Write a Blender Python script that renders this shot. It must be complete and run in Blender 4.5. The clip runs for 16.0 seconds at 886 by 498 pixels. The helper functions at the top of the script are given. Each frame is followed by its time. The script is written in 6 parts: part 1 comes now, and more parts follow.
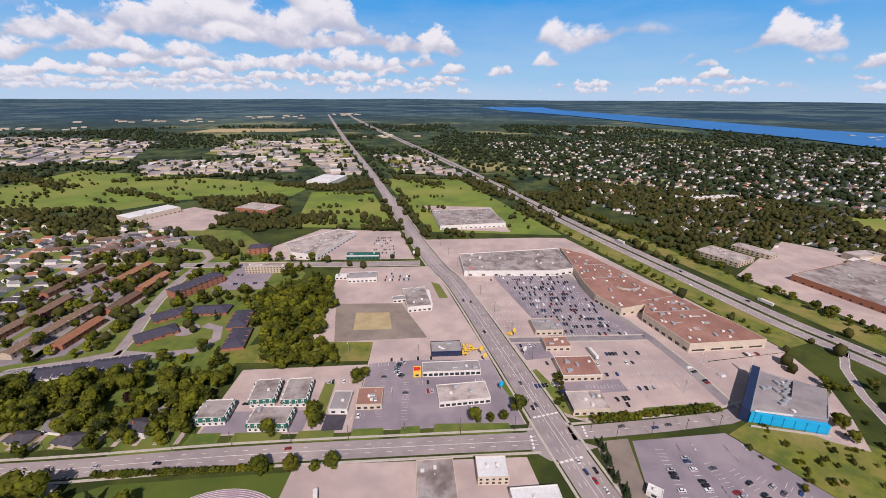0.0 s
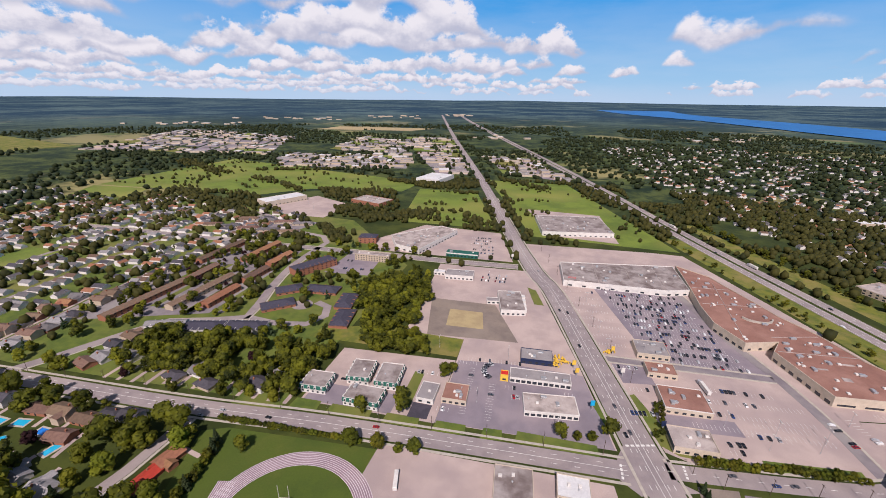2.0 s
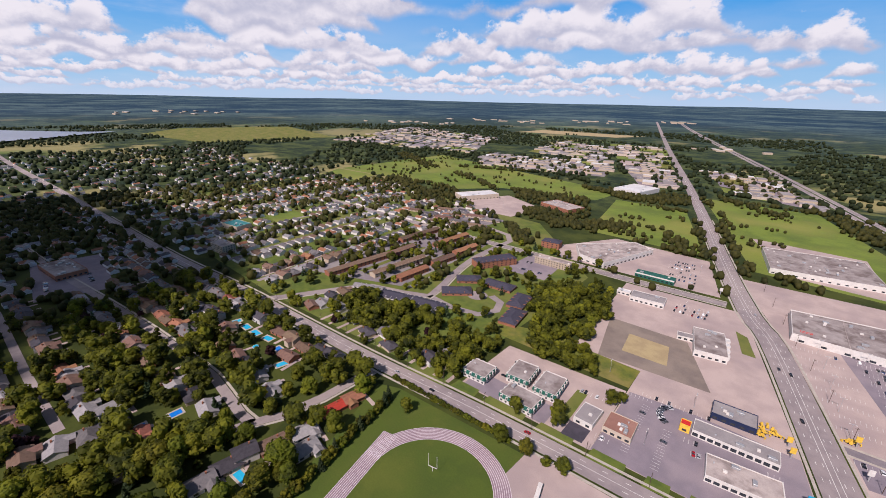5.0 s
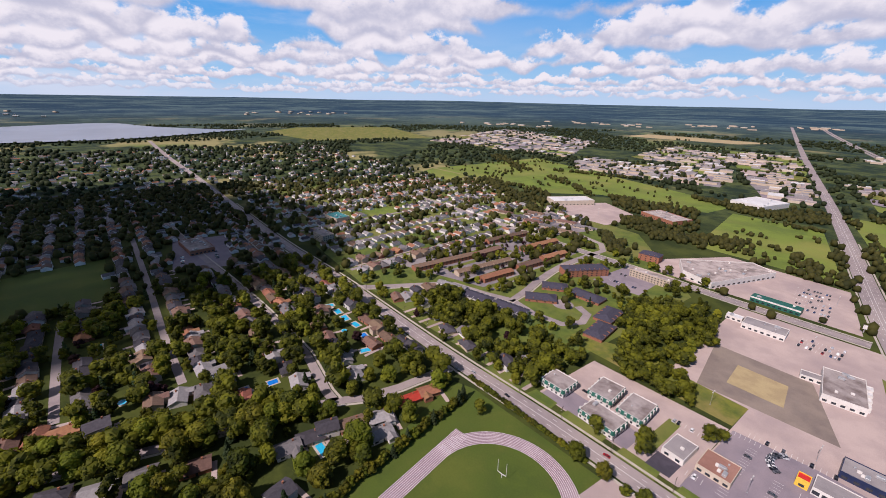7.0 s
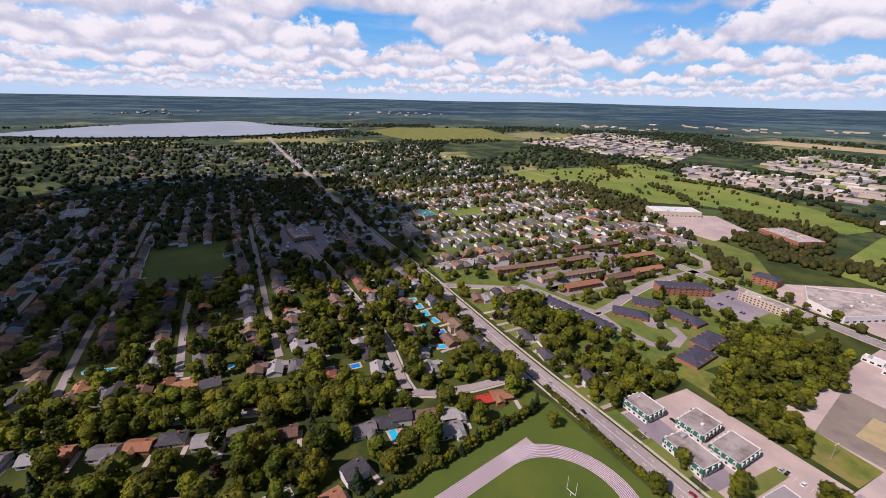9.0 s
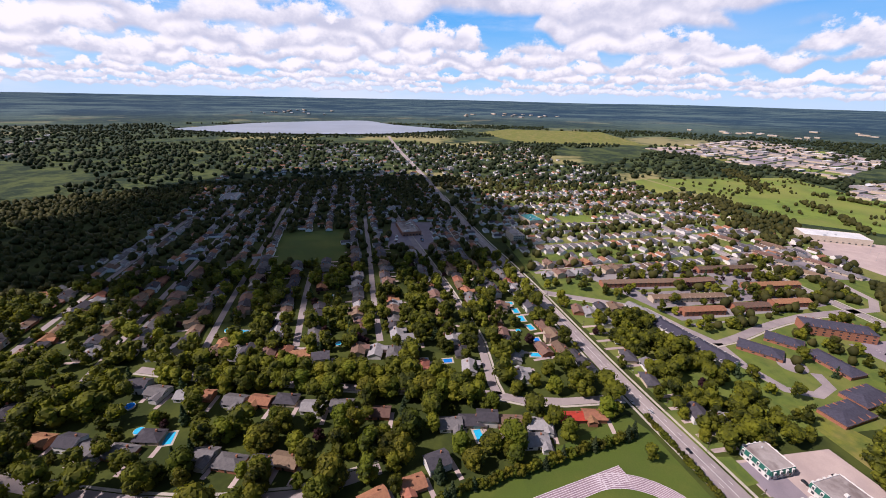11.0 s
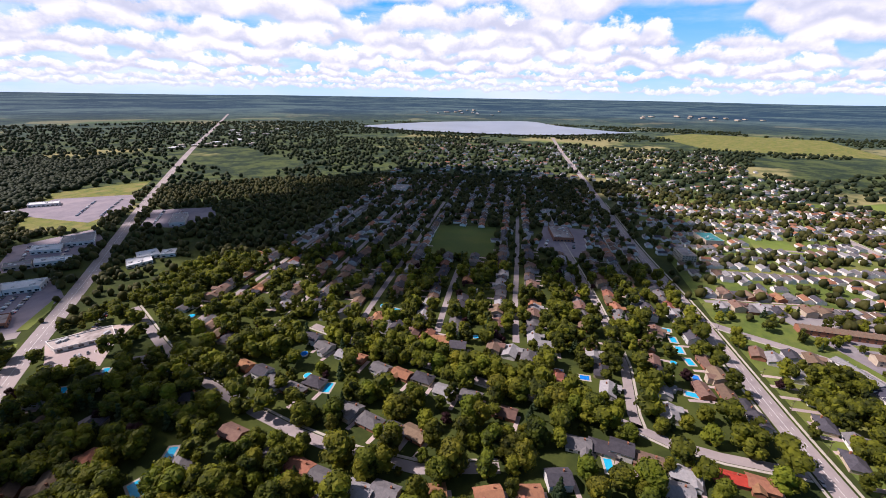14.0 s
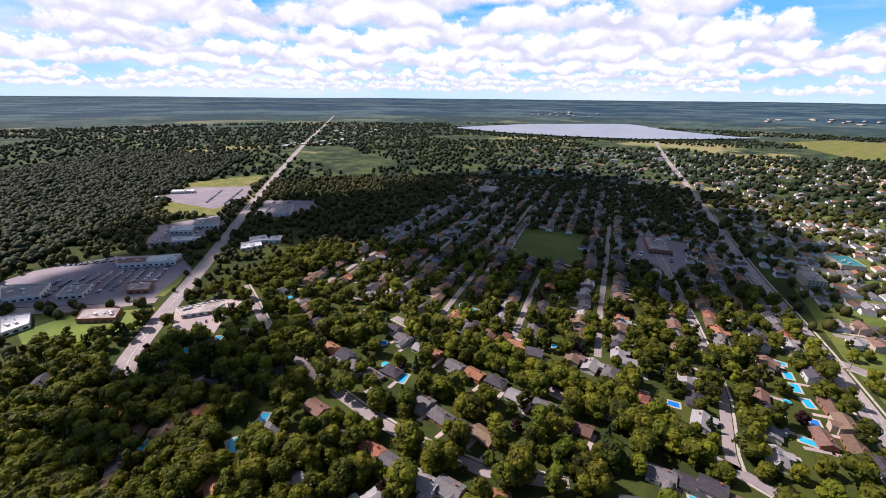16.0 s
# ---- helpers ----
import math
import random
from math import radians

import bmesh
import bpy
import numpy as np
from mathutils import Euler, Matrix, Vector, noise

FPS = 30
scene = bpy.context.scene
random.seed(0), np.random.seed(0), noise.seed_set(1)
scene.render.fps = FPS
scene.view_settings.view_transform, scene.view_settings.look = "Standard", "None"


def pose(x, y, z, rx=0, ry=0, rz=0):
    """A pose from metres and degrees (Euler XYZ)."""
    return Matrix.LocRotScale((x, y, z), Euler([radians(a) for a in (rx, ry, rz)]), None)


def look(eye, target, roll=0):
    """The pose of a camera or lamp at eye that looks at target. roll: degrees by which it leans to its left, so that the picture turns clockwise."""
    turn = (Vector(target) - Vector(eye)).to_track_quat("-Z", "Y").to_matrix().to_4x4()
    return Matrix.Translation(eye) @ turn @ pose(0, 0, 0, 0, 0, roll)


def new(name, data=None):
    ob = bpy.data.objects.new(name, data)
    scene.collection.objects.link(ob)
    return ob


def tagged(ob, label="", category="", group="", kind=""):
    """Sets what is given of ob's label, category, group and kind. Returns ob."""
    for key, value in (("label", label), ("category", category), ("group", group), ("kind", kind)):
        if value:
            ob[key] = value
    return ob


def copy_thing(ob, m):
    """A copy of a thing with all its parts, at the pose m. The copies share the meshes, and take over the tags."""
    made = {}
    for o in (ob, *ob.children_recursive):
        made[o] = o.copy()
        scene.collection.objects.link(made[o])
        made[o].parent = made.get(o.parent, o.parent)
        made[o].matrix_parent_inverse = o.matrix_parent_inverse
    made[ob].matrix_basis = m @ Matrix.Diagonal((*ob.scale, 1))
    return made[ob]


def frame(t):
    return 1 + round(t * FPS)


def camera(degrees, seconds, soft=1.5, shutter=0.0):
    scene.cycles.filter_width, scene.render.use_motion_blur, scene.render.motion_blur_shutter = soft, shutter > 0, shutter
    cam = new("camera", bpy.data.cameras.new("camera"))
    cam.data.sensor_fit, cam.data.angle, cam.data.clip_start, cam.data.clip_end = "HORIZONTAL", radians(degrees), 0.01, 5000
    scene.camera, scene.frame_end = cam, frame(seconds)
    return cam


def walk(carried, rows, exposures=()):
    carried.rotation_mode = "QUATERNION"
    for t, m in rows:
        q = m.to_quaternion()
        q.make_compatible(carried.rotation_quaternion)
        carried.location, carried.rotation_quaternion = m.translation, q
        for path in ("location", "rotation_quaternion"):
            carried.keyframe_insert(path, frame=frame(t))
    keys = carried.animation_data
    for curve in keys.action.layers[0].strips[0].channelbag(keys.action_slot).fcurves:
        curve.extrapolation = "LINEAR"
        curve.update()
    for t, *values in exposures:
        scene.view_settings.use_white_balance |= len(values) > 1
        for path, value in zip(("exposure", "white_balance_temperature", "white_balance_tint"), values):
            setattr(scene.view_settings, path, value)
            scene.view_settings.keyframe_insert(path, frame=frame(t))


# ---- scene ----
# The camera hangs about 207 m up and turns nearly on the spot: seconds, x, y, z, yaw, pitch, roll.
cam = camera(94.0, 16.0, soft=0.9)
PATH = [
    (0, 0.00, 0.00, 207.00, 0.00, -20.32, 0.28),
    (0.5, -0.09, -0.17, 206.96, 3.18, -20.30, 0.40),
    (1, -0.16, -0.34, 206.90, 6.53, -20.26, 0.44),
    (1.5, -0.13, -0.55, 206.88, 10.22, -20.22, 0.54),
    (2, -0.04, -0.77, 206.85, 14.55, -20.22, 0.72),
    (2.5, 0.04, -0.87, 206.74, 19.54, -20.17, 0.86),
    (3, 0.02, -0.93, 206.47, 24.86, -20.19, 1.03),
    (3.5, -0.10, -0.87, 206.07, 30.12, -20.22, 1.13),
    (4, -0.26, -0.66, 205.57, 34.20, -20.21, 1.20),
    (6.5, -0.85, 0.82, 203.25, 50.19, -20.03, 1.10),
    (7, -0.81, 1.09, 203.02, 53.58, -20.07, 1.12),
    (7.5, -0.63, 1.29, 203.01, 56.86, -20.10, 1.12),
    (8, -0.29, 1.33, 203.18, 60.07, -20.11, 1.13),
    (10.5, 1.94, 0.61, 204.59, 76.46, -20.19, 1.18),
    (11, 2.32, 0.56, 204.88, 80.92, -20.23, 1.23),
    (11.5, 2.53, 0.65, 205.12, 84.90, -20.32, 1.27),
    (12, 2.57, 0.78, 205.23, 89.00, -20.36, 1.34),
    (12.5, 2.55, 0.94, 205.24, 92.91, -20.43, 1.29),
    (13, 2.58, 1.15, 205.20, 96.43, -20.47, 1.18),
    (13.5, 2.63, 1.42, 205.09, 99.62, -20.47, 1.07),
    (14, 2.69, 1.74, 204.90, 102.73, -20.52, 0.93),
    (14.5, 2.70, 2.10, 204.66, 105.81, -20.50, 0.81),
    (15, 2.65, 2.49, 204.42, 108.86, -20.50, 0.70),
    (15.5, 2.51, 2.90, 204.19, 111.98, -20.45, 0.62),
    (16, 2.36, 3.32, 203.99, 115.10, -20.40, 0.54),
]
walk(cam, [(t, pose(x, y, z, 90 + pitch, 0, yaw) @ pose(0, 0, 0, 0, 0, roll)) for t, x, y, z, yaw, pitch, roll in PATH],
     exposures=((0, -0.06, 6250, 18), (4, -0.06, 6250, 20), (8, -0.02, 6250, 22), (11, 0.18, 6200, 22), (16, 0.40, 6150, 20)))

EYE = 207.0
rng = random.Random(11)

# ---- sun and sky ----
SUN_UP, SUN_AZ = radians(46), math.atan2(0.12, -1.0)
to_sun = Vector((math.sin(SUN_AZ) * math.cos(SUN_UP), math.cos(SUN_AZ) * math.cos(SUN_UP), math.sin(SUN_UP)))
sun = new("sun", bpy.data.lights.new("sun", "SUN"))
sun.data.energy, sun.data.angle, sun.data.color = 5.4, radians(0.6), (1.0, 0.905, 0.82)
sun.matrix_world = look((0, 0, 3000), Vector((0, 0, 3000)) - to_sun)

world = bpy.data.worlds.new("sky")
scene.world = world
world.use_nodes = True


class Nodes:
    """Short hand for a node tree."""

    def __init__(self, tree):
        self.t = tree
        tree.nodes.clear()

    def add(self, kind, out=0, op="", ins=(), **named):
        n = self.t.nodes.new(kind)
        if op:
            n.operation = op
        for i, v in list(enumerate(ins)) + list(named.items()):
            if v is None:
                continue
            s = n.inputs[i]
            if isinstance(v, bpy.types.NodeSocket):
                self.t.links.new(v, s)
            else:
                s.default_value = v
        return n.outputs[out]

    def m(self, op, *ins):
        return self.add("ShaderNodeMath", 0, op, ins)

    def ramp(self, fac, lo, hi):
        n = self.t.nodes.new("ShaderNodeMapRange")
        n.interpolation_type = "SMOOTHSTEP"
        self.t.links.new(fac, n.inputs[0])
        for i, v in ((1, lo), (2, hi)):
            if isinstance(v, bpy.types.NodeSocket):
                self.t.links.new(v, n.inputs[i])
            else:
                n.inputs[i].default_value = v
        return n.outputs[0]

    def mix(self, fac, a, b, blend="MIX"):
        n = self.t.nodes.new("ShaderNodeMix")
        n.data_type, n.blend_type = "RGBA", blend
        for s, v in ((n.inputs[0], fac), (n.inputs[6], a), (n.inputs[7], b)):
            if isinstance(v, bpy.types.NodeSocket):
                self.t.links.new(v, s)
            else:
                s.default_value = (*v, 1) if isinstance(v, tuple) and len(v) == 3 else v
        return n.outputs[2]

    def noise(self, vec, scale, detail=4.0, rough=0.55, out=0):
        return self.add("ShaderNodeTexNoise", out, "", (), Vector=vec, Scale=scale, Detail=detail, Roughness=rough)

    def xyz(self, x, y, z):
        return self.add("ShaderNodeCombineXYZ", 0, "", (x, y, z))


def build_sky():
    n = Nodes(world.node_tree)
    sky_tex = world.node_tree.nodes.new("ShaderNodeTexSky")
    sky_tex.sky_type, sky_tex.sun_disc = "NISHITA", False
    sky_tex.sun_elevation, sky_tex.sun_rotation = SUN_UP, SUN_AZ
    sky_tex.altitude, sky_tex.air_density, sky_tex.dust_density, sky_tex.ozone_density = 200, 1.0, 0.3, 2.0
    way = n.add("ShaderNodeTexCoord", "Generated")
    sep = world.node_tree.nodes.new("ShaderNodeSeparateXYZ")
    world.node_tree.links.new(way, sep.inputs[0])
    az = n.m("ARCTAN2", sep.outputs[0], sep.outputs[1])
    el = n.m("MULTIPLY", n.m("ARCSINE", sep.outputs[2]), 57.3)
    deg = n.m("MULTIPLY", az, 57.3)
    # cumulus thickens to the west, thins out over the river in the east
    west = n.ramp(deg, 14.0, -30.0)
    less = n.m("MULTIPLY_ADD", west, -0.17, 0.54)
    less = n.m("MULTIPLY_ADD", n.ramp(deg, -50.0, -105.0), -0.07, less)
    blue = n.mix(n.ramp(el, 0.0, 13.0), (4.4, 7.4, 9.8), (0.12, 3.9, 9.2))
    col = n.mix(n.ramp(el, 26.0, 13.0), n.mix(1.0, sky_tex.outputs[0], (0.6, 0.6, 0.6), "MULTIPLY"), blue)
    veil = n.noise(n.xyz(n.m("DIVIDE", deg, 22.0), n.m("DIVIDE", el, 5.0), 4.4), 1.0, 6.0, 0.6)
    veil = n.m("MULTIPLY", n.ramp(veil, 0.36, 0.66), n.m("MULTIPLY_ADD", n.ramp(deg, -40.0, -100.0), 0.55, 0.12))
    col = n.mix(veil, col, (9.6, 9.8, 10.2))
    # rows of cumulus with flat bases, far ones first: base height, height and width of a cloud in degrees
    for k, (base, tall, wide) in enumerate(((0.5, 0.9, 3.0), (1.1, 1.0, 4.5), (1.8, 1.3, 6.0), (2.7, 1.8, 8.0), (3.8, 2.4, 10.0), (5.2, 3.2, 12.0), (7.0, 4.3, 15.0), (9.6, 5.5, 20.0), (14.0, 7.0, 26.0))):
        thr = n.m("ADD", less, -0.075 + 0.011 * k)
        big = n.noise(n.xyz(n.m("DIVIDE", deg, wide), 7.7 * k + 2.1, 0.5), 1.0, 1.0)
        puff = n.noise(n.xyz(n.m("DIVIDE", deg, tall * 0.95), n.m("DIVIDE", el, tall * 0.75), 9.1 * k), 1.0, 8.0, 0.6)
        cap = n.ramp(big, thr, n.m("ADD", thr, 0.16))
        sway = n.noise(n.xyz(n.m("DIVIDE", deg, wide * 0.45), 3.3 * k, 1.5), 1.0, 1.0)
        up = n.m("SUBTRACT", el, n.m("MULTIPLY_ADD", sway, tall * 1.5, base - tall * 0.75))
        edge = n.m("SUBTRACT", n.m("MULTIPLY", cap, n.m("MULTIPLY_ADD", puff, tall * 2.3, -tall * 0.35)), up)
        floor_ = n.m("MULTIPLY_ADD", puff, -tall * 0.35, tall * 0.17)
        mask = n.m("MULTIPLY", n.ramp(edge, -tall * 0.04, tall * 0.26), n.m("MULTIPLY", n.ramp(n.m("SUBTRACT", up, floor_), -tall * 0.10, tall * 0.10), n.ramp(cap, 0.02, 0.2)))
        lit = n.ramp(n.m("ADD", n.m("DIVIDE", up, tall), n.m("MULTIPLY_ADD", puff, 2.0, -1.0)), -0.12, 0.62)
        col = n.mix(mask, col, n.mix(lit, (6.3, 6.6, 7.7), (10.5, 10.3, 10.3)))
    haze = n.m("MULTIPLY", n.ramp(el, 2.4, -0.3), 0.5)
    col = n.mix(haze, col, (7.0, 8.2, 9.6))
    bg = n.add("ShaderNodeBackground", 0, "", (col, 0.083))
    out = world.node_tree.nodes.new("ShaderNodeOutputWorld")
    n.t.links.new(bg, out.inputs[0])


build_sky()

# ---- materials ----
def material(name, a, b=None, scale=0.3, rough=0.85, bump=0.0, fine=None, vary=0.0, metal=0.0, spec=0.3, c=None, patch=0.02):
    """A surface of colour a, broken by b in grain of the given scale (per metre), with c in broad stains; vary: spread between alike objects."""
    mat = bpy.data.materials.new(name)
    mat.use_nodes = True
    n = Nodes(mat.node_tree)
    at = n.add("ShaderNodeNewGeometry", "Position")
    b = b or tuple(v * 0.75 for v in a)
    grain = n.noise(at, scale, 5.0, 0.6)
    col = n.mix(n.ramp(grain, 0.36, 0.66), a, b)
    if c:
        col = n.mix(n.ramp(n.noise(at, patch, 4.0, 0.6), 0.42, 0.68), col, c)
    if fine:
        col = n.mix(n.m("MULTIPLY", n.noise(at, fine, 2.0), 0.5), col, n.mix(1.0, col, (0.45, 0.45, 0.45), "MULTIPLY"))
    if vary:
        info = n.add("ShaderNodeObjectInfo", "Random")
        hsv = n.t.nodes.new("ShaderNodeHueSaturation")
        n.t.links.new(col, hsv.inputs["Color"])
        n.t.links.new(n.m("MULTIPLY_ADD", info, vary * 0.12, 0.5 - vary * 0.06), hsv.inputs["Hue"])
        n.t.links.new(n.m("MULTIPLY_ADD", n.m("FRACT", n.m("MULTIPLY", info, 7.3)), vary * 1.4, 1.0 - vary * 0.7), hsv.inputs["Value"])
        col = hsv.outputs[0]
    p = n.t.nodes.new("ShaderNodeBsdfPrincipled")
    n.t.links.new(col, p.inputs["Base Color"])
    p.inputs["Roughness"].default_value, p.inputs["Metallic"].default_value = rough, metal
    p.inputs["Specular IOR Level"].default_value = spec
    if bump:
        bn = n.t.nodes.new("ShaderNodeBump")
        bn.inputs["Strength"].default_value = 0.6
        bn.inputs["Distance"].default_value = bump
        n.t.links.new(grain, bn.inputs["Height"])
        n.t.links.new(bn.outputs[0], p.inputs["Normal"])
    out = n.t.nodes.new("ShaderNodeOutputMaterial")
    n.t.links.new(p.outputs[0], out.inputs[0])
    return mat


def leaf_material(name, a, b, vary=0.35):
    """Foliage: two greens by leaf cluster, spread from tree to tree, a little light let through."""
    mat = bpy.data.materials.new(name)
    mat.use_nodes = True
    n = Nodes(mat.node_tree)
    info = n.add("ShaderNodeObjectInfo", "Random")
    isle = n.add("ShaderNodeNewGeometry", "Random Per Island")
    spot = n.noise(n.add("ShaderNodeNewGeometry", "Position"), 0.09, 1.0)
    col = n.mix(n.m("ADD", n.m("MULTIPLY", isle, 0.6), n.m("MULTIPLY_ADD", spot, 1.6, -0.6)), a, b)
    hsv = n.t.nodes.new("ShaderNodeHueSaturation")
    n.t.links.new(col, hsv.inputs["Color"])
    n.t.links.new(n.m("MULTIPLY_ADD", info, -0.05, 0.525), hsv.inputs["Hue"])
    n.t.links.new(n.m("MULTIPLY_ADD", n.m("FRACT", n.m("MULTIPLY", info, 5.1)), vary * 2, 1.0 - vary), hsv.inputs["Value"])
    p = n.t.nodes.new("ShaderNodeBsdfPrincipled")
    n.t.links.new(hsv.outputs[0], p.inputs["Base Color"])
    p.inputs["Roughness"].default_value, p.inputs["Specular IOR Level"].default_value = 0.7, 0.15
    glow = n.add("ShaderNodeBsdfTranslucent", 0, "", (n.mix(1.0, hsv.outputs[0], (1.9, 1.9, 0.9), "MULTIPLY"),))
    out = n.t.nodes.new("ShaderNodeOutputMaterial")
    n.t.links.new(n.add("ShaderNodeMixShader", 0, "", (0.3, p.outputs[0], glow)), out.inputs[0])
    return mat


M_LAWN = material("mown_grass", (0.130, 0.169, 0.026), (0.078, 0.117, 0.021), 0.08, 0.95, c=(0.182, 0.182, 0.046), patch=0.015, fine=1.5)
M_FIELD = material("meadow", (0.175, 0.235, 0.034), (0.10, 0.15, 0.024), 0.02, 0.95, c=(0.27, 0.27, 0.06), patch=0.005, fine=0.4)
M_TURF = material("sports_turf", (0.078, 0.113, 0.014), (0.057, 0.090, 0.013), 0.06, 0.95, c=(0.103, 0.127, 0.018), patch=0.03, fine=1.0)
M_ROUGH = material("rough_grass", (0.181, 0.188, 0.027), (0.094, 0.125, 0.022), 0.09, 0.95, c=(0.250, 0.206, 0.062), patch=0.03, fine=0.8)
M_ASPHALT = material("asphalt", (0.258, 0.222, 0.234), (0.198, 0.170, 0.186), 0.12, 0.9, c=(0.312, 0.282, 0.270), patch=0.02, fine=2.5)
M_ROAD = material("worn_road_asphalt", (0.331, 0.278, 0.273), (0.269, 0.225, 0.227), 0.1, 0.9, c=(0.388, 0.325, 0.306), patch=0.012, fine=2.5)
M_DARKLOT = material("fresh_asphalt", (0.075, 0.065, 0.085), (0.055, 0.05, 0.065), 0.15, 0.9, fine=2.0)
M_LOT = material("pale_lot_asphalt", (0.528, 0.414, 0.372), (0.444, 0.348, 0.318), 0.05, 0.92, c=(0.384, 0.302, 0.288), patch=0.016, fine=1.8)
M_GREYLOT = material("grey_lot_asphalt", (0.274, 0.230, 0.258), (0.224, 0.190, 0.218), 0.06, 0.92, c=(0.325, 0.269, 0.286), patch=0.02, fine=1.8)
M_GRAVEL = material("gravel", (0.25, 0.20, 0.165), (0.20, 0.16, 0.14), 0.08, 0.95, c=(0.29, 0.235, 0.19), patch=0.03, fine=1.5)
M_SAND = material("sand", (0.46, 0.36, 0.19), (0.38, 0.29, 0.16), 0.1, 0.95, fine=1.2)
M_CONCRETE = material("concrete", (0.50, 0.45, 0.38), (0.42, 0.37, 0.32), 0.3, 0.9, fine=2.0)
M_PAINT = material("road_paint", (0.72, 0.70, 0.66), (0.55, 0.53, 0.50), 0.8, 0.8)
M_YELLOW = material("yellow_paint", (0.75, 0.48, 0.06), (0.6, 0.38, 0.05), 0.8, 0.7)
M_TRACK = material("running_track_rubber", (0.31, 0.215, 0.245), (0.26, 0.18, 0.21), 0.2, 0.9, c=(0.36, 0.26, 0.28), patch=0.05, fine=2.0)
M_LINE = material("track_lane_paint", (0.62, 0.55, 0.57), (0.55, 0.48, 0.5), 0.5, 0.85)
M_BROWNROOF = material("brown_membrane_roof", (0.308, 0.156, 0.119), (0.248, 0.123, 0.095), 0.06, 0.92, c=(0.363, 0.196, 0.152), patch=0.04, fine=1.5)
M_GREYROOF = material("grey_membrane_roof", (0.30, 0.27, 0.27), (0.24, 0.215, 0.22), 0.06, 0.9, c=(0.36, 0.33, 0.32), patch=0.05, fine=1.2)
M_GRAVELROOF = material("ballasted_roof", (0.517, 0.440, 0.402), (0.407, 0.341, 0.319), 0.12, 0.95, c=(0.242, 0.198, 0.182), patch=0.09, fine=1.5)
M_STAINROOF = material("stained_roof", (0.40, 0.35, 0.33), (0.30, 0.25, 0.235), 0.09, 0.95, c=(0.17, 0.13, 0.12), patch=0.07, fine=1.5)
M_WHITEROOF = material("white_membrane_roof", (0.72, 0.71, 0.70), (0.62, 0.61, 0.61), 0.05, 0.8, fine=0.8)
M_WHITE = material("white_wall", (0.74, 0.70, 0.65), (0.65, 0.61, 0.57), 0.25, 0.8, fine=1.5)
M_CREAM = material("cream_wall", (0.60, 0.50, 0.39), (0.52, 0.43, 0.34), 0.25, 0.85, fine=1.5)
M_BRICK = material("red_brick", (0.36, 0.15, 0.085), (0.28, 0.115, 0.07), 1.2, 0.9, fine=4.0)
M_BEIGE = material("beige_siding", (0.52, 0.42, 0.31), (0.46, 0.37, 0.28), 0.4, 0.85, fine=2.0)
M_SIDING = material("pale_siding", (0.66, 0.63, 0.60), (0.58, 0.55, 0.53), 0.5, 0.8, vary=0.3, fine=2.0)
M_GREEN = material("green_metal_roof", (0.022, 0.115, 0.085), (0.018, 0.09, 0.07), 0.3, 0.5)
M_TEAL = material("teal_roof", (0.03, 0.20, 0.20), (0.025, 0.16, 0.165), 0.3, 0.5)
M_GLASS = material("dark_window_glass", (0.03, 0.035, 0.045), (0.02, 0.025, 0.03), 0.5, 0.08, spec=0.8)
M_NAVY = material("dark_blue_cladding", (0.02, 0.03, 0.075), (0.015, 0.024, 0.06), 0.3, 0.35)
M_AZURE = material("azure_cladding", (0.01, 0.34, 0.60), (0.01, 0.29, 0.54), 0.1, 0.4)
M_METAL = material("galvanised_metal", (0.50, 0.50, 0.50), (0.40, 0.40, 0.41), 1.0, 0.45, metal=0.5)
M_RED = material("red_sign_paint", (0.60, 0.03, 0.025), (0.5, 0.03, 0.02), 0.5, 0.5)
M_SLATE = material("slate_grey_shingle", (0.066, 0.062, 0.088), (0.05, 0.047, 0.068), 0.6, 0.9, fine=3.0)
M_SHINGLE = [
    material("brown_shingle", (0.20, 0.125, 0.09), (0.155, 0.095, 0.07), 0.5, 0.92, fine=3.0, vary=0.35),
    material("grey_shingle", (0.17, 0.155, 0.155), (0.13, 0.12, 0.125), 0.5, 0.92, fine=3.0, vary=0.35),
    material("dark_shingle", (0.075, 0.068, 0.08), (0.055, 0.05, 0.06), 0.5, 0.92, fine=3.0, vary=0.3),
    material("russet_shingle", (0.34, 0.15, 0.085), (0.27, 0.115, 0.07), 0.5, 0.92, fine=3.0, vary=0.3),
    material("pale_grey_shingle", (0.32, 0.30, 0.30), (0.26, 0.245, 0.25), 0.5, 0.92, fine=3.0, vary=0.25),
]
M_BARK = material("bark", (0.09, 0.06, 0.04), (0.06, 0.04, 0.03), 2.0, 0.95)
M_LEAF = leaf_material("broadleaf_foliage", (0.140, 0.144, 0.010), (0.022, 0.029, 0.006))
M_LEAFPALE = leaf_material("light_foliage", (0.17, 0.172, 0.012), (0.085, 0.10, 0.010), 0.2)
M_LEAFMID = leaf_material("garden_foliage", (0.062, 0.064, 0.014), (0.022, 0.028, 0.009))
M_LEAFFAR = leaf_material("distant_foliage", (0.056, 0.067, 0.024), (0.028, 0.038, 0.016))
M_LEAFRED = leaf_material("purple_foliage", (0.035, 0.012, 0.014), (0.018, 0.008, 0.010), 0.2)
M_NEEDLE = leaf_material("conifer_foliage", (0.05, 0.07, 0.03), (0.025, 0.04, 0.016), 0.25)
M_POOL = material("pool_water", (0.02, 0.42, 0.66), (0.015, 0.36, 0.60), 0.6, 0.08, spec=0.5)
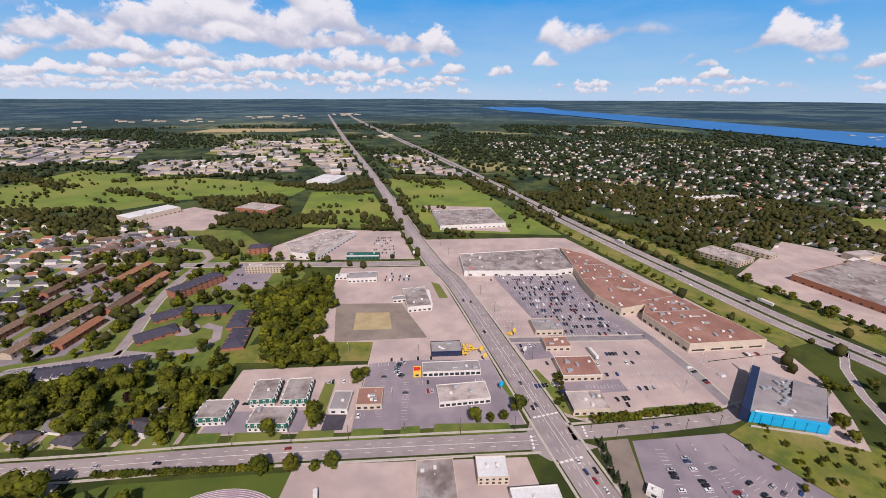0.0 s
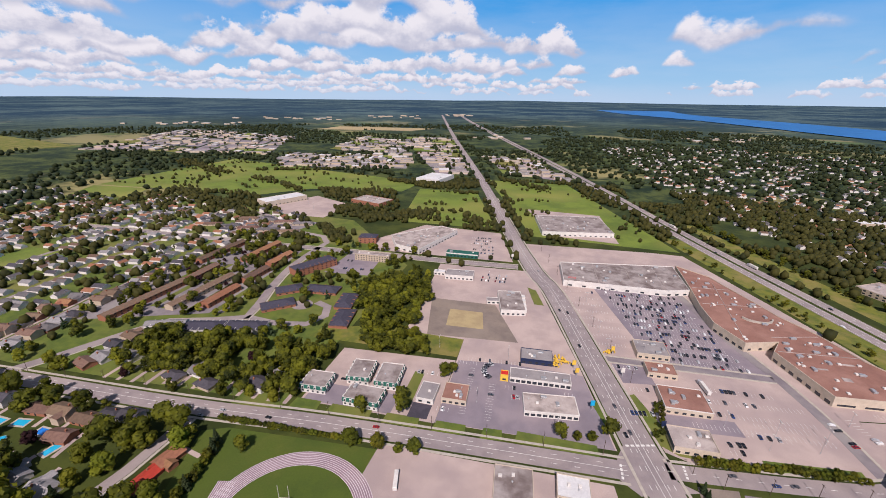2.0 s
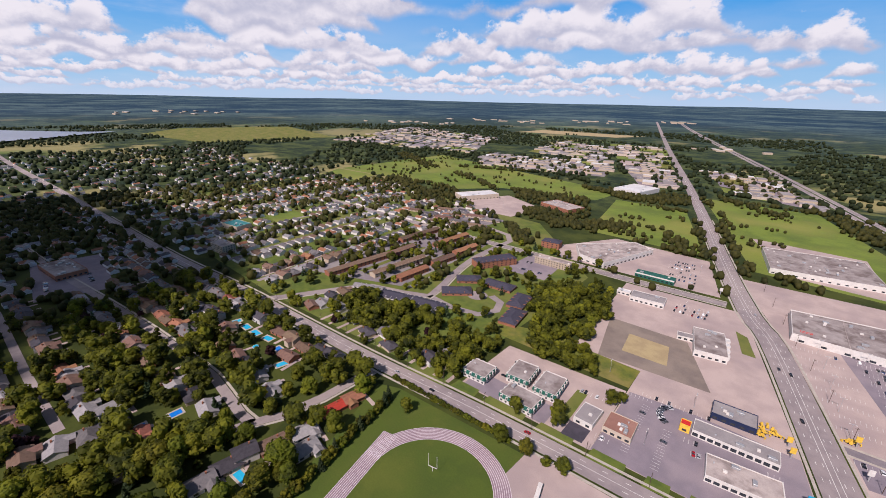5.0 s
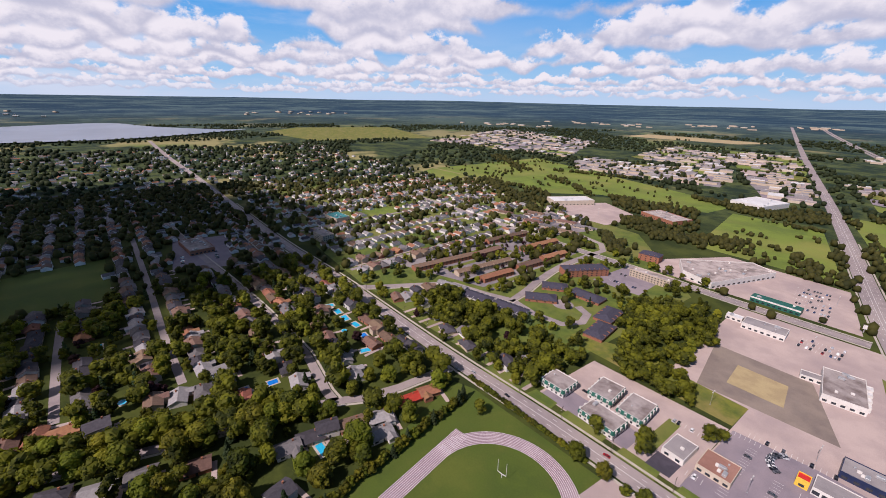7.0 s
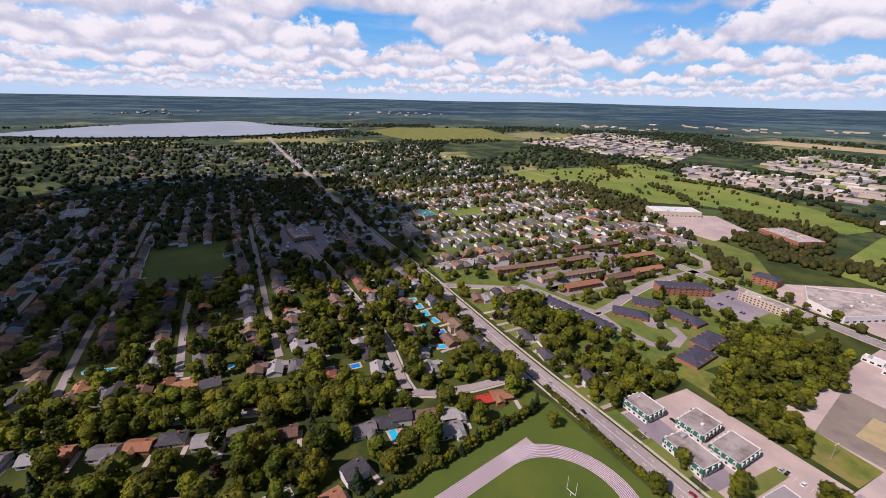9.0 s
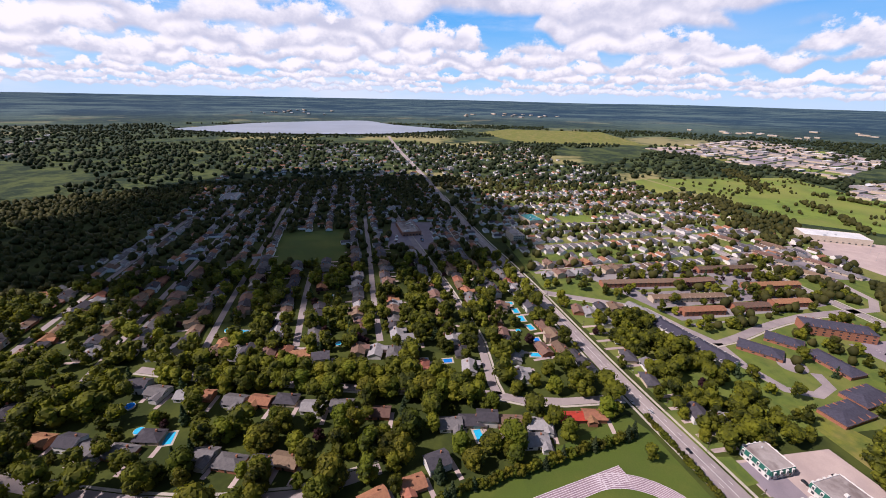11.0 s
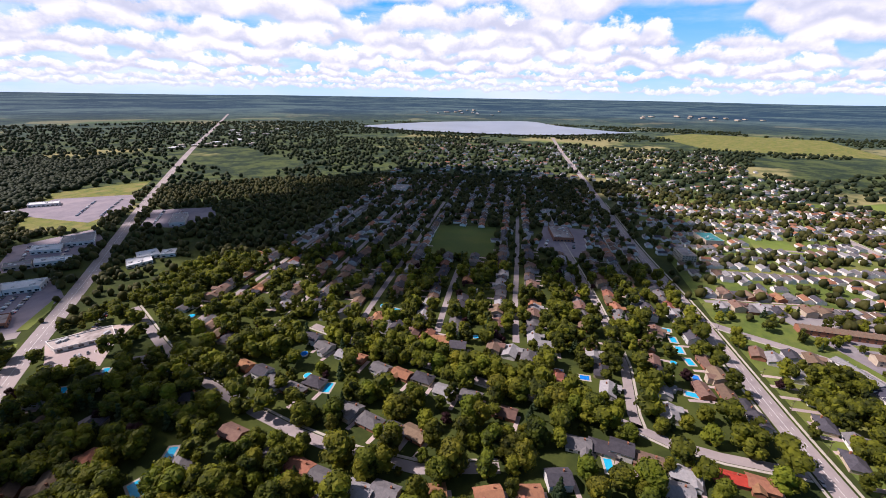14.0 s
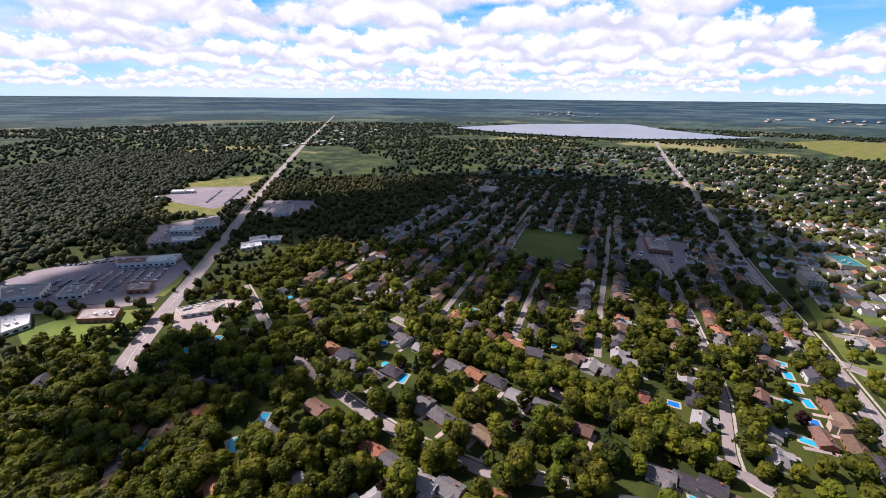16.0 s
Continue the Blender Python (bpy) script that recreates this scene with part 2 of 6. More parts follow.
M_POOLBLUE = material("deep_pool_water", (0.01, 0.19, 0.62), (0.01, 0.15, 0.55), 0.6, 0.08, spec=0.5)
M_TYRE = material("tyre_rubber", (0.02, 0.02, 0.02), (0.03, 0.03, 0.03), 2.0, 0.8)
M_CAR = [material(nm, cc, None, 0.5, 0.25, spec=0.6) for nm, cc in (("black_car_paint", (0.012, 0.012, 0.016)), ("silver_car_paint", (0.42, 0.42, 0.44)),
         ("white_car_paint", (0.75, 0.75, 0.75)), ("red_car_paint", (0.36, 0.012, 0.02)), ("blue_car_paint", (0.02, 0.05, 0.16)), ("grey_car_paint", (0.10, 0.10, 0.115)))]


def water_material(name, a, rough):
    return material(name, a, tuple(v * 0.85 for v in a), 0.004, rough, spec=0.5)


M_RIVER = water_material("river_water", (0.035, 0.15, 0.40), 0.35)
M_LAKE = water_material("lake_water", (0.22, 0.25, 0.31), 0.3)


def ground_material():
    """Land to the horizon: woods and rough grass near, woods with farmland farther out, with blue haze painted in by
    distance; the colours follow the plan of the land.
    """
    mat = bpy.data.materials.new("land")
    mat.use_nodes = True
    n = Nodes(mat.node_tree)
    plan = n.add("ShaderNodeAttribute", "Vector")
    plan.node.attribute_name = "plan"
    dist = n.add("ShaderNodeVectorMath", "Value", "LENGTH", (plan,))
    near = n.mix(n.ramp(n.noise(plan, 0.02, 6.0, 0.65), 0.4, 0.6), (0.072, 0.084, 0.018), (0.032, 0.042, 0.012))
    near = n.mix(n.m("MULTIPLY", n.noise(plan, 0.5, 3.0), 0.5), near, (0.03, 0.045, 0.012))
    wood = n.mix(n.ramp(n.noise(plan, 0.012, 6.0, 0.75), 0.42, 0.60), (0.018, 0.032, 0.018), (0.075, 0.095, 0.032))
    farm = n.mix(n.ramp(n.noise(plan, 0.0021, 2.0), 0.45, 0.55), (0.11, 0.15, 0.04), (0.26, 0.23, 0.10))
    far = n.mix(n.ramp(n.noise(plan, 0.0011, 6.0, 0.68), 0.54, 0.60), wood, farm)
    # aerial haze put into the base colour: bluish tones from 1.5 km outwards
    hazed = n.mix(n.ramp(dist, 1500.0, 6000.0), far, n.mix(n.ramp(n.noise(plan, 0.0007, 8.0, 0.8), 0.46, 0.58), (0.020, 0.046, 0.074), (0.075, 0.118, 0.125)))
    col = n.mix(n.ramp(dist, 500.0, 1100.0), near, hazed)
    p = n.t.nodes.new("ShaderNodeBsdfPrincipled")
    n.t.links.new(col, p.inputs["Base Color"])
    p.inputs["Roughness"].default_value, p.inputs["Specular IOR Level"].default_value = 0.95, 0.1
    out = n.t.nodes.new("ShaderNodeOutputMaterial")
    n.t.links.new(p.outputs[0], out.inputs[0])
    return mat


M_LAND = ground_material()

# ---- shared builders ----
FLAT, RIM = 3000.0, 4850.0


def land(x, y, z=0.0):
    """A plan point on the land: level to 3 km, beyond that drawn in and lifted so that the far country closes at the horizon."""
    d = math.hypot(x, y)
    if d <= FLAT:
        return Vector((x, y, z))
    d = min(d, 27000.0)
    r = FLAT + (RIM - FLAT) * (1 - FLAT / d)
    k = r / math.hypot(x, y)
    return Vector((x * k, y * k, EYE * (1 - r / d) + z))


def mesh_of(name, verts, faces, mat, smooth=False):
    me = bpy.data.meshes.new(name)
    me.from_pydata([tuple(v) for v in verts], [], faces)
    for one in mat if isinstance(mat, (list, tuple)) else [mat]:
        me.materials.append(one)
    if smooth:
        me.polygons.foreach_set("use_smooth", [True] * len(me.polygons))
    me.update()
    return me


def part(name, bm, material_, parent=None, label=""):
    """Links a bmesh as one mesh object under a thing or a part."""
    me = bpy.data.meshes.new(name)
    bmesh.ops.recalc_face_normals(bm, faces=bm.faces)
    bm.to_mesh(me)
    bm.free()
    me.materials.append(material_)
    ob = new(name, me)
    ob.parent = parent
    return tagged(ob, label)


def share(name, me, parent, m, label=""):
    ob = new(name, me)
    ob.parent = parent
    ob.matrix_basis = m
    return tagged(ob, label)


def box(bm, x0, y0, z0, x1, y1, z1, bevel=0.0):
    vs = [bm.verts.new((x, y, z)) for z in (z0, z1) for y in (y0, y1) for x in (x0, x1)]
    fs = [bm.faces.new([vs[i] for i in q]) for q in ((0, 2, 3, 1), (4, 5, 7, 6), (0, 1, 5, 4), (2, 6, 7, 3), (0, 4, 6, 2), (1, 3, 7, 5))]
    if bevel:
        bmesh.ops.bevel(bm, geom=list({e for f in fs for e in f.edges}), offset=bevel, segments=1, affect="EDGES", profile=0.5)
    return vs


def boxes(*specs):
    bm = bmesh.new()
    for s in specs:
        box(bm, *s)
    return bm


def tube(bm, x, y, z0, z1, r0, r1, n=8):
    a = [bm.verts.new((x + r0 * math.cos(6.2832 * i / n), y + r0 * math.sin(6.2832 * i / n), z0)) for i in range(n)]
    b = [bm.verts.new((x + r1 * math.cos(6.2832 * i / n), y + r1 * math.sin(6.2832 * i / n), z1)) for i in range(n)]
    for i in range(n):
        bm.faces.new((a[i], a[(i + 1) % n], b[(i + 1) % n], b[i]))
    bm.faces.new(b)
    bm.faces.new(a[::-1])


def inside(x, y, poly):
    hit = False
    for (x0, y0), (x1, y1) in zip(poly, poly[1:] + poly[:1]):
        if (y0 > y) != (y1 > y) and x < (x1 - x0) * (y - y0) / (y1 - y0) + x0:
            hit = not hit
    return hit


def smooth_line(pts, step=25.0):
    """A gliding line through the points of a centre line."""
    out = []
    ext = [tuple(2 * a - b for a, b in zip(pts[0], pts[1]))] + list(pts) + [tuple(2 * a - b for a, b in zip(pts[-1], pts[-2]))]
    for p0, p1, p2, p3 in zip(ext, ext[1:], ext[2:], ext[3:]):
        n = max(1, int(math.dist(p1, p2) / step))
        for i in range(n):
            t = i / n
            out.append(tuple(0.5 * (2 * b + (c - a) * t + (2 * a - 5 * b + 4 * c - d) * t * t + (3 * b - a - 3 * c + d) * t ** 3) for a, b, c, d in zip(p0, p1, p2, p3)))
    return out + [tuple(pts[-1])]


def strip(line, off, width, z, thick=0.0):
    """Vertices and faces of a band beside a centre line; with thickness it gets kerb faces."""
    vs, fs = [], []
    for i, (x, y) in enumerate(line):
        a, b = line[max(0, i - 1)], line[min(len(line) - 1, i + 1)]
        k = math.hypot(b[0] - a[0], b[1] - a[1]) or 1
        nx, ny = (b[1] - a[1]) / k, -(b[0] - a[0]) / k
        l, r = off - width / 2, off + width / 2
        vs += [land(x + nx * l, y + ny * l, z), land(x + nx * r, y + ny * r, z)]
        if thick:
            vs += [land(x + nx * l, y + ny * l, z - thick), land(x + nx * r, y + ny * r, z - thick)]
    w = 4 if thick else 2
    for i in range(len(line) - 1):
        j = i * w
        fs.append((j, j + 1, j + w + 1, j + w))
        if thick:
            fs += [(j + 2, j, j + w, j + w + 2), (j + 1, j + 3, j + w + 3, j + w + 1)]
    return vs, fs


def joined(pairs):
    vs, fs = [], []
    for v, f in pairs:
        fs += [tuple(i + len(vs) for i in q) for q in f]
        vs += v
    return vs, fs


ROADS, LOTS, CLEAR = [], [], []  # what trees and houses keep off


def road(name, pts, width, label, mat=None, z=0.12, dashes=(), edges=(), walk_off=None, kind="structure", step=25.0, until=1400.0):
    line = smooth_line(pts, step)
    vs, fs = strip(line, 0, width, z, 0.12)
    ob = new(name, mesh_of(name, vs, fs, mat or M_ROAD))
    tagged(ob, label, "road", "", kind)
    ROADS.append((line, width / 2))
    near = [p for p in line if math.hypot(*p) < until]
    if dashes and len(near) > 1:
        fine = smooth_line(near, 3.0)
        marks = []
        for off in dashes:
            for i in range(0, len(fine) - 2, 4):
                marks.append(strip(fine[i:i + 2], off, 0.3, z + 0.03))
        m = new("lane_dashes", mesh_of("lane_dashes", *joined(marks), M_PAINT))
        m.parent = ob
        tagged(m, kind="stuff")
    for off in edges:
        m = new("edge_line", mesh_of("edge_line", *strip(near, off, 0.28, z + 0.03), M_PAINT))
        m.parent = ob
    for off in walk_off or ():
        m = new("pavement", mesh_of("pavement", *strip([p for p in line if math.hypot(*p) < 900], off, 1.8, z + 0.12, 0.24), M_CONCRETE))
        tagged(m, "pale concrete pavement with a kerb beside the road", "pavement", "", "structure")
    return ob


def patch(name, poly, mat, label, z=0.05, keep=True, kind="structure", thick=None):
    """A level patch of ground, a thin slab with edges."""
    top = [land(x, y, z) for x, y in poly]
    low = [land(x, y, z - (thick or z)) for x, y in poly]
    n = len(poly)
    faces = [tuple(range(n))] + [(i, i + n, (i + 1) % n + n, (i + 1) % n) for i in range(n)]
    ob = new(name, mesh_of(name, top + low, faces, mat))
    bm = bmesh.new()
    bm.from_mesh(ob.data)
    bmesh.ops.recalc_face_normals(bm, faces=bm.faces)
    bmesh.ops.triangulate(bm, faces=[f for f in bm.faces if len(f.verts) > 4])
    bm.to_mesh(ob.data)
    bm.free()
    tagged(ob, label, name.replace("_", " "), "", kind)
    if keep:
        LOTS.append(poly)
    return ob


class Near:
    """Finds what lies near a point by cells of the plan."""

    def __init__(self, cell):
        self.c, self.cells = cell, {}

    def key(self, x, y):
        return int(x // self.c), int(y // self.c)

    def add(self, x, y, item):
        self.cells.setdefault(self.key(x, y), []).append(item)

    def around(self, x, y):
        i, j = self.key(x, y)
        for a in (i - 1, i, i + 1):
            for b in (j - 1, j, j + 1):
                yield from self.cells.get((a, b), ())


SEGMENTS, SPOTS = Near(60.0), Near(30.0)
seen = {"roads": 0, "spots": 0}


def near_road(x, y, gap=0.0):
    while seen["roads"] < len(ROADS):
        line, half = ROADS[seen["roads"]]
        for p, q in zip(line, line[1:]):
            SEGMENTS.add((p[0] + q[0]) / 2, (p[1] + q[1]) / 2, (p, q, half))
        seen["roads"] += 1
    for (x0, y0), (x1, y1), half in SEGMENTS.around(x, y):
        lim = half + gap
        dx, dy = x1 - x0, y1 - y0
        t = max(0.0, min(1.0, ((x - x0) * dx + (y - y0) * dy) / (dx * dx + dy * dy + 1e-9)))
        if (x - x0 - t * dx) ** 2 + (y - y0 - t * dy) ** 2 < lim * lim:
            return True
    return False


BIG = []


def taken(x, y, gap=0.0):
    while seen["spots"] < len(CLEAR):
        c = CLEAR[seen["spots"]]
        BIG.append(c) if c[2] > 18 else SPOTS.add(c[0], c[1], c)
        seen["spots"] += 1
    return any((x - a) ** 2 + (y - b) ** 2 < (r + gap) ** 2 for a, b, r in SPOTS.around(x, y)) or any((x - a) ** 2 + (y - b) ** 2 < (r + gap) ** 2 for a, b, r in BIG)


FRAMES = []


def in_lot(x, y):
    for p in LOTS[len(FRAMES):]:
        FRAMES.append((min(q[0] for q in p), max(q[0] for q in p), min(q[1] for q in p), max(q[1] for q in p), p))
    return any(a < x < b and c < y < d and inside(x, y, p) for a, b, c, d, p in FRAMES)


# ---- the land ----
def build_ground():
    rings = [0.0]
    d = 60.0
    while d < 27000:
        rings.append(d)
        d *= 1.09 if d < 2200 else (1.025 if d < 9000 else 1.06)
    rings.append(27000.0)
    seg = 240
    vs, plan, fs = [land(0, 0)], [(0.0, 0.0, 0.0)], []
    for d in rings[1:]:
        for i in range(seg):
            a = 6.283185 * i / seg
            x, y = d * math.cos(a), d * math.sin(a)
            p = land(x, y)
            if d > FLAT * 1.5:
                p.z += 9.0 * (noise.noise((x * 0.0002, y * 0.0002, 5.0)))  # low hills on the skyline
            vs.append(p)
            plan.append((x, y, 0.0))
    for i in range(seg):
        fs.append((0, 1 + i, 1 + (i + 1) % seg))
    for k in range(len(rings) - 2):
        a, b = 1 + k * seg, 1 + (k + 1) * seg
        for i in range(seg):
            j = (i + 1) % seg
            fs.append((a + i, b + i, b + j, a + j))
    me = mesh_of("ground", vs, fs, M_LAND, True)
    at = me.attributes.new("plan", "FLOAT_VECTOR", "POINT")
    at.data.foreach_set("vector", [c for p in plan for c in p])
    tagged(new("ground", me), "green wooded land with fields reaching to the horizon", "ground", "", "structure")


build_ground()


def water(name, near, far, mat, label, z):
    a, b = smooth_line(near, 60.0), smooth_line(far, 60.0)
    n, m = 90, 10
    def pick(l, t):
        i = min(len(l) - 2, int(t * (len(l) - 1)))
        f = t * (len(l) - 1) - i
        return tuple(u + (v - u) * f for u, v in zip(l[i], l[i + 1]))

    vs, fs = [], []
    for i in range(n + 1):
        p, q = pick(a, i / n), pick(b, i / n)
        for j in range(m + 1):
            s = j / m
            vs.append(land(p[0] + (q[0] - p[0]) * s, p[1] + (q[1] - p[1]) * s, z))
    for i in range(n):
        for j in range(m):
            k = i * (m + 1) + j
            fs.append((k, k + 1, k + m + 2, k + m + 1))
    tagged(new(name, mesh_of(name, vs, fs, mat)), label, "water", "", "structure")
    LOTS.append(list(near) + list(far)[::-1])


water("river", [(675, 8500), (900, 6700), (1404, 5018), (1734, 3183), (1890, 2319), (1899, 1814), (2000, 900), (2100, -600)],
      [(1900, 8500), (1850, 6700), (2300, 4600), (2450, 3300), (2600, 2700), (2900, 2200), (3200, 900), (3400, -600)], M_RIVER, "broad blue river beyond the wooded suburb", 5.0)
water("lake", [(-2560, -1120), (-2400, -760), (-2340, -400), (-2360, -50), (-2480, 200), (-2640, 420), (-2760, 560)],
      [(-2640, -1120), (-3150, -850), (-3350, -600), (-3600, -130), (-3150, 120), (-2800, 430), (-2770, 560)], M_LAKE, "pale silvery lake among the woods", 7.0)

# ---- roads ----
MAIN = [(92, 150), (72.5, 223), (50, 311), (14, 445), (-29, 561), (-197, 1149), (-577, 2420), (-1500, 5600)]
road("main_road", MAIN, 21.0, "wide grey five-lane arterial road with white lane dashes", dashes=(-3.4, 3.4, -6.9, 6.9), edges=(-1.7, 1.7), walk_off=(-12.4, 12.4))
CROSS_W = [(61, 206), (-15, 201), (-132, 192.5), (-245, 180.5), (-415, 169), (-487, 162), (-660, 146), (-1160, 120), (-1732, 84), (-2300, 60)]
road("cross_street", CROSS_W, 14.0, "four-lane grey cross street with white dashes and pavements", dashes=(-3.4, 3.4), edges=(0.0,), walk_off=(-9.6, 9.6))
road("cross_street", [(84, 212), (150, 220), (195, 227), (225, 238)], 11.5, "short grey street serving the plaza", dashes=(0.0,), walk_off=(-8.0,))
road("side_street", [(-30, 505), (-135, 499), (-226, 498), (-353, 492), (-570, 488), (-760, 482)], 11.0, "grey side street crossing to the suburb", dashes=(0.0,), walk_off=(-7.5, 7.5))
HIGHWAY = [(392, 180), (366, 287), (337, 350), (294, 475), (217, 708), (108, 1090), (-80, 1700), (-560, 3200), (-1023, 4754), (-1500, 6500)]
for shift in (-8.6, 8.6):
    line = [(x + shift, y + shift * 0.3) for x, y in HIGHWAY]
    road("highway_carriageway", line, 13.4, "pale grey two-lane highway carriageway", dashes=(0.0,), edges=(-4.6, 4.6))
road("exit_ramp", [(352, 310), (328, 282), (312, 250), (303, 222), (300, 180)], 7.0, "grey curving exit ramp beside the highway", edges=(-2.8, 2.8))
road("residential_street", [(-315, 492), (-312, 426), (-296, 360), (-278, 299), (-306, 285), (-345, 272), (-385, 200), (-400, 175)], 9.5, "grey residential street past the townhouses", walk_off=(-6.2,))
road("residential_street", [(-278, 299), (-245, 296), (-214, 303), (-205, 322), (-212, 340), (-228, 346)], 8.5, "grey cul-de-sac street between bungalows")
road("residential_street", [(-222, 172), (-222, 155), (-223, 128), (-228, 99), (-236, 82), (-245, 53), (-249, 24), (-257, -20), (-267, -60), (-276, -100), (-288, -150), (-300, -190)], 7.5, "curving grey crescent under street trees", walk_off=(-5.2,))
road("residential_street", [(-236, 82), (-249, 81), (-275, 83), (-305, 85), (-400, 76), (-500, 62), (-640, 40), (-800, 20)], 7.0, "straight grey residential street between gardens", walk_off=(5.0,))
road("residential_street", [(-286, -380), (-274, -359), (-226, -275), (-198, -201), (-180, -140), (-172, -90), (-171, -50), (-183, -4)], 8.0, "grey residential collector street with grass verges", walk_off=(-5.6,))
road("residential_street", [(-217, -260), (-180, -266), (-140, -276), (-110, -262)], 7.5, "short grey residential street under trees")
for sy in (-3, -75, -150, -222, -300):
    road("residential_street", [(-318 + (sy < -200) * 40, sy), (-400, sy - 6), (-485, sy - 10)] + ([(-600, sy - 16), (-800, sy - 28)] if sy != -75 else []), 6.0, "straight grey residential street between gardens")
for k, sx in enumerate((-450, -540, -640, -740, -850)):
    road("residential_street", [(sx, 190), (sx - 10, 300), (sx - 25, 480), (sx - 60, 640)], 6.5, "grey residential street lined with houses")
WESTROAD = [(-128, -328), (-148, -350), (-200, -393), (-310, -478), (-462, -600), (-660, -757), (-1410, -1330), (-2500, -2130), (-4100, -3330), (-6500, -5200)]
road("west_road", WESTROAD, 17.0, "wide pale grey road running out to the country", dashes=(-3.4, 3.4), edges=(0.0,))
road("collector_road", [(-545, 640), (-480, 620), (-400, 560), (-335, 545), (-315, 520), (-315, 492)], 9.0, "grey winding road past the arena")

# ---- ground patches ----
patch("junction", [(56, 198), (66, 190), (99, 201), (87, 206), (88, 219), (76, 231), (62, 228), (56, 214)], M_ROAD, "worn grey asphalt of the crossing", 0.105, False)
patch("car_park", [(210, 240), (222, 291), (298, 305), (296, 262), (284, 230), (268, 198), (250, 206)], M_LOT, "pale asphalt apron round the cinema", 0.055, False)
MALL_LOT = [(25, 447), (62, 314), (86, 227), (100, 222), (212, 240), (222, 292), (300, 306), (262, 420), (190, 610), (150, 612), (-28, 600), (-14, 552)]
patch("car_park", MALL_LOT, M_LOT, "pale tan car park in front of the shopping centre")
patch("car_park", [(-160, 208), (-60, 212), (-62, 285), (-160, 277)], M_LOT, "pale asphalt yard round the small apartment blocks")
patch("car_park", [(-60, 213), (57, 220), (36, 311), (0, 445), (-18, 494), (-130, 488), (-118, 318), (-62, 318)], M_LOT, "pale worn car park of the roadside shops", 0.06)
patch("car_park", [(-46, 219), (-20, 221), (-22, 285), (-48, 285)], M_GREYLOT, "grey car park strip with painted bays", 0.09, False)
patch("vacant_lot", [(-97, 318), (-14, 326), (-44, 392), (-113, 390)], M_GRAVEL, "bare brown gravel lot", 0.10, False)
patch("sand_patch", [(-84, 338), (-48, 340), (-54, 372), (-88, 371)], M_SAND, "pale yellow sand patch on the gravel lot", 0.14, False)
patch("car_park", [(-235, 512), (-38, 520), (-70, 640), (-200, 650), (-250, 560)], M_LOT, "pale car park round the large store", 0.05)
patch("car_park", [(-88, 186), (52, 193), (76, 60), (-95, 60)], M_LOT, "pale worn yard behind the corner shops", 0.05)
patch("car_park", [(122, 206), (186, 213), (262, 100), (98, 100), (112, 150)], M_GREYLOT, "grey car park with painted bays and kerbed islands", 0.06)
patch("car_park", [(365, 470), (420, 335), (620, 300), (640, 470), (520, 600)], M_LOT, "pale industrial yard beyond the highway", 0.05)
patch("car_park", [(-545, 690), (-470, 640), (-390, 640), (-385, 740), (-490, 790)], M_LOT, "pale car park beside the arena", 0.05)
patch("car_park", [(20, 650), (110, 640), (95, 800), (-40, 810)], M_LOT, "pale yard round the long factory", 0.05)
patch("car_park", [(-262, 420), (-206, 425), (-212, 490), (-262, 488)], M_GREYLOT, "grey car park beside brick apartments", 0.06)
patch("car_park", [(-690, 20), (-560, 10), (-545, 75), (-680, 90)], M_GREYLOT, "grey school car park", 0.05)
SALES = [(-141, -555), (-182, -487), (-220, -438), (-287, -471), (-321, -531), (-272, -607), (-203, -640), (-170, -634), (-120, -600)]
patch("car_park", SALES, M_GREYLOT, "grey sales yard full of parked cars", 0.05)
patch("car_park", [(-307, -607), (-354, -566), (-433, -595), (-476, -662), (-384, -692)], M_GREYLOT, "grey yard beside the country road", 0.05)
patch("car_park", [(-495, -889), (-497, -706), (-591, -725), (-678, -806), (-603, -920)], M_GREYLOT, "grey yard by a long shed", 0.05)
patch("service_lane", [(-225, -436), (-182, -484), (-141, -552), (-118, -590), (-108, -584), (-130, -540), (-172, -474), (-216, -428)], M_ROAD, "grey lane into the sales yard", 0.09, False)
patch("car_park", [(-197, -369), (-186, -357), (-203, -321), (-228, -338), (-262, -352), (-248, -380), (-216, -396)], M_LOT, "pale car park beside the clinic", 0.05)
patch("car_park", [(-503, -609), (-512, -551), (-584, -537), (-636, -583), (-589, -674)], M_GREYLOT, "grey yard with a long low store", 0.05)
patch("lawn", [(-200, 304), (-176, 310), (-150, 392), (-190, 400), (-196, 370)], M_LAWN, "mown grass beside the bungalows", 0.04, False)
patch("lawn", [(-270, 306), (-222, 308), (-224, 330), (-255, 345), (-266, 345)], M_LAWN, "mown green lawn inside the cul-de-sac", 0.04, False)
patch("lawn", [(-205, 186), (-165, 190), (-172, 212), (-205, 210)], M_LAWN, "mown front lawns beside the cross street", 0.04, False)
patch("meadow", [(-1050, 740), (-620, 760), (-545, 850), (-330, 890), (-320, 1010), (-560, 1070), (-1050, 1200)], M_FIELD, "bright green open sports meadow", 0.04)
patch("meadow", [(-250, 660), (-80, 660), (-160, 925), (-300, 930)], M_FIELD, "bright green grass field beside the road", 0.04)
patch("meadow", [(-20, 640), (190, 625), (40, 1090), (-160, 1090)], M_FIELD, "grass field between road and highway", 0.03)
patch("rough_verge", [(300, 310), (330, 320), (280, 470), (206, 690), (176, 690), (250, 470)], M_ROUGH, "rough green verge beside the highway", 0.04)
patch("rough_verge", [(212, 225), (262, 212), (300, 180), (330, 60), (262, 100), (188, 212)], M_ROUGH, "rough weedy grass bank", 0.045)
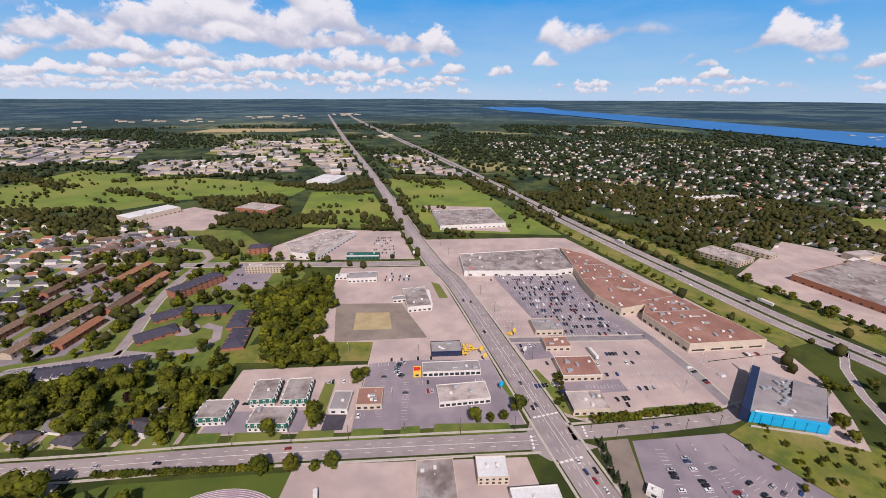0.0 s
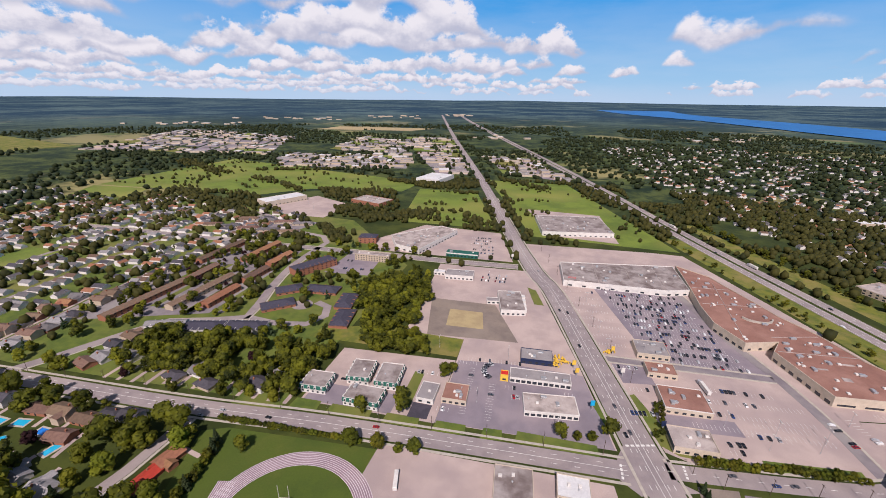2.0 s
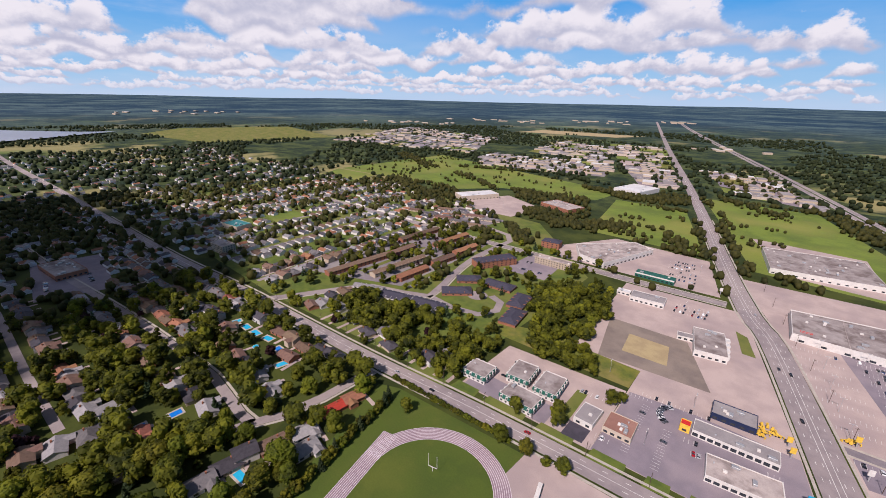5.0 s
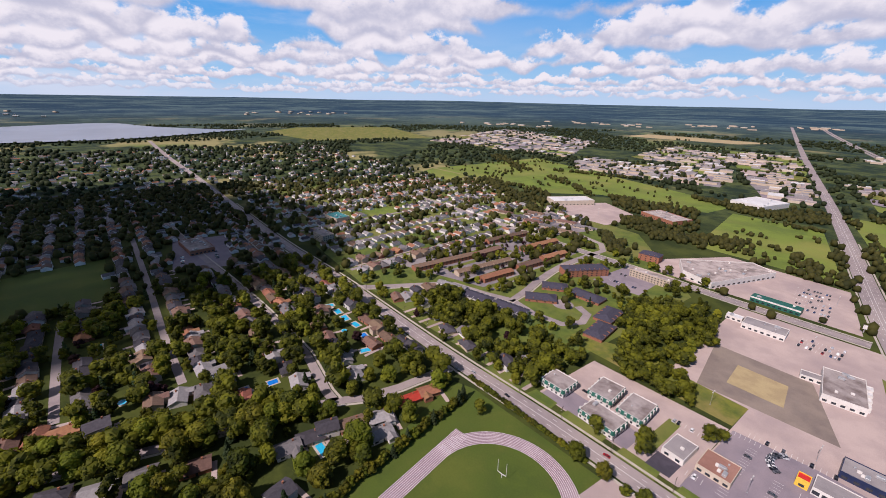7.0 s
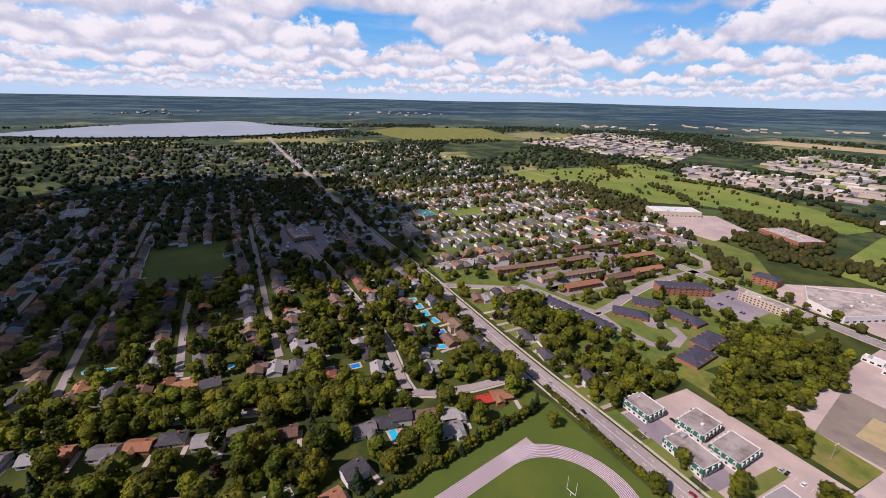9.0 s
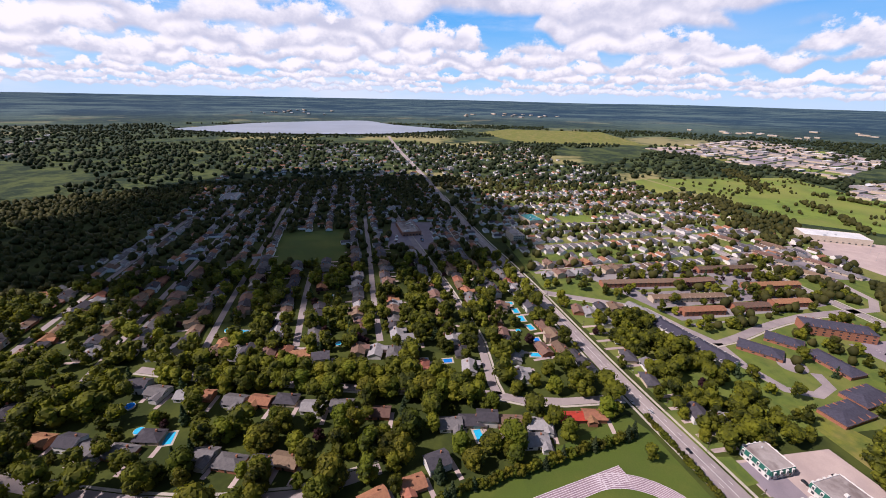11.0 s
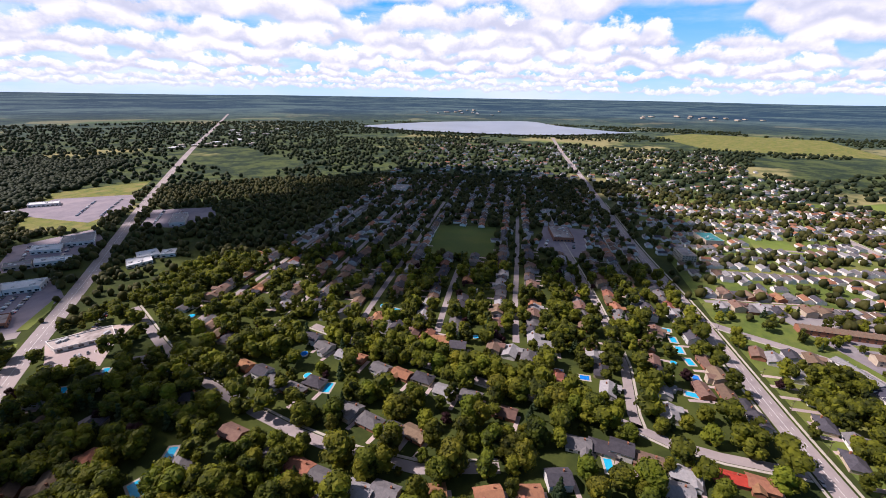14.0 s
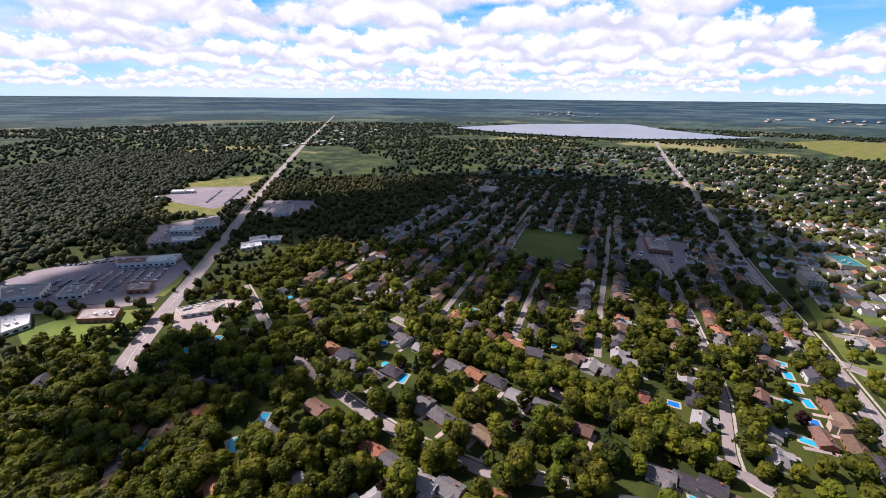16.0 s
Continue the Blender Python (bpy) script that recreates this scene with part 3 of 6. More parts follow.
patch("rough_verge", [(-200, 285), (-62, 290), (-62, 318), (-135, 326), (-196, 300)], M_ROUGH, "rough yellowish grass behind the apartment blocks", 0.045)
patch("rough_verge", [(388, 290), (420, 300), (250, 780), (225, 780)], M_ROUGH, "rough green verge beyond the highway", 0.04)
patch("playing_field", [(-506, -137), (-640, -155), (-655, -57), (-518, -46)], M_TURF, "dark green playing field among houses", 0.05)
patch("playing_field", [(-700, 330), (-640, 320), (-640, 380), (-705, 385)], M_FIELD, "bright green park lawn", 0.05)
patch("meadow", [(-126, -479), (-119, -452), (-151, -387), (-183, -395), (-210, -417), (-162, -475)], M_FIELD, "yellow-green grass beside the wide road", 0.06)
patch("meadow", [(-225, -442), (-229, -434), (-260, -452), (-284, -477)], M_FIELD, "yellow-green verge beside the wide road", 0.09)
patch("meadow", [(-470, -660), (-640, -790), (-800, -900), (-640, -980), (-420, -760)], M_ROUGH, "green field beside the country road", 0.03)
patch("meadow", [(700, 640), (860, 600), (900, 700), (740, 740)], M_FIELD, "green school field", 0.04)
patch("meadow", [(-1000, 640), (-850, 660), (-900, 740), (-1050, 730)], M_FIELD, "green park beside the suburb", 0.04)


INDUSTRY = (((-320, 1130), (-214, 1140), (-520, 2250), (-820, 2200)), ((-820, 1110), (-420, 1190), (-520, 1500), (-960, 1360)), ((-1750, 1200), (-1020, 1330), (-1330, 2000), (-2250, 2200)),
            ((-140, 1200), (70, 1110), (-60, 1500), (-240, 1560)), ((-900, 1560), (-560, 1500), (-640, 2000), (-1000, 2100)))


def blend(zone, u, v):
    a, b, c, d = zone
    return tuple((a[i] * (1 - u) + b[i] * u) * (1 - v) + (d[i] * (1 - u) + c[i] * u) * v for i in (0, 1))


def parcels(zone, nx, ny):
    """Yards of uneven size and surface side by side, some left as grass."""
    for i in range(nx):
        for j in range(ny):
            mat = rng.choice((M_LOT, M_GREYLOT, M_ASPHALT, M_GREYLOT, M_ASPHALT, M_FIELD, M_ROUGH))
            e = lambda: rng.uniform(0.02, 0.16)
            poly = [blend(zone, (i + e()) / nx, (j + e()) / ny), blend(zone, (i + 1 - e()) / nx, (j + e()) / ny), blend(zone, (i + 1 - e()) / nx, (j + 1 - e()) / ny), blend(zone, (i + e()) / nx, (j + 1 - e()) / ny)]
            patch("industrial_yard", poly, mat, "pale worn yard of the industrial estate", 0.05)


for zone, nx, ny in zip(INDUSTRY, (2, 8, 9, 2, 4), (9, 3, 5, 4, 5)):
    parcels(zone, nx, ny)
patch("field", [(-1500, 2500), (-900, 2600), (-800, 2850), (-1500, 2800)], M_SAND, "golden stubble field", 0.05)
patch("marsh", [(-2600, 620), (-2000, 700), (-1900, 1300), (-2700, 1500), (-2900, 900)], M_ROUGH, "yellow-green marsh beside the lake", 0.5)


# townhouse courts, lawns along the cross street, lanes of the plaza
patch("lawn", [(-1000, 190), (-410, 184), (-170, 202), (-170, 470), (-330, 640), (-800, 690), (-1000, 640)], M_LAWN, "green garden lawns of the northern suburb", 0.025, False)
for i in range(13):
    x = -330 + 12.6 * i
    y = 194.5 + (x + 330) * 0.055 - (9 if x < -290 else 0) * 0.4
    patch("lawn", [(x, y), (x + 8.4, y + 0.5), (x + 8.0, y + 13), (x - 0.4, y + 12.5)], M_LAWN, "mown front lawn beside the cross street", 0.06, False)
    patch("driveway", [(x + 8.8, y - 1.5), (x + 12.0, y - 1.3), (x + 11.7, y + 17), (x + 8.5, y + 17)], M_LOT, "pale asphalt driveway to a house", 0.07, False)
patch("car_park", [(-60, 213.5), (56, 220), (40, 292), (-18, 292), (-60, 286)], M_GREYLOT, "grey asphalt between the roadside shops", 0.075, False)
patch("car_park", [(-158, 209), (-92, 212), (-92, 232), (-158, 230)], M_GREYLOT, "grey asphalt before the apartment blocks", 0.075, False)
patch("court", [(-440, 246), (-352, 282), (-306, 300), (-322, 420), (-330, 478), (-450, 478)], M_ASPHALT, "pale asphalt courts between the townhouse rows", 0.05, False)
for x in (-416, -389, -374, -346, -319, -345):
    patch("lawn", [(x, 290), (x + 7, 292), (x + 3, 410), (x - 4, 408)], M_LAWN, "narrow green lawn behind the townhouses", 0.08, False)
patch("court", [(-500, 520), (-400, 520), (-380, 610), (-500, 620)], M_ASPHALT, "asphalt court between bungalow rows", 0.05, False)
patch("turning_circle", [(-240 + 11 * math.cos(0.314 * i), 337 + 11 * math.sin(0.314 * i)) for i in range(20)], M_ROAD, "round turning circle of the cul-de-sac", 0.13, False)
for x0, x1, y in ((-164, -143, 206), (-136, -104, 207), (-95, -70, 209), (-60, -38, 211), (-28, -14, 213), (-6, 46, 216)):
    patch("lawn", [(x0, y - 6 + 0.0), (x1, y - 4), (x1 - 1, y + 5), (x0 + 1, y + 4)], M_LAWN, "green strip of lawn beside the cross street", 0.11, False)
patch("lawn", [(-90, 222), (-81, 222), (-82, 262), (-90, 262)], M_LAWN, "green lawn beside the small office", 0.11, False)
patch("car_park", [(-80, 213), (-66, 214), (-66, 228), (-80, 228)], M_DARKLOT, "fresh black asphalt parking with white bays", 0.13, False)
patch("car_park", [(98, 328), (184, 332), (150, 478), (58, 474)], M_GREYLOT, "grey worn half of the mall car park", 0.09, False)
patch("car_park", [(70, 292), (94, 296), (90, 322), (64, 316)], M_GREYLOT, "grey car park beside small shops", 0.09, False)
patch("car_park", [(82, 248), (140, 254), (138, 268), (80, 262)], M_GREYLOT, "grey strip between the shops", 0.09, False)
patch("hall_yard", [(98, 205), (120, 208), (112, 150), (112, 100), (96, 100)], M_GRAVEL, "brown worn asphalt strip beside a hedge", 0.08, False)
patch("lawn", [(84, 232), (94, 226), (128, 226), (128, 231), (96, 234), (76, 280), (72, 278)], M_LAWN, "green planted corner beside the crossing", 0.12, False)
patch("lawn", [(142, 228), (196, 236), (196, 242), (142, 236)], M_LAWN, "green planted bed beside the plaza street", 0.12, False)
patch("lawn", [(-14, 446), (-4, 440), (6, 405), (-4, 405)], M_LAWN, "green verge beside the main road", 0.12, False)
patch("lawn", [(44, 262), (52, 240), (58, 242), (50, 264)], M_LAWN, "small green verge beside the main road", 0.12, False)
road("plaza_lane", [(60, 322), (120, 325), (186, 328)], 7.0, "grey lane between pale kerbs in the mall car park", M_ASPHALT, 0.14, walk_off=(-4.6, 4.6))
road("plaza_lane", [(150, 480), (172, 380), (190, 326), (202, 270), (206, 236)], 7.5, "grey lane along the mall front with pale kerbs", M_ASPHALT, 0.14, walk_off=(-5.0,))


# ---- running track ----
def build_track():
    """A ring of two straights and two half circles, with lane lines; the home straight runs on past the bend."""
    ax = Vector((-0.226, 0.974))
    right = Vector((ax.y, -ax.x))
    centre = Vector((-115.5, 123.7))

    def ring(r, n=48, length=84.4):
        pts = []
        for i in range(n + 1):
            a = math.pi * i / n
            pts.append(centre - right * r * math.cos(a) + ax * r * math.sin(a))
        for i in range(n + 1):
            a = math.pi * i / n
            pts.append(centre - ax * length + right * r * math.cos(a) - ax * r * math.sin(a))
        return pts

    def band(r0, r1, z):
        a, b = ring(r0), ring(r1)
        n = len(a)
        vs = [land(p.x, p.y, z) for p in a + b]
        return vs, [(i, (i + 1) % n, (i + 1) % n + n, i + n) for i in range(n)]

    r_in, lane = 36.6, 1.22
    tr = new("running_track", mesh_of("running_track", *band(r_in, r_in + 8 * lane, 0.10), M_TRACK))
    tagged(tr, "faded pink eight-lane running track with white lane lines", "running track", "", "structure")
    p = centre - right * (r_in + 4 * lane)
    chute = [(p.x - ax.x * 5, p.y - ax.y * 5), (p.x + ax.x * 24, p.y + ax.y * 24)]
    ch = new("sprint_chute", mesh_of("sprint_chute", *strip(chute, 0, 8 * lane, 0.115, 0.1), M_TRACK))
    ch.parent = tr
    for k in range(9):
        r = r_in + k * lane
        ln = new("lane_line", mesh_of("lane_line", *band(r - 0.16, r + 0.16, 0.14), M_LINE))
        ln.parent = tr
        q = new("lane_line", mesh_of("lane_line", *strip(chute, (k - 4) * lane, 0.3, 0.145), M_LINE))
        q.parent = tr
    inner = ring(r_in - 0.2)
    patch("infield", [(p.x, p.y) for p in inner], M_TURF, "dark green mown infield of the running track", 0.07)
    patch("track_surround", [(-205, 165), (-190, 172), (-60, 184), (-62, 60), (-60, -10), (-150, -10), (-168, 60)], M_TURF, "dark green grass round the running track", 0.03)
    bm = bmesh.new()
    for s in (-2.8, 2.8):
        tube(bm, s, 0, 3.0, 12.0, 0.12, 0.10)
    box(bm, -2.9, -0.12, 2.9, 2.9, 0.12, 3.15)
    tube(bm, 0, 0, 0.0, 3.0, 0.16, 0.16)
    up = part("uprights", bm, M_WHITE)
    at = centre + ax * 12.5 - right * 3.7
    up.name = "goal_post"
    up.matrix_basis = pose(at.x, at.y, 0.07, 0, 0, math.degrees(math.atan2(right.y, right.x)))
    tagged(up, "white football goal post on the infield", "goal post")


build_track()


# ---- pools ----
def pool(x, y, w, d, rot, round_=False, deep=False):
    b = new("swimming_pool")
    b.matrix_basis = pose(x, y, 0, 0, 0, rot)
    tagged(b, ("round above-ground" if round_ else "rectangular in-ground") + " garden pool with bright blue water", "swimming pool")
    mat = M_POOLBLUE if deep else M_POOL
    if round_:
        bm = bmesh.new()
        tube(bm, 0, 0, 0, 1.2, w / 2, w / 2, 24)
        part("pool_wall", bm, M_WHITE, b)
        bm = bmesh.new()
        tube(bm, 0, 0, 1.2, 1.25, w / 2 - 0.2, w / 2 - 0.2, 24)
        part("water", bm, mat, b)
    else:
        part("deck", boxes((-w / 2 - 1.4, -d / 2 - 1.4, 0, w / 2 + 1.4, d / 2 + 1.4, 0.12)), M_CONCRETE, b)
        part("water", boxes((-w / 2, -d / 2, 0.1, w / 2, d / 2, 0.17)), mat, b)
    CLEAR.append((x, y, max(w, d) * 0.6 + 3.5))
    far_ = math.hypot(x, y)
    CLEAR.append((x - x / far_ * 11, y - y / far_ * 11, 6.0))


for x, y, w, d, rot in ((-146, -198, 9, 5, 20), (-121, -196, 12, 6, 60), (-99, -245, 9, 5, 20), (-223, -135, 10, 5, 5), (-283, 33, 9, 4.5, 0), (-282, 52, 7, 5, 90), (-358, 135, 9, 5, 0), (-375, 133, 8, 5, 80), (-342, 136, 10, 5, 0),
                        (-325, 139, 9, 5, 10), (-302, 137, 9, 5, 0), (-281, 128, 9, 5, 80), (-200, 59, 10, 4.5, 5), (-173, -318, 9, 5, 30), (-198, -310, 9, 4.5, 30), (-412, -55, 8, 4, 0), (-348, -126, 8, 5, 80)):
    pool(x, y, w, d, rot, False, (x + y) % 5 < 1)
for x, y, w in ((-256, -174, 7), (-231, -156, 6.5), (-351, -140, 6.5), (-317, -39, 6), (-285, -311, 6.5), (-319, 125, 5.5)):
    pool(x, y, w, w, 0, True, x % 2 < 1)


# ---- flat-roofed buildings ----
UNIT = {}


def roof_unit_mesh(kind):
    if kind not in UNIT:
        bm = bmesh.new()
        if kind == "fan":
            box(bm, -1.1, -0.9, 0, 1.1, 0.9, 1.1, 0.08)
            tube(bm, 0, 0, 1.1, 1.4, 0.6, 0.55, 10)
        elif kind == "vent":
            tube(bm, 0, 0, 0, 0.9, 0.35, 0.35, 8)
            tube(bm, 0, 0, 0.9, 1.2, 0.6, 0.3, 8)
        else:
            box(bm, -1.9, -1.1, 0.25, 1.9, 1.1, 1.7, 0.08)
            box(bm, -1.7, -0.9, 0, 1.7, 0.9, 0.3)
            box(bm, 1.9, -0.6, 0.5, 2.6, 0.6, 1.3, 0.05)
        me = bpy.data.meshes.new("roof_unit")
        bm.to_mesh(me)
        bm.free()
        me.materials.append(M_METAL if kind != "fan" else M_WHITE)
        UNIT[kind] = me
    return UNIT[kind]


PANE = {}


def pane_mesh(w, h):
    key = (round(w, 1), round(h, 1))
    if key not in PANE:
        bm = bmesh.new()
        box(bm, -w / 2, -0.06, 0, w / 2, 0.06, h)
        me = bpy.data.meshes.new("window")
        bm.to_mesh(me)
        bm.free()
        me.materials.append(M_GLASS)
        PANE[key] = me
    return PANE[key]


def flat_building(name, label, cat, cx, cy, w, d, rot, h, wall, roof, units=3, front="S", storeys=1, every=4.5, pane=(2.6, 1.7), band=None, band_h=0.9, band_side=None, parapet=0.6, trim=None, keep=True, doors=True):
    """A flat-roofed building: walls, recessed roof deck, parapet, windows storey by storey, roof plant, a coloured fascia band."""
    base = new(name)
    base.matrix_basis = pose(cx, cy, 0, 0, 0, rot)
    tagged(base, label, cat)
    W, D2 = w / 2, d / 2
    bm = bmesh.new()
    vs = box(bm, -W, -D2, 0, W, D2, h - parapet)
    part("wall", bm, wall, base)
    bm = bmesh.new()
    t = 0.35
    for q in ((-W, -D2, W, -D2 + t), (-W, D2 - t, W, D2), (-W, -D2 + t, -W + t, D2 - t), (W - t, -D2 + t, W, D2 - t)):
        box(bm, q[0], q[1], h - parapet, q[2], q[3], h)
    part("parapet", bm, trim or wall, base)
    part("roof_deck", boxes((-W + t, -D2 + t, h - parapet, W - t, D2 - t, h - parapet + 0.12)), roof, base, roof.name.replace("_", " "))
    r = random.Random(int(cx * 7 + cy * 13))
    for i in range(units):
        kind = r.choice(("fan", "box", "vent", "box", "fan"))
        ux, uy = r.uniform(-W + 3, W - 3), r.uniform(-D2 + 3, D2 - 3)
        share("roof_unit", roof_unit_mesh(kind), base, pose(ux, uy, h - parapet + 0.12, 0, 0, r.choice((0, 90))))
    sides = {"S": (0, -D2, w, 0), "N": (0, D2, w, 180), "E": (W, 0, d, 90), "W": (-W, 0, d, -90)}
    for s in front:
        x, y, length, turn = sides[s]
        n = max(1, int(length / every))
        for k in range(storeys):
            for i in range(n):
                u = (i + 0.5) / n * length - length / 2
                m = pose(x, y, 0, 0, 0, turn) @ pose(u, 0, 0.9 + k * (h - parapet) / storeys)
                share("window", pane_mesh(min(pane[0], length / n * 0.75), pane[1]), base, m)
    for s in band_side or ((front[:1] if front else "S") if band else ""):
        x, y, length, turn = sides[s]
        bm = bmesh.new()
        box(bm, -length / 2, -0.25, h - band_h, length / 2, 0.02, h + 0.05)
        b = part("fascia", bm, band, base, band.name.replace("_", " ") + " fascia")
        b.matrix_basis = pose(x, y, 0, 0, 0, turn)
    if keep:
        CLEAR.append((cx, cy, 0.5 * math.hypot(w, d)))
    return base


def inset(poly, t):
    """The outline drawn in by t, mitred; the outline runs anticlockwise."""
    out, n = [], len(poly)
    for i in range(n):
        a, b, c = (Vector(poly[(i + k) % n]) for k in (-1, 0, 1))
        u, v = (b - a).normalized(), (c - b).normalized()
        p, q = Vector((-u.y, u.x)), Vector((-v.y, v.x))
        m = p + q
        out.append(tuple(b + m * (t / max(0.35, m.dot(p)))))
    return out


def prism(poly, z0, z1, top=True):
    bm = bmesh.new()
    lo, hi = ([bm.verts.new((x, y, z)) for x, y in poly] for z in (z0, z1))
    n = len(poly)
    for i in range(n):
        j = (i + 1) % n
        bm.faces.new((lo[i], lo[j], hi[j], hi[i]))
    if top:
        bmesh.ops.triangulate(bm, faces=[bm.faces.new(hi)])
    return bm


def plan_building(name, label, cat, poly, h, wall, roof, units, windows=(), seams=(), parapet=0.8, trim=None, seed=1):
    """A flat-roofed building on an outline that runs anticlockwise: walls, parapet, roof deck with seams and plant, windows on the given sides."""
    cx, cy = sum(p[0] for p in poly) / len(poly), sum(p[1] for p in poly) / len(poly)
    base = new(name)
    base.matrix_basis = pose(cx, cy, 0)
    tagged(base, label, cat)
    line = [(x - cx, y - cy) for x, y in poly]
    inner = inset(line, 0.5)
    part("wall", prism(line, 0, h - parapet - 0.1), wall, base)
    n = len(line)
    bm = bmesh.new()
    rings = [[bm.verts.new((x, y, z)) for x, y in ring] for ring, z in ((line, h - parapet - 0.1), (line, h), (inner, h), (inner, h - parapet - 0.1))]
    for k in range(3):
        for i in range(n):
            j = (i + 1) % n
            bm.faces.new((rings[k][i], rings[k][j], rings[k + 1][j], rings[k + 1][i]))
    part("parapet", bm, trim or wall, base)
    part("roof_deck", prism(inset(line, 0.52), h - parapet - 0.1, h - parapet), roof, base, roof.name.replace("_", " "))
    g = random.Random(seed)
    xs, ys = [p[0] for p in line], [p[1] for p in line]
    core = inset(line, 4.0)
    done = 0
    while done < units:
        x, y = g.uniform(min(xs), max(xs)), g.uniform(min(ys), max(ys))
        if inside(x, y, core):
            share("roof_unit", roof_unit_mesh(g.choice(("fan", "box", "fan", "vent", "box"))), base, pose(x, y, h - parapet, 0, 0, g.choice((3, 93))) @ Matrix.Diagonal((1.15, 1.15, 1.0, 1)))
            done += 1
    for (x0, y0), (x1, y1), wide in seams:
        q = Vector((x1 - x0, y1 - y0))
        part("roof_seam", boxes((-q.length / 2, -wide / 2, 0, q.length / 2, wide / 2, 0.35)), M_GRAVELROOF, base, "pale raised roof joint").matrix_basis = pose((x0 + x1) / 2 - cx, (y0 + y1) / 2 - cy, h - parapet, 0, 0, math.degrees(math.atan2(q.y, q.x)))
    for i, every, w, tall, z in windows:
        a, b = Vector(line[i]), Vector(line[(i + 1) % n])
        u = b - a
        count = max(1, int(u.length / every))
        for k in range(count):
            p = a + u * ((k + 0.5) / count)
            share("window", pane_mesh(w, tall), base, pose(p.x, p.y, z, 0, 0, math.degrees(math.atan2(u.y, u.x))))
    for x, y in [poly[0]] + [((poly[i][0] + poly[(i + 1) % n][0]) / 2, (poly[i][1] + poly[(i + 1) % n][1]) / 2) for i in range(n)]:
        CLEAR.append(((x + cx) / 2, (y + cy) / 2, 14.0))
    return base


def fourplex(cx, cy, w, d, rot, label):
    """A two-storey block with a ballasted flat roof, a green mansard skirt and white dormer windows."""
    b = flat_building("apartment_block", label, "apartment block", cx, cy, w, d, rot, 7.0, M_WHITE, M_STAINROOF, 1, "SEW", 1, 3.6, (1.5, 1.5))
    W, D2 = w / 2, d / 2
    for x, y, length, turn in ((0, -D2, w, 0), (W, 0, d, 90), (-W, 0, d, -90), (0, D2, w, 180)):
        bm = bmesh.new()
        vs = [bm.verts.new(v) for v in ((-length / 2, -0.9, 4.0), (length / 2, -0.9, 4.0), (length / 2, -0.02, 6.9), (-length / 2, -0.02, 6.9), (-length / 2, 0, 3.8), (length / 2, 0, 3.8))]
        for q in ((0, 1, 2, 3), (4, 5, 1, 0), (0, 3, 4), (1, 5, 2)):
            bm.faces.new([vs[i] for i in q])
        m = part("mansard", bm, M_GREEN, b, "dark green mansard skirt")
        m.matrix_basis = pose(x, y, 0, 0, 0, turn)
        n = max(2, int(length / 4.2))
        for i in range(n):
            u = (i + 0.5) / n * length - length / 2
            dm = bmesh.new()
            box(dm, -0.8, -1.05, 4.3, 0.8, -0.1, 6.5)
            q = part("dormer", dm, M_WHITE, b, "white dormer")
            q.matrix_basis = pose(x, y, 0, 0, 0, turn) @ pose(u, 0, 0)
            share("pane", pane_mesh(1.0, 1.4), q, pose(0, -1.06, 4.7))
    return b


fourplex(-155.2, 225.8, 19.6, 17.6, 4, "two-storey white apartment block with green mansard trim")
fourplex(-128.5, 246.0, 17.1, 22.4, 7, "two-storey white apartment block with stained flat roof")
fourplex(-105.5, 246.8, 17.1, 23.7, 5, "two-storey white apartment block with stained flat roof")
fourplex(-114.5, 220.0, 26.0, 16.2, 0, "wide two-storey white apartment block beside the street")
flat_building("office", "small grey-roofed white office beside the street", "office", -72, 238, 13, 19, 0, 4.5, M_WHITE, M_GREYROOF, 1)
flat_building("office", "low brown-roofed office with cream walls", "office", -52, 242, 18, 18, 3, 4.8, M_CREAM, M_BROWNROOF, 5)
flat_building("car_showroom", "long white car showroom with yellow end canopy", "showroom", 7, 277, 46, 13, 4, 5.0, M_WHITE, M_GREYROOF, 5, "S", 1, 4, (3.2, 2.4))
flat_building("sign_tower", "square yellow and red entrance tower of the showroom", "entrance tower", -20, 272, 6, 6, 4, 6.0, M_YELLOW, M_RED, 0, "S")
flat_building("restaurant", "white-fronted shop with pale roof and red doorway", "shop", 15, 247, 37, 19, 8, 5.0, M_WHITE, M_GRAVELROOF, 4, "SE", 1, 4.0, (3.0, 2.0), band=M_WHITE, band_side="SE")
flat_building("fast_food_restaurant", "grey-roofed restaurant with yellow patio furniture", "restaurant", 3, 305, 26, 16, 4, 5.0, M_NAVY, M_GREYROOF, 6, "SE")
flat_building("warehouse_store", "white-walled store with stained grey roof", "store", -28, 396, 25, 44, 12, 6.5, M_WHITE, M_STAINROOF, 5, "S")
for k in range(4):
    flat_building("loading_bay", "small white stepped bay along the store", "annex", -13.5 - 1.2 * k, 386 + 9 * k, 5, 6, 12, 4.5, M_WHITE, M_WHITEROOF, 0, "S", keep=False)
flat_building("annex", "low grey annex beside the white store", "annex", -47, 398, 14, 9, 12, 4.0, M_WHITE, M_GREYROOF, 0, "S", keep=False)
flat_building("store", "white store with flat grey roof", "store", -96, 453, 34, 18, 6, 6.0, M_WHITE, M_GREYROOF, 3, "S", band=M_WHITE)
flat_building("store", "low white annex beside the store", "store", -122, 455, 14, 8, 6, 4.5, M_WHITE, M_WHITEROOF, 1, "S")
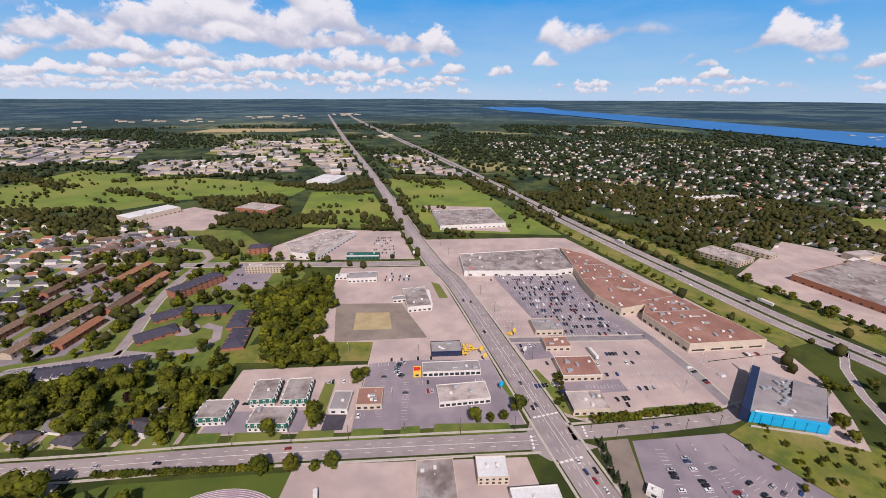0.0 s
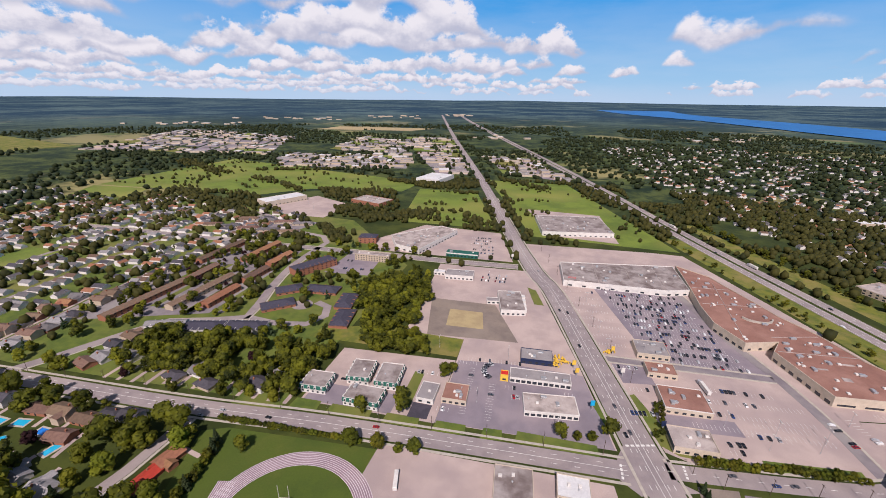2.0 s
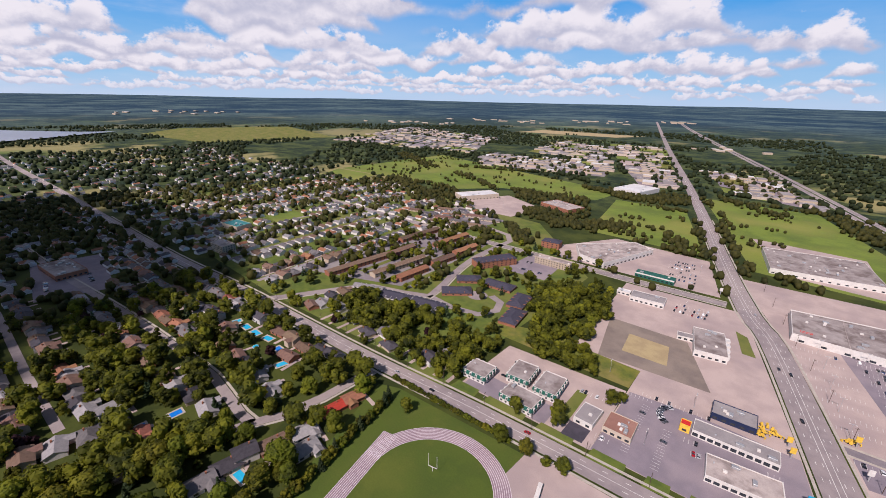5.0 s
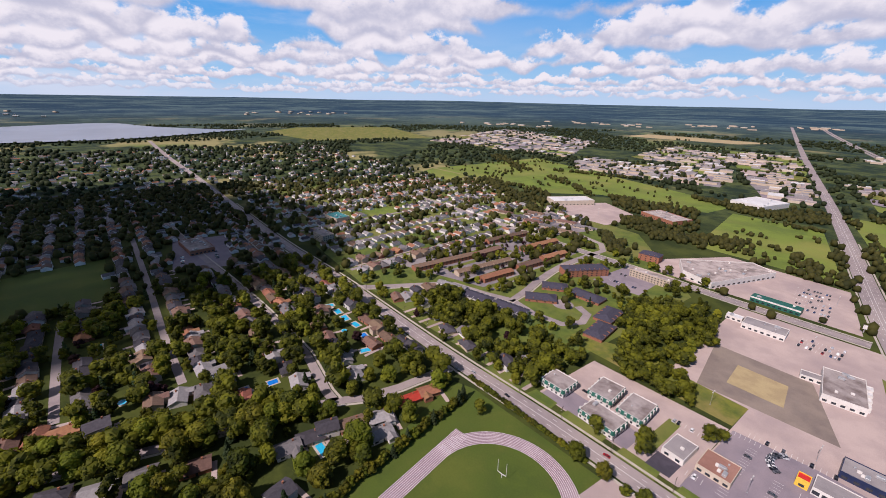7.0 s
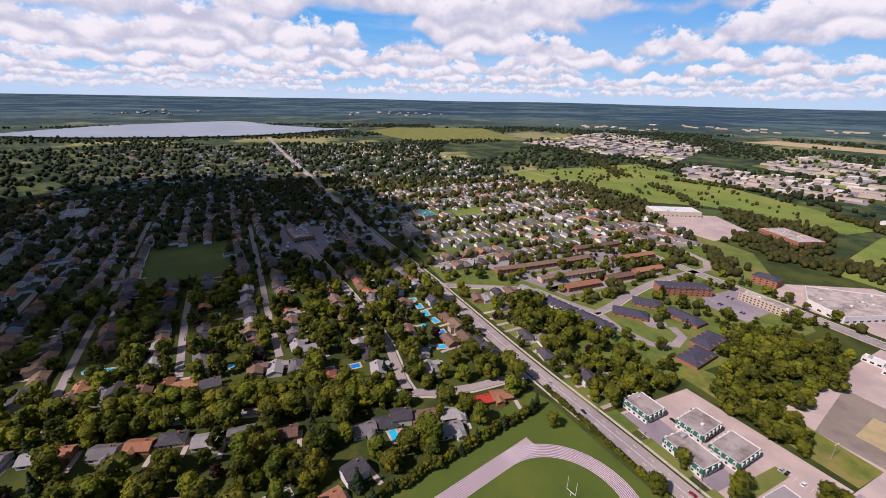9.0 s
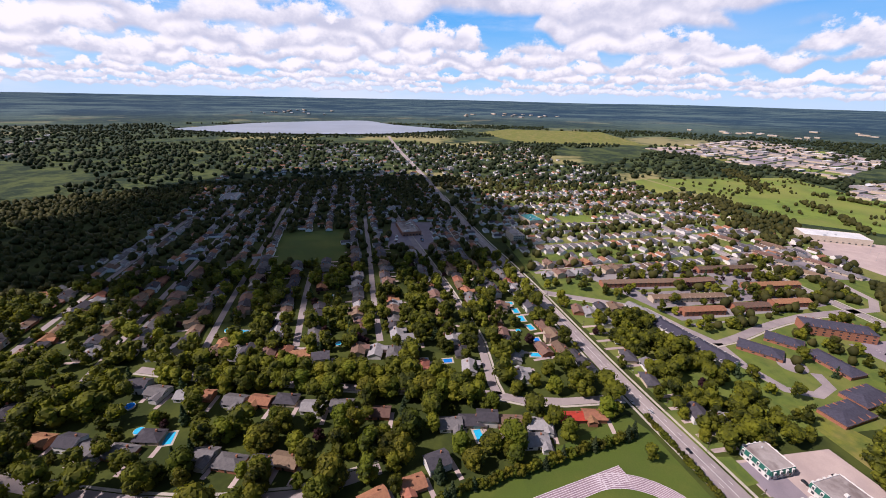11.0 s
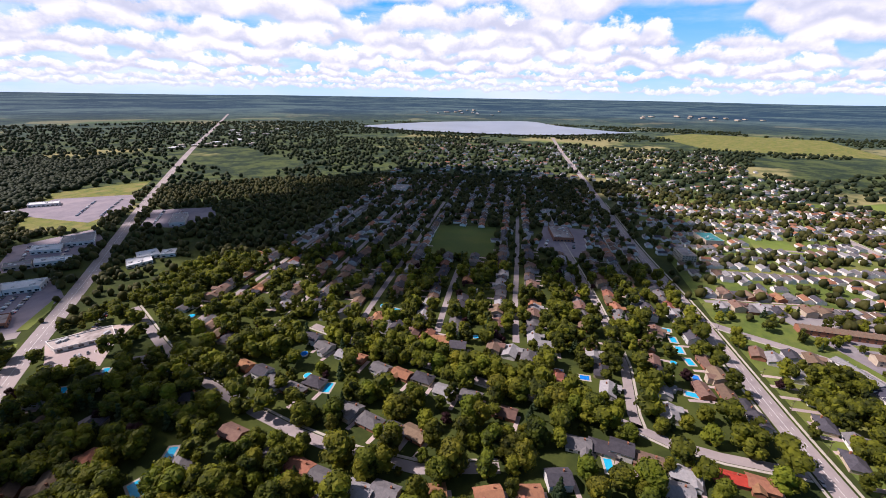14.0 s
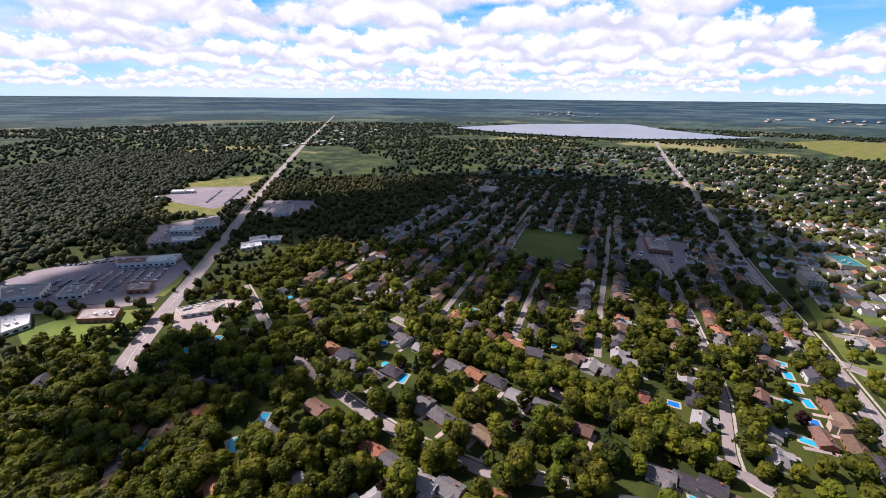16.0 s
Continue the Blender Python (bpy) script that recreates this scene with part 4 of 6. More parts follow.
plan_building("supermarket", "very large pale-roofed supermarket", "supermarket", [(-227, 560), (-206, 523), (-168, 512), (-136, 614), (-166, 628)], 8.0, M_WHITE, M_GRAVELROOF, 18, ((1, 8, 4.0, 2.0, 0.8), (2, 8, 4.0, 2.0, 0.8)), (((-200, 530), (-168, 620), 0.5), ((-184, 520), (-150, 620), 0.5)), seed=8)
flat_building("garden_centre", "long dark green roofed garden centre", "store", -108, 523, 44, 12, 2, 6.0, M_GREEN, M_GREEN, 2, "S", band=M_WHITE, band_h=1.6)
flat_building("apartment_building", "long beige three-storey apartment building", "apartment building", -220, 476, 48, 13, 3, 9.0, M_BEIGE, M_GRAVELROOF, 3, "SN", 3, 3.6, (1.6, 1.3))
flat_building("shop", "cream shop with grey roof in the car park", "shop", 98, 342, 26, 22, 3, 5.5, M_CREAM, M_GREYROOF, 4, "SE", band=M_CREAM)
flat_building("shop", "small brown-roofed cream shop", "shop", 100, 313, 22, 15, 3, 5.0, M_CREAM, M_BROWNROOF, 5, "SE")
flat_building("shop", "large brown-roofed shop with white parapet", "shop", 108, 278, 31, 25, 3, 5.5, M_CREAM, M_BROWNROOF, 6, "SE", trim=M_WHITE)
flat_building("shop", "grey-roofed shop with navy front and cream walls", "shop", 103, 238, 26, 19, 3, 5.5, M_CREAM, M_GRAVELROOF, 7, "SE", band=M_NAVY, band_side="W", band_h=3.0)
# the shopping centre
MALL = [(163, 471), (161, 432), (163, 398), (178, 366), (207, 376), (196, 358), (212, 304), (284, 312), (273, 346), (262, 362), (247, 400), (229, 429), (217, 461), (203, 494), (194, 518), (164, 545)]
plan_building("shopping_centre", "long brown-roofed shopping centre with cream walls", "shopping centre", MALL, 9.0, M_CREAM, M_BROWNROOF, 78,
              ((2, 7, 4.0, 2.4, 0.6), (3, 9, 3.0, 2.0, 1.0), (5, 8, 4.5, 2.6, 0.6), (6, 18, 12.0, 1.6, 1.2)),
              (((205, 384), (246, 396), 0.5), ((200, 360), (262, 366), 0.5), ((165, 440), (222, 447), 0.5), ((166, 480), (205, 484), 0.5), ((180, 372), (192, 500), 0.4), ((230, 330), (236, 330), 4.5), ((238, 352), (250, 353), 2.0), ((216, 340), (226, 341), 1.6)), trim=M_CREAM, seed=4)
bm = bmesh.new()
for i in range(24):
    a, b = (3.5 + 2.6 * k / 24 for k in (i, i + 1))
    v = [bm.verts.new((206 + r * math.cos(q), 420 + r * 0.8 * math.sin(q), z)) for q in (a, b) for r, z in ((13.0, 8.2), (13.0, 10.2), (14.2, 10.2), (14.2, 8.2))]
    for q in range(3):
        bm.faces.new((v[q], v[q + 1], v[q + 5], v[q + 4]))
arc = part("roof_screen", bm, M_CONCRETE)
arc.matrix_basis = pose(0, 0, 0)
tagged(arc, "curved pale screen wall on the mall roof", "roof screen")
STORE = [(22, 521), (26, 463), (136, 465), (162.5, 474), (160.5, 545)]
plan_building("department_store", "wide department store with stained pale roof", "department store", STORE, 7.5, M_WHITE, M_STAINROOF, 26, ((1, 14, 4.0, 2.0, 0.8), (2, 9, 4.0, 2.0, 0.8)),
              (((66, 464), (62, 528), 0.6), ((104, 465), (100, 534), 0.6), ((138, 467), (134, 540), 0.6)), trim=M_WHITE, seed=6)
flat_building("store_sign", "red sign block at the store entrance", "sign", 36, 474, 9, 3, 4, 7.0, M_RED, M_WHITE, 0, "", keep=False)
flat_building("factory", "long brown and grey roofed factory", "factory", 42, 706, 112, 96, 10, 7.5, M_WHITE, M_STAINROOF, 30, "SE", 1, 8, (3.0, 1.6))


def cinema():
    """A wide grey box with an azure front and a dark glazed side wall, a stepped roof and a white fin."""
    nw, ne, se, sw = CINEMA
    b = plan_building("cinema", "wide grey cinema with azure front and dark glass side", "cinema", [nw, sw, se, ne], 10.0, M_GREYLOT, M_GREYROOF, 8, (), (), 0.7, M_METAL, 3)
    cx, cy = b.matrix_basis.translation.x, b.matrix_basis.translation.y

    def at(u, v):
        """A place on the roof: u from west to east, v from the front to the back."""
        p = (Vector(sw) * (1 - u) + Vector(se) * u) * (1 - v) + (Vector(nw) * (1 - u) + Vector(ne) * u) * v
        return p.x - cx, p.y - cy

    part("roof_step", prism([at(0.50, 0.48), at(0.97, 0.42), at(0.97, 0.97), at(0.50, 0.97)], 9.1, 12.0), M_GREYROOF, b, "raised grey roof step")
    for k in range(9):
        x, y = at(0.40 + 0.03 * (k % 3), 0.25 + 0.085 * k)
        share("roof_unit", roof_unit_mesh("box"), b, pose(x, y, 9.3, 0, 0, 20 * (k % 2)))
    u = (Vector(se) - Vector(sw))
    turn = math.degrees(math.atan2(u.y, u.x))
    mx, my = at(0.5, 0.0)
    wid = u.length / 2
    m = pose(mx, my, 0, 0, 0, turn)
    steps = 7
    for k in range(steps):
        x0, x1 = -wid + 2 * wid * k / steps, -wid + 2 * wid * (k + 1) / steps
        part("front_panel", boxes((x0, -1.5 - 0.35 * k, 0.6, x1 - 0.05, -0.05, 8.6 - 0.25 * k)), M_AZURE, b, "azure blue front cladding").matrix_basis = m
    part("front_sign", boxes((-wid * 0.9, -0.5, 8.8, wid * 0.1, -0.02, 9.9)), M_WHITE, b, "white sign letters as a plain strip").matrix_basis = m
    part("plinth", boxes((-wid, -5.5, 0, wid * 1.05, -4.4, 0.9)), M_CONCRETE, b).matrix_basis = m
    u = (Vector(nw) - Vector(sw))
    m = pose(*at(0.0, 0.5), 0, 0, 0, math.degrees(math.atan2(u.y, u.x)))
    part("tower", boxes((-u.length / 2 - 2, 0.06, 0, u.length / 2 + 4, 5.0, 10.8)), M_NAVY, b, "dark blue glazed side wing").matrix_basis = m
    part("fin", boxes((u.length / 2 + 3, 5.2, 0, u.length / 2 + 4.5, 5.7, 17)), M_WHITE, b, "white fin").matrix_basis = m


CINEMA = [(244, 266), (276, 242), (253, 215), (208, 224)]
cinema()
flat_building("shop", "white corner shop with flat roof and roof fan", "shop", 29, 181, 18, 15, 2, 6.0, M_CREAM, M_WHITEROOF, 3, "SE", 2, 3.5, (1.6, 1.3))
flat_building("shop", "dark stained-roof shop beside a yard", "shop", -3, 170, 22, 34, 5, 5.0, M_CREAM, M_STAINROOF, 4, "S")
flat_building("shop", "low white-roofed shop near the crossing", "shop", 52, 155, 27, 28, 5, 5.0, M_WHITE, M_WHITEROOF, 5, "S")
flat_building("kiosk", "tiny white-roofed kiosk in the car park", "kiosk", 118, 168, 8, 6, -35, 3.5, M_WHITE, M_WHITEROOF, 1, "S")
flat_building("arena", "large white arena with solar panels on its roof", "arena", -530, 722, 40, 88, -28, 10.0, M_CREAM, M_WHITEROOF, 4, "SE", 1, 8)
flat_building("school", "brick school with pale flat roofs", "school", -352, 770, 74, 46, -18, 7.5, M_BRICK, M_GRAVELROOF, 10, "SE", 1, 6)
flat_building("warehouse", "huge white-roofed warehouse beside the main road", "warehouse", -296, 1050, 66, 90, -12, 10.0, M_WHITE, M_WHITEROOF, 8, "S", 1, 10)
flat_building("office", "pale flat-roofed office complex beyond the highway", "office", 385, 528, 56, 40, -60, 7.0, M_BEIGE, M_GRAVELROOF, 8, "SEW", 2, 6)
flat_building("office", "second pale office wing beyond the highway", "office", 440, 548, 50, 22, -60, 7.0, M_BEIGE, M_GRAVELROOF, 5, "SEW", 2, 6)
flat_building("factory", "very large brown-grey roofed factory beyond the highway", "factory", 505, 430, 110, 140, -69, 8.0, M_BRICK, M_STAINROOF, 24, "S", 1, 9)
flat_building("apartment_building", "tan four-storey apartment building among trees", "apartment building", -578, 205, 32, 18, 5, 12.0, M_BEIGE, M_GRAVELROOF, 2, "SEN", 4, 3.6, (1.8, 1.3))
flat_building("school", "low school with a teal roof", "school", -672, 265, 40, 26, 8, 8.0, M_BEIGE, M_TEAL, 4, "SE", 1, 5)
flat_building("school", "brown-roofed school in the shaded suburb", "school", -640, 45, 60, 30, 8, 6.5, M_BRICK, M_STAINROOF, 10, "SE", 1, 5)
flat_building("school", "white-roofed school building among trees", "school", -880, -300, 58, 30, 6, 7.0, M_WHITE, M_GREYROOF, 5, "SE", 1, 6)
for name, label, cat, poly, h, wall, roof in (
        ("clinic", "low white clinic with a courtyard roof", "clinic", [(-214, -391), (-207, -372), (-237, -344), (-249, -362)], 4.0, M_WHITE, M_GRAVELROOF),
        ("workshop", "white-roofed workshop at the corner", "workshop", [(-130, -520), (-116, -481), (-136, -480), (-146, -503)], 5.0, M_WHITE, M_WHITEROOF),
        ("workshop", "low pale-roofed workshop beside the wide road", "workshop", [(-173, -470), (-158, -451), (-176, -421), (-191, -438)], 5.0, M_BRICK, M_GRAVELROOF),
        ("dealership", "grey-roofed showroom in the sales yard", "dealership", [(-191, -541), (-175, -525), (-190, -506), (-209, -524)], 5.0, M_WHITE, M_GREYROOF),
        ("dealership", "blue-grey roofed garage of the sales yard", "dealership", [(-161, -606), (-146, -562), (-169, -542), (-189, -566)], 6.0, M_WHITE, M_GREYROOF),
        ("workshop", "small brown workshop in the sales yard", "workshop", [(-227, -494), (-215, -474), (-227, -455), (-242, -473)], 5.0, M_BRICK, M_STAINROOF),
        ("dealership", "long red-roofed car dealership", "dealership", [(-263, -580), (-252, -561), (-272, -533), (-284, -552)], 6.0, M_WHITE, M_BROWNROOF),
        ("dealership", "white glazed end of the car dealership", "dealership", [(-284.5, -551.5), (-272.5, -532.5), (-291, -508), (-310, -523)], 6.5, M_WHITE, M_WHITEROOF),
        ("warehouse", "white-roofed hall beside the country road", "warehouse", [(-384, -655), (-367, -636), (-383, -606), (-400, -624)], 5.5, M_WHITE, M_WHITEROOF),
        ("warehouse", "long white-roofed hall beside the country road", "warehouse", [(-349, -601), (-337, -585), (-359, -556), (-371, -569)], 5.5, M_WHITE, M_WHITEROOF),
        ("warehouse", "low grey-roofed hall beside the country road", "warehouse", [(-328, -620), (-318, -606), (-336, -586), (-348, -602)], 5.0, M_CREAM, M_GREYROOF),
        ("warehouse", "grey-roofed shed beside the country road", "warehouse", [(-421, -653), (-398, -628), (-421, -597), (-454, -634)], 5.5, M_WHITE, M_GREYROOF),
        ("warehouse", "long pale shed in a far yard", "warehouse", [(-553, -913), (-538, -896), (-566, -860), (-580, -876)], 5.5, M_WHITE, M_WHITEROOF),
        ("warehouse", "low white shed at the forest edge", "warehouse", [(-494, -890), (-486, -876), (-504, -864), (-511, -876)], 5.0, M_WHITE, M_WHITEROOF),
        ("store", "white-roofed store beside the country road", "store", [(-399, -502), (-385, -484), (-405, -468), (-420, -490)], 5.0, M_WHITE, M_WHITEROOF),
        ("store", "low white-roofed wing of the roadside store", "store", [(-378, -494), (-360, -473), (-385, -460), (-399, -478)], 4.5, M_WHITE, M_WHITEROOF),
        ("store", "small white-roofed store beside trees", "store", [(-417, -477), (-401, -466), (-411, -452), (-428, -465)], 5.0, M_WHITE, M_WHITEROOF)):
    plan_building(name, label, cat, poly, h, wall, roof, 4, ((1, 6, 3.5, 2.0, 0.7), (2, 7, 3.0, 2.0, 0.7)), seed=int(-poly[0][0]))
flat_building("store", "grey-blue roofed plaza in its car park", "store", -545, -575, 60, 22, 38, 6.0, M_WHITE, M_GREYROOF, 4, "SE", 1, 8)
# industry to the north
for k in range(190):
    zone = rng.choice(INDUSTRY)
    x, y = blend(zone, rng.random(), rng.random())
    if taken(x, y, 13) or near_road(x, y, 20):
        continue
    flat_building("warehouse", "pale flat-roofed hall of the industrial estate", "warehouse", x, y, rng.uniform(20, 58), rng.uniform(14, 32), 16 + rng.choice((0, 90)), rng.uniform(4.5, 7), rng.choice((M_BEIGE, M_CREAM, M_GREYROOF)), rng.choice((M_WHITEROOF, M_GREYROOF, M_GRAVELROOF, M_GREYROOF)), 1, "")


# ---- pitched-roof houses ----
def gable(bm, w, d, z, rise, over=0.5, thick=0.18):
    """A gable roof with eaves, ridge along x."""
    W, D2 = w / 2 + over, d / 2 + over
    dz = rise * over / (d / 2)
    for s in (-1, 1):
        v = [bm.verts.new(p) for p in ((-W, s * D2, z - dz), (W, s * D2, z - dz), (W, 0, z + rise), (-W, 0, z + rise))]
        t = [bm.verts.new((p.co.x, p.co.y, p.co.z + thick)) for p in v]
        for q in ((v[0], v[1], v[2], v[3]), (t[0], t[1], t[2], t[3]), (v[0], v[1], t[1], t[0]), (v[1], v[2], t[2], t[1]), (v[3], v[0], t[0], t[3])):
            bm.faces.new(q)


def hip(bm, w, d, z, rise, over=0.5):
    W, D2, R = w / 2 + over, d / 2 + over, max(0.3, w / 2 - d / 2)
    e = [bm.verts.new(p) for p in ((-W, -D2, z - 0.2), (W, -D2, z - 0.2), (W, D2, z - 0.2), (-W, D2, z - 0.2))]
    r = [bm.verts.new((-R, 0, z + rise)), bm.verts.new((R, 0, z + rise))]
    for q in ((e[0], e[1], r[1], r[0]), (e[1], e[2], r[1]), (e[2], e[3], r[0], r[1]), (e[3], e[0], r[0]), tuple(e[::-1])):
        bm.faces.new(q)


def house(name, label, w, d, h, rise, roof, wall, kind="gable", ell=None, chimney=True, panes=True, cat="house"):
    """A house at the origin: walls, roof, wing, chimney, door, windows."""
    base = new(name)
    tagged(base, label, cat)
    bm = bmesh.new()
    box(bm, -w / 2, -d / 2, 0, w / 2, d / 2, h)
    if kind == "gable":
        for s in (-1, 1):
            bm.faces.new([bm.verts.new(p) for p in ((s * w / 2, -d / 2, h), (s * w / 2, d / 2, h), (s * w / 2, 0, h + rise))])
    if ell:
        box(bm, ell[0], -d / 2 - ell[2], 0, ell[0] + ell[1], -d / 2, h)
    part("wall", bm, wall, base)
    bm = bmesh.new()
    (gable if kind == "gable" else hip)(bm, w, d, h, rise)
    part("roof", bm, roof, base)
    if ell:
        bm = bmesh.new()
        gable(bm, ell[2] + d / 2, ell[1], h, rise * ell[1] / d, 0.35)
        q = part("wing_roof", bm, roof, base)
        q.matrix_basis = pose(ell[0] + ell[1] / 2, -d / 4 - ell[2] / 2, 0.02, 0, 0, 90)
    if chimney:
        part("chimney", boxes((w * 0.2, d * 0.1, h, w * 0.2 + 0.8, d * 0.1 + 0.8, h + rise + 0.9)), M_BRICK, base)
    if panes:
        for x, y, t in ((-w * 0.28, -d / 2, 0), (w * 0.25, d / 2, 180)):
            share("window", pane_mesh(2.0, 1.2), base, pose(x, y, 0.9, 0, 0, t))
        share("door", pane_mesh(1.0, 2.1), base, pose(w * 0.05, -d / 2, 0, 0, 0, 0), "dark front door")
    return base


HOUSES = []
for k, (w, d, h, rise, roof, wall, kind, ell, tone) in enumerate((
        (13, 8.5, 2.8, 2.0, 0, M_BRICK, "gable", None, "brown-roofed brick bungalow"),
        (12, 9, 3.0, 2.2, 1, M_SIDING, "gable", (1, 5, 4), "grey-roofed pale bungalow with front wing"),
        (11, 9, 5.2, 2.2, 2, M_SIDING, "gable", None, "dark-roofed pale two-storey house"),
        (14, 9, 2.9, 2.3, 1, M_BRICK, "hip", None, "grey hip-roofed brick bungalow"),
        (12, 8, 2.9, 1.9, 3, M_BRICK, "gable", (-5, 5, 3), "russet-roofed brick bungalow with wing"),
        (13, 9, 3.0, 2.1, 4, M_SIDING, "gable", (2, 4.5, 3), "pale-grey-roofed white bungalow"),
        (13, 8.5, 2.9, 2.0, 2, M_BEIGE, "hip", None, "dark hip-roofed beige bungalow"),
        (12.5, 9, 5.0, 2.0, 0, M_BEIGE, "gable", (0, 5, 3), "brown-roofed beige split-level house"))):
    hs = house("house", tone + " in a garden", w, d, h, rise, M_SHINGLE[roof], wall, kind, ell)
    HOUSES.append(hs)
PLOTS = []


def put_house(x, y, rot, k=None):
    """Notes a plot; the houses are set once all plots are known."""
    PLOTS.append((x, y, rot, rng.randrange(len(HOUSES)) if k is None else k))
    CLEAR.append((x, y, 6.4))


def house_row(x0, x1, y0, y1, step=16.5, turn=0.0, reach=1500.0, skip=0.08):
    n = max(1, int(math.hypot(x1 - x0, y1 - y0) / step))
    a = math.degrees(math.atan2(y1 - y0, x1 - x0))
    for i in range(n):
        t = (i + 0.5) / n
        x, y = x0 + (x1 - x0) * t + rng.uniform(-0.8, 0.8), y0 + (y1 - y0) * t + rng.uniform(-2, 2)
        if rng.random() < skip or near_road(x, y, 5) or taken(x, y, 4.5) or in_lot(x, y) or math.hypot(x, y) > reach:
            continue
        put_house(x, y, a + turn + rng.uniform(-4, 4))


# the gardens near by, street by street: place and kind of house
for x, y, k in ((-275, -176, 2), (-268, -161, 1), (-261, -138, 5), (-260, -128, 4), (-251, -104, 1), (-249, -86, 4), (-248, -69, 6), (-238, -49, 5), (-237, -30, 1), (-227, -5, 0)):  # crescent front
    put_house(x, y, 76 + rng.uniform(-5, 5), k)
for x, y, k in ((-229, -210, 4), (-223, -189, 2), (-218, -175, 1), (-213, -157, 3), (-224, -146, 6), (-205, -108, 1), (-197, -91, 3), (-194, -72, 6), (-194, -59, 0)):  # back row
    put_house(x, y, 76 + rng.uniform(-5, 5), k)
for x, y, k in ((-167, -171, 0), (-155, -136, 6), (-154, -116, 4), (-150, -100, 1), (-148, -91, 3), (-147, -77, 5), (-150, -63, 1)):  # near row
    put_house(x, y, 80 + rng.uniform(-5, 5), k)
for x, y, k in ((-156, -38, 4), (-162, -8, 4), (-168, 13, 4), (-180, 29, 2)):  # near row b
    put_house(x, y, 109 + rng.uniform(-5, 5), k)
for x, y, k in ((-273, 30, 4), (-360, 58, 0), (-327, 60, 0), (-310, 61, 5), (-291, 65, 6), (-268, 67, 5)):  # stub south
    put_house(x, y, 174 + rng.uniform(-5, 5), k)
for x, y, k in ((-314, 108, 0), (-295, 107, 2), (-278, 107, 5), (-253, 105, 5), (-337, 108, 0), (-361, 120, 7)):  # stub north
    put_house(x, y, 174 + rng.uniform(-5, 5), k)
for x, y, k in ((-359, 150, 2), (-324, 151, 0), (-304, 152, 7), (-285, 152, 0), (-285, 136, 0), (-273, 159, 6), (-256, 160, 2)):  # pool row
    put_house(x, y, 4 + rng.uniform(-5, 5), k)
for x, y, k in ((-210, 42, 1), (-211, 56, 6), (-211, 67, 2), (-207, 82, 0), (-202, 100, 5), (-189, 93, 5), (-205, 141, 4)):  # track row
    put_house(x, y, 83 + rng.uniform(-5, 5), k)
for x, y, k in ((-349, 198, 0), (-343, 208, 5), (-347, 222, 2), (-346, 237, 7), (-322, 215, 5), (-295, 212, 5), (-267, 204, 6)):  # street north
    put_house(x, y, 171 + rng.uniform(-5, 5), k)
for x, y, k in ((-303, -68, 4), (-294, -51, 2), (-317, 24, 5), (-299, 21, 6)):  # mid
    put_house(x, y, 97 + rng.uniform(-5, 5), k)
red = house("house", "long bungalow with a bright red metal roof", 17, 8.5, 2.8, 1.9, material("red_metal_roof", (0.42, 0.05, 0.03), (0.35, 0.04, 0.025), 0.4, 0.5), M_BRICK)
red.matrix_basis = pose(-206, 125, 0, 0, 0, 84)
CLEAR.append((-206, 125, 9))
# the suburb to the west: rows of gardens back to back between parallel streets
for sy in (-3, -75, -150, -222, -300):
    house_row(-318, -1000, sy + 16, sy - 28, 13.5, 0)
    house_row(-318, -1000, sy - 17, sy - 61, 13.5, 180)
house_row(-372, -700, 96, 58, 13.5, 0)
house_row(-372, -700, 60, 22, 13.5, 180)
house_row(-296, -318, 14, -190, 14, -90, skip=0.0)
house_row(-214, -262, -235, -330, 14.5, 116)
house_row(-250, -300, -230, -335, 14.5, -64)
for x, y, k, rot in ((-98, -367, 2, 40), (-106, -290, 4, 35), (-101, -258, 0, 30), (-110, -240, 7, 30), (-128, -236, 4, 30), (-96, -180, 4, 60), (-80, -238, 2, 55), (-66, -226, 7, 55), (-137, -182, 1, 20), (-118, -138, 5, 100),
                     (-161, -321, 5, 30), (-214, -292, 1, 120), (-188, -224, 6, 110), (-182, -300, 2, 30), (-150, -262, 6, 5), (-142, -296, 0, 5)):
    put_house(x, y, rot, k)
house_row(-118, -128, -60, -120, 15, 80)
# along the cross street and beyond the townhouses
for x, y, k in ((-196, 212, 2), (-188, 224, 5), (-236, 203, 6), (-252, 214, 1)):
    put_house(x, y, 171, k)
house_row(-372, -640, 149, 128, 14.0, 0, skip=0.02)
house_row(-372, -640, 124, 100, 14.0, 180, skip=0.02)
house_row(-560, -1000, 118, 92, 17.0, 0)
for sx in (-450, -540, -640, -740, -850):
    house_row(sx + 15, sx - 30, 195, 640, 13.5, 90)
    house_row(sx - 17, sx - 62, 195, 640, 13.5, -90)


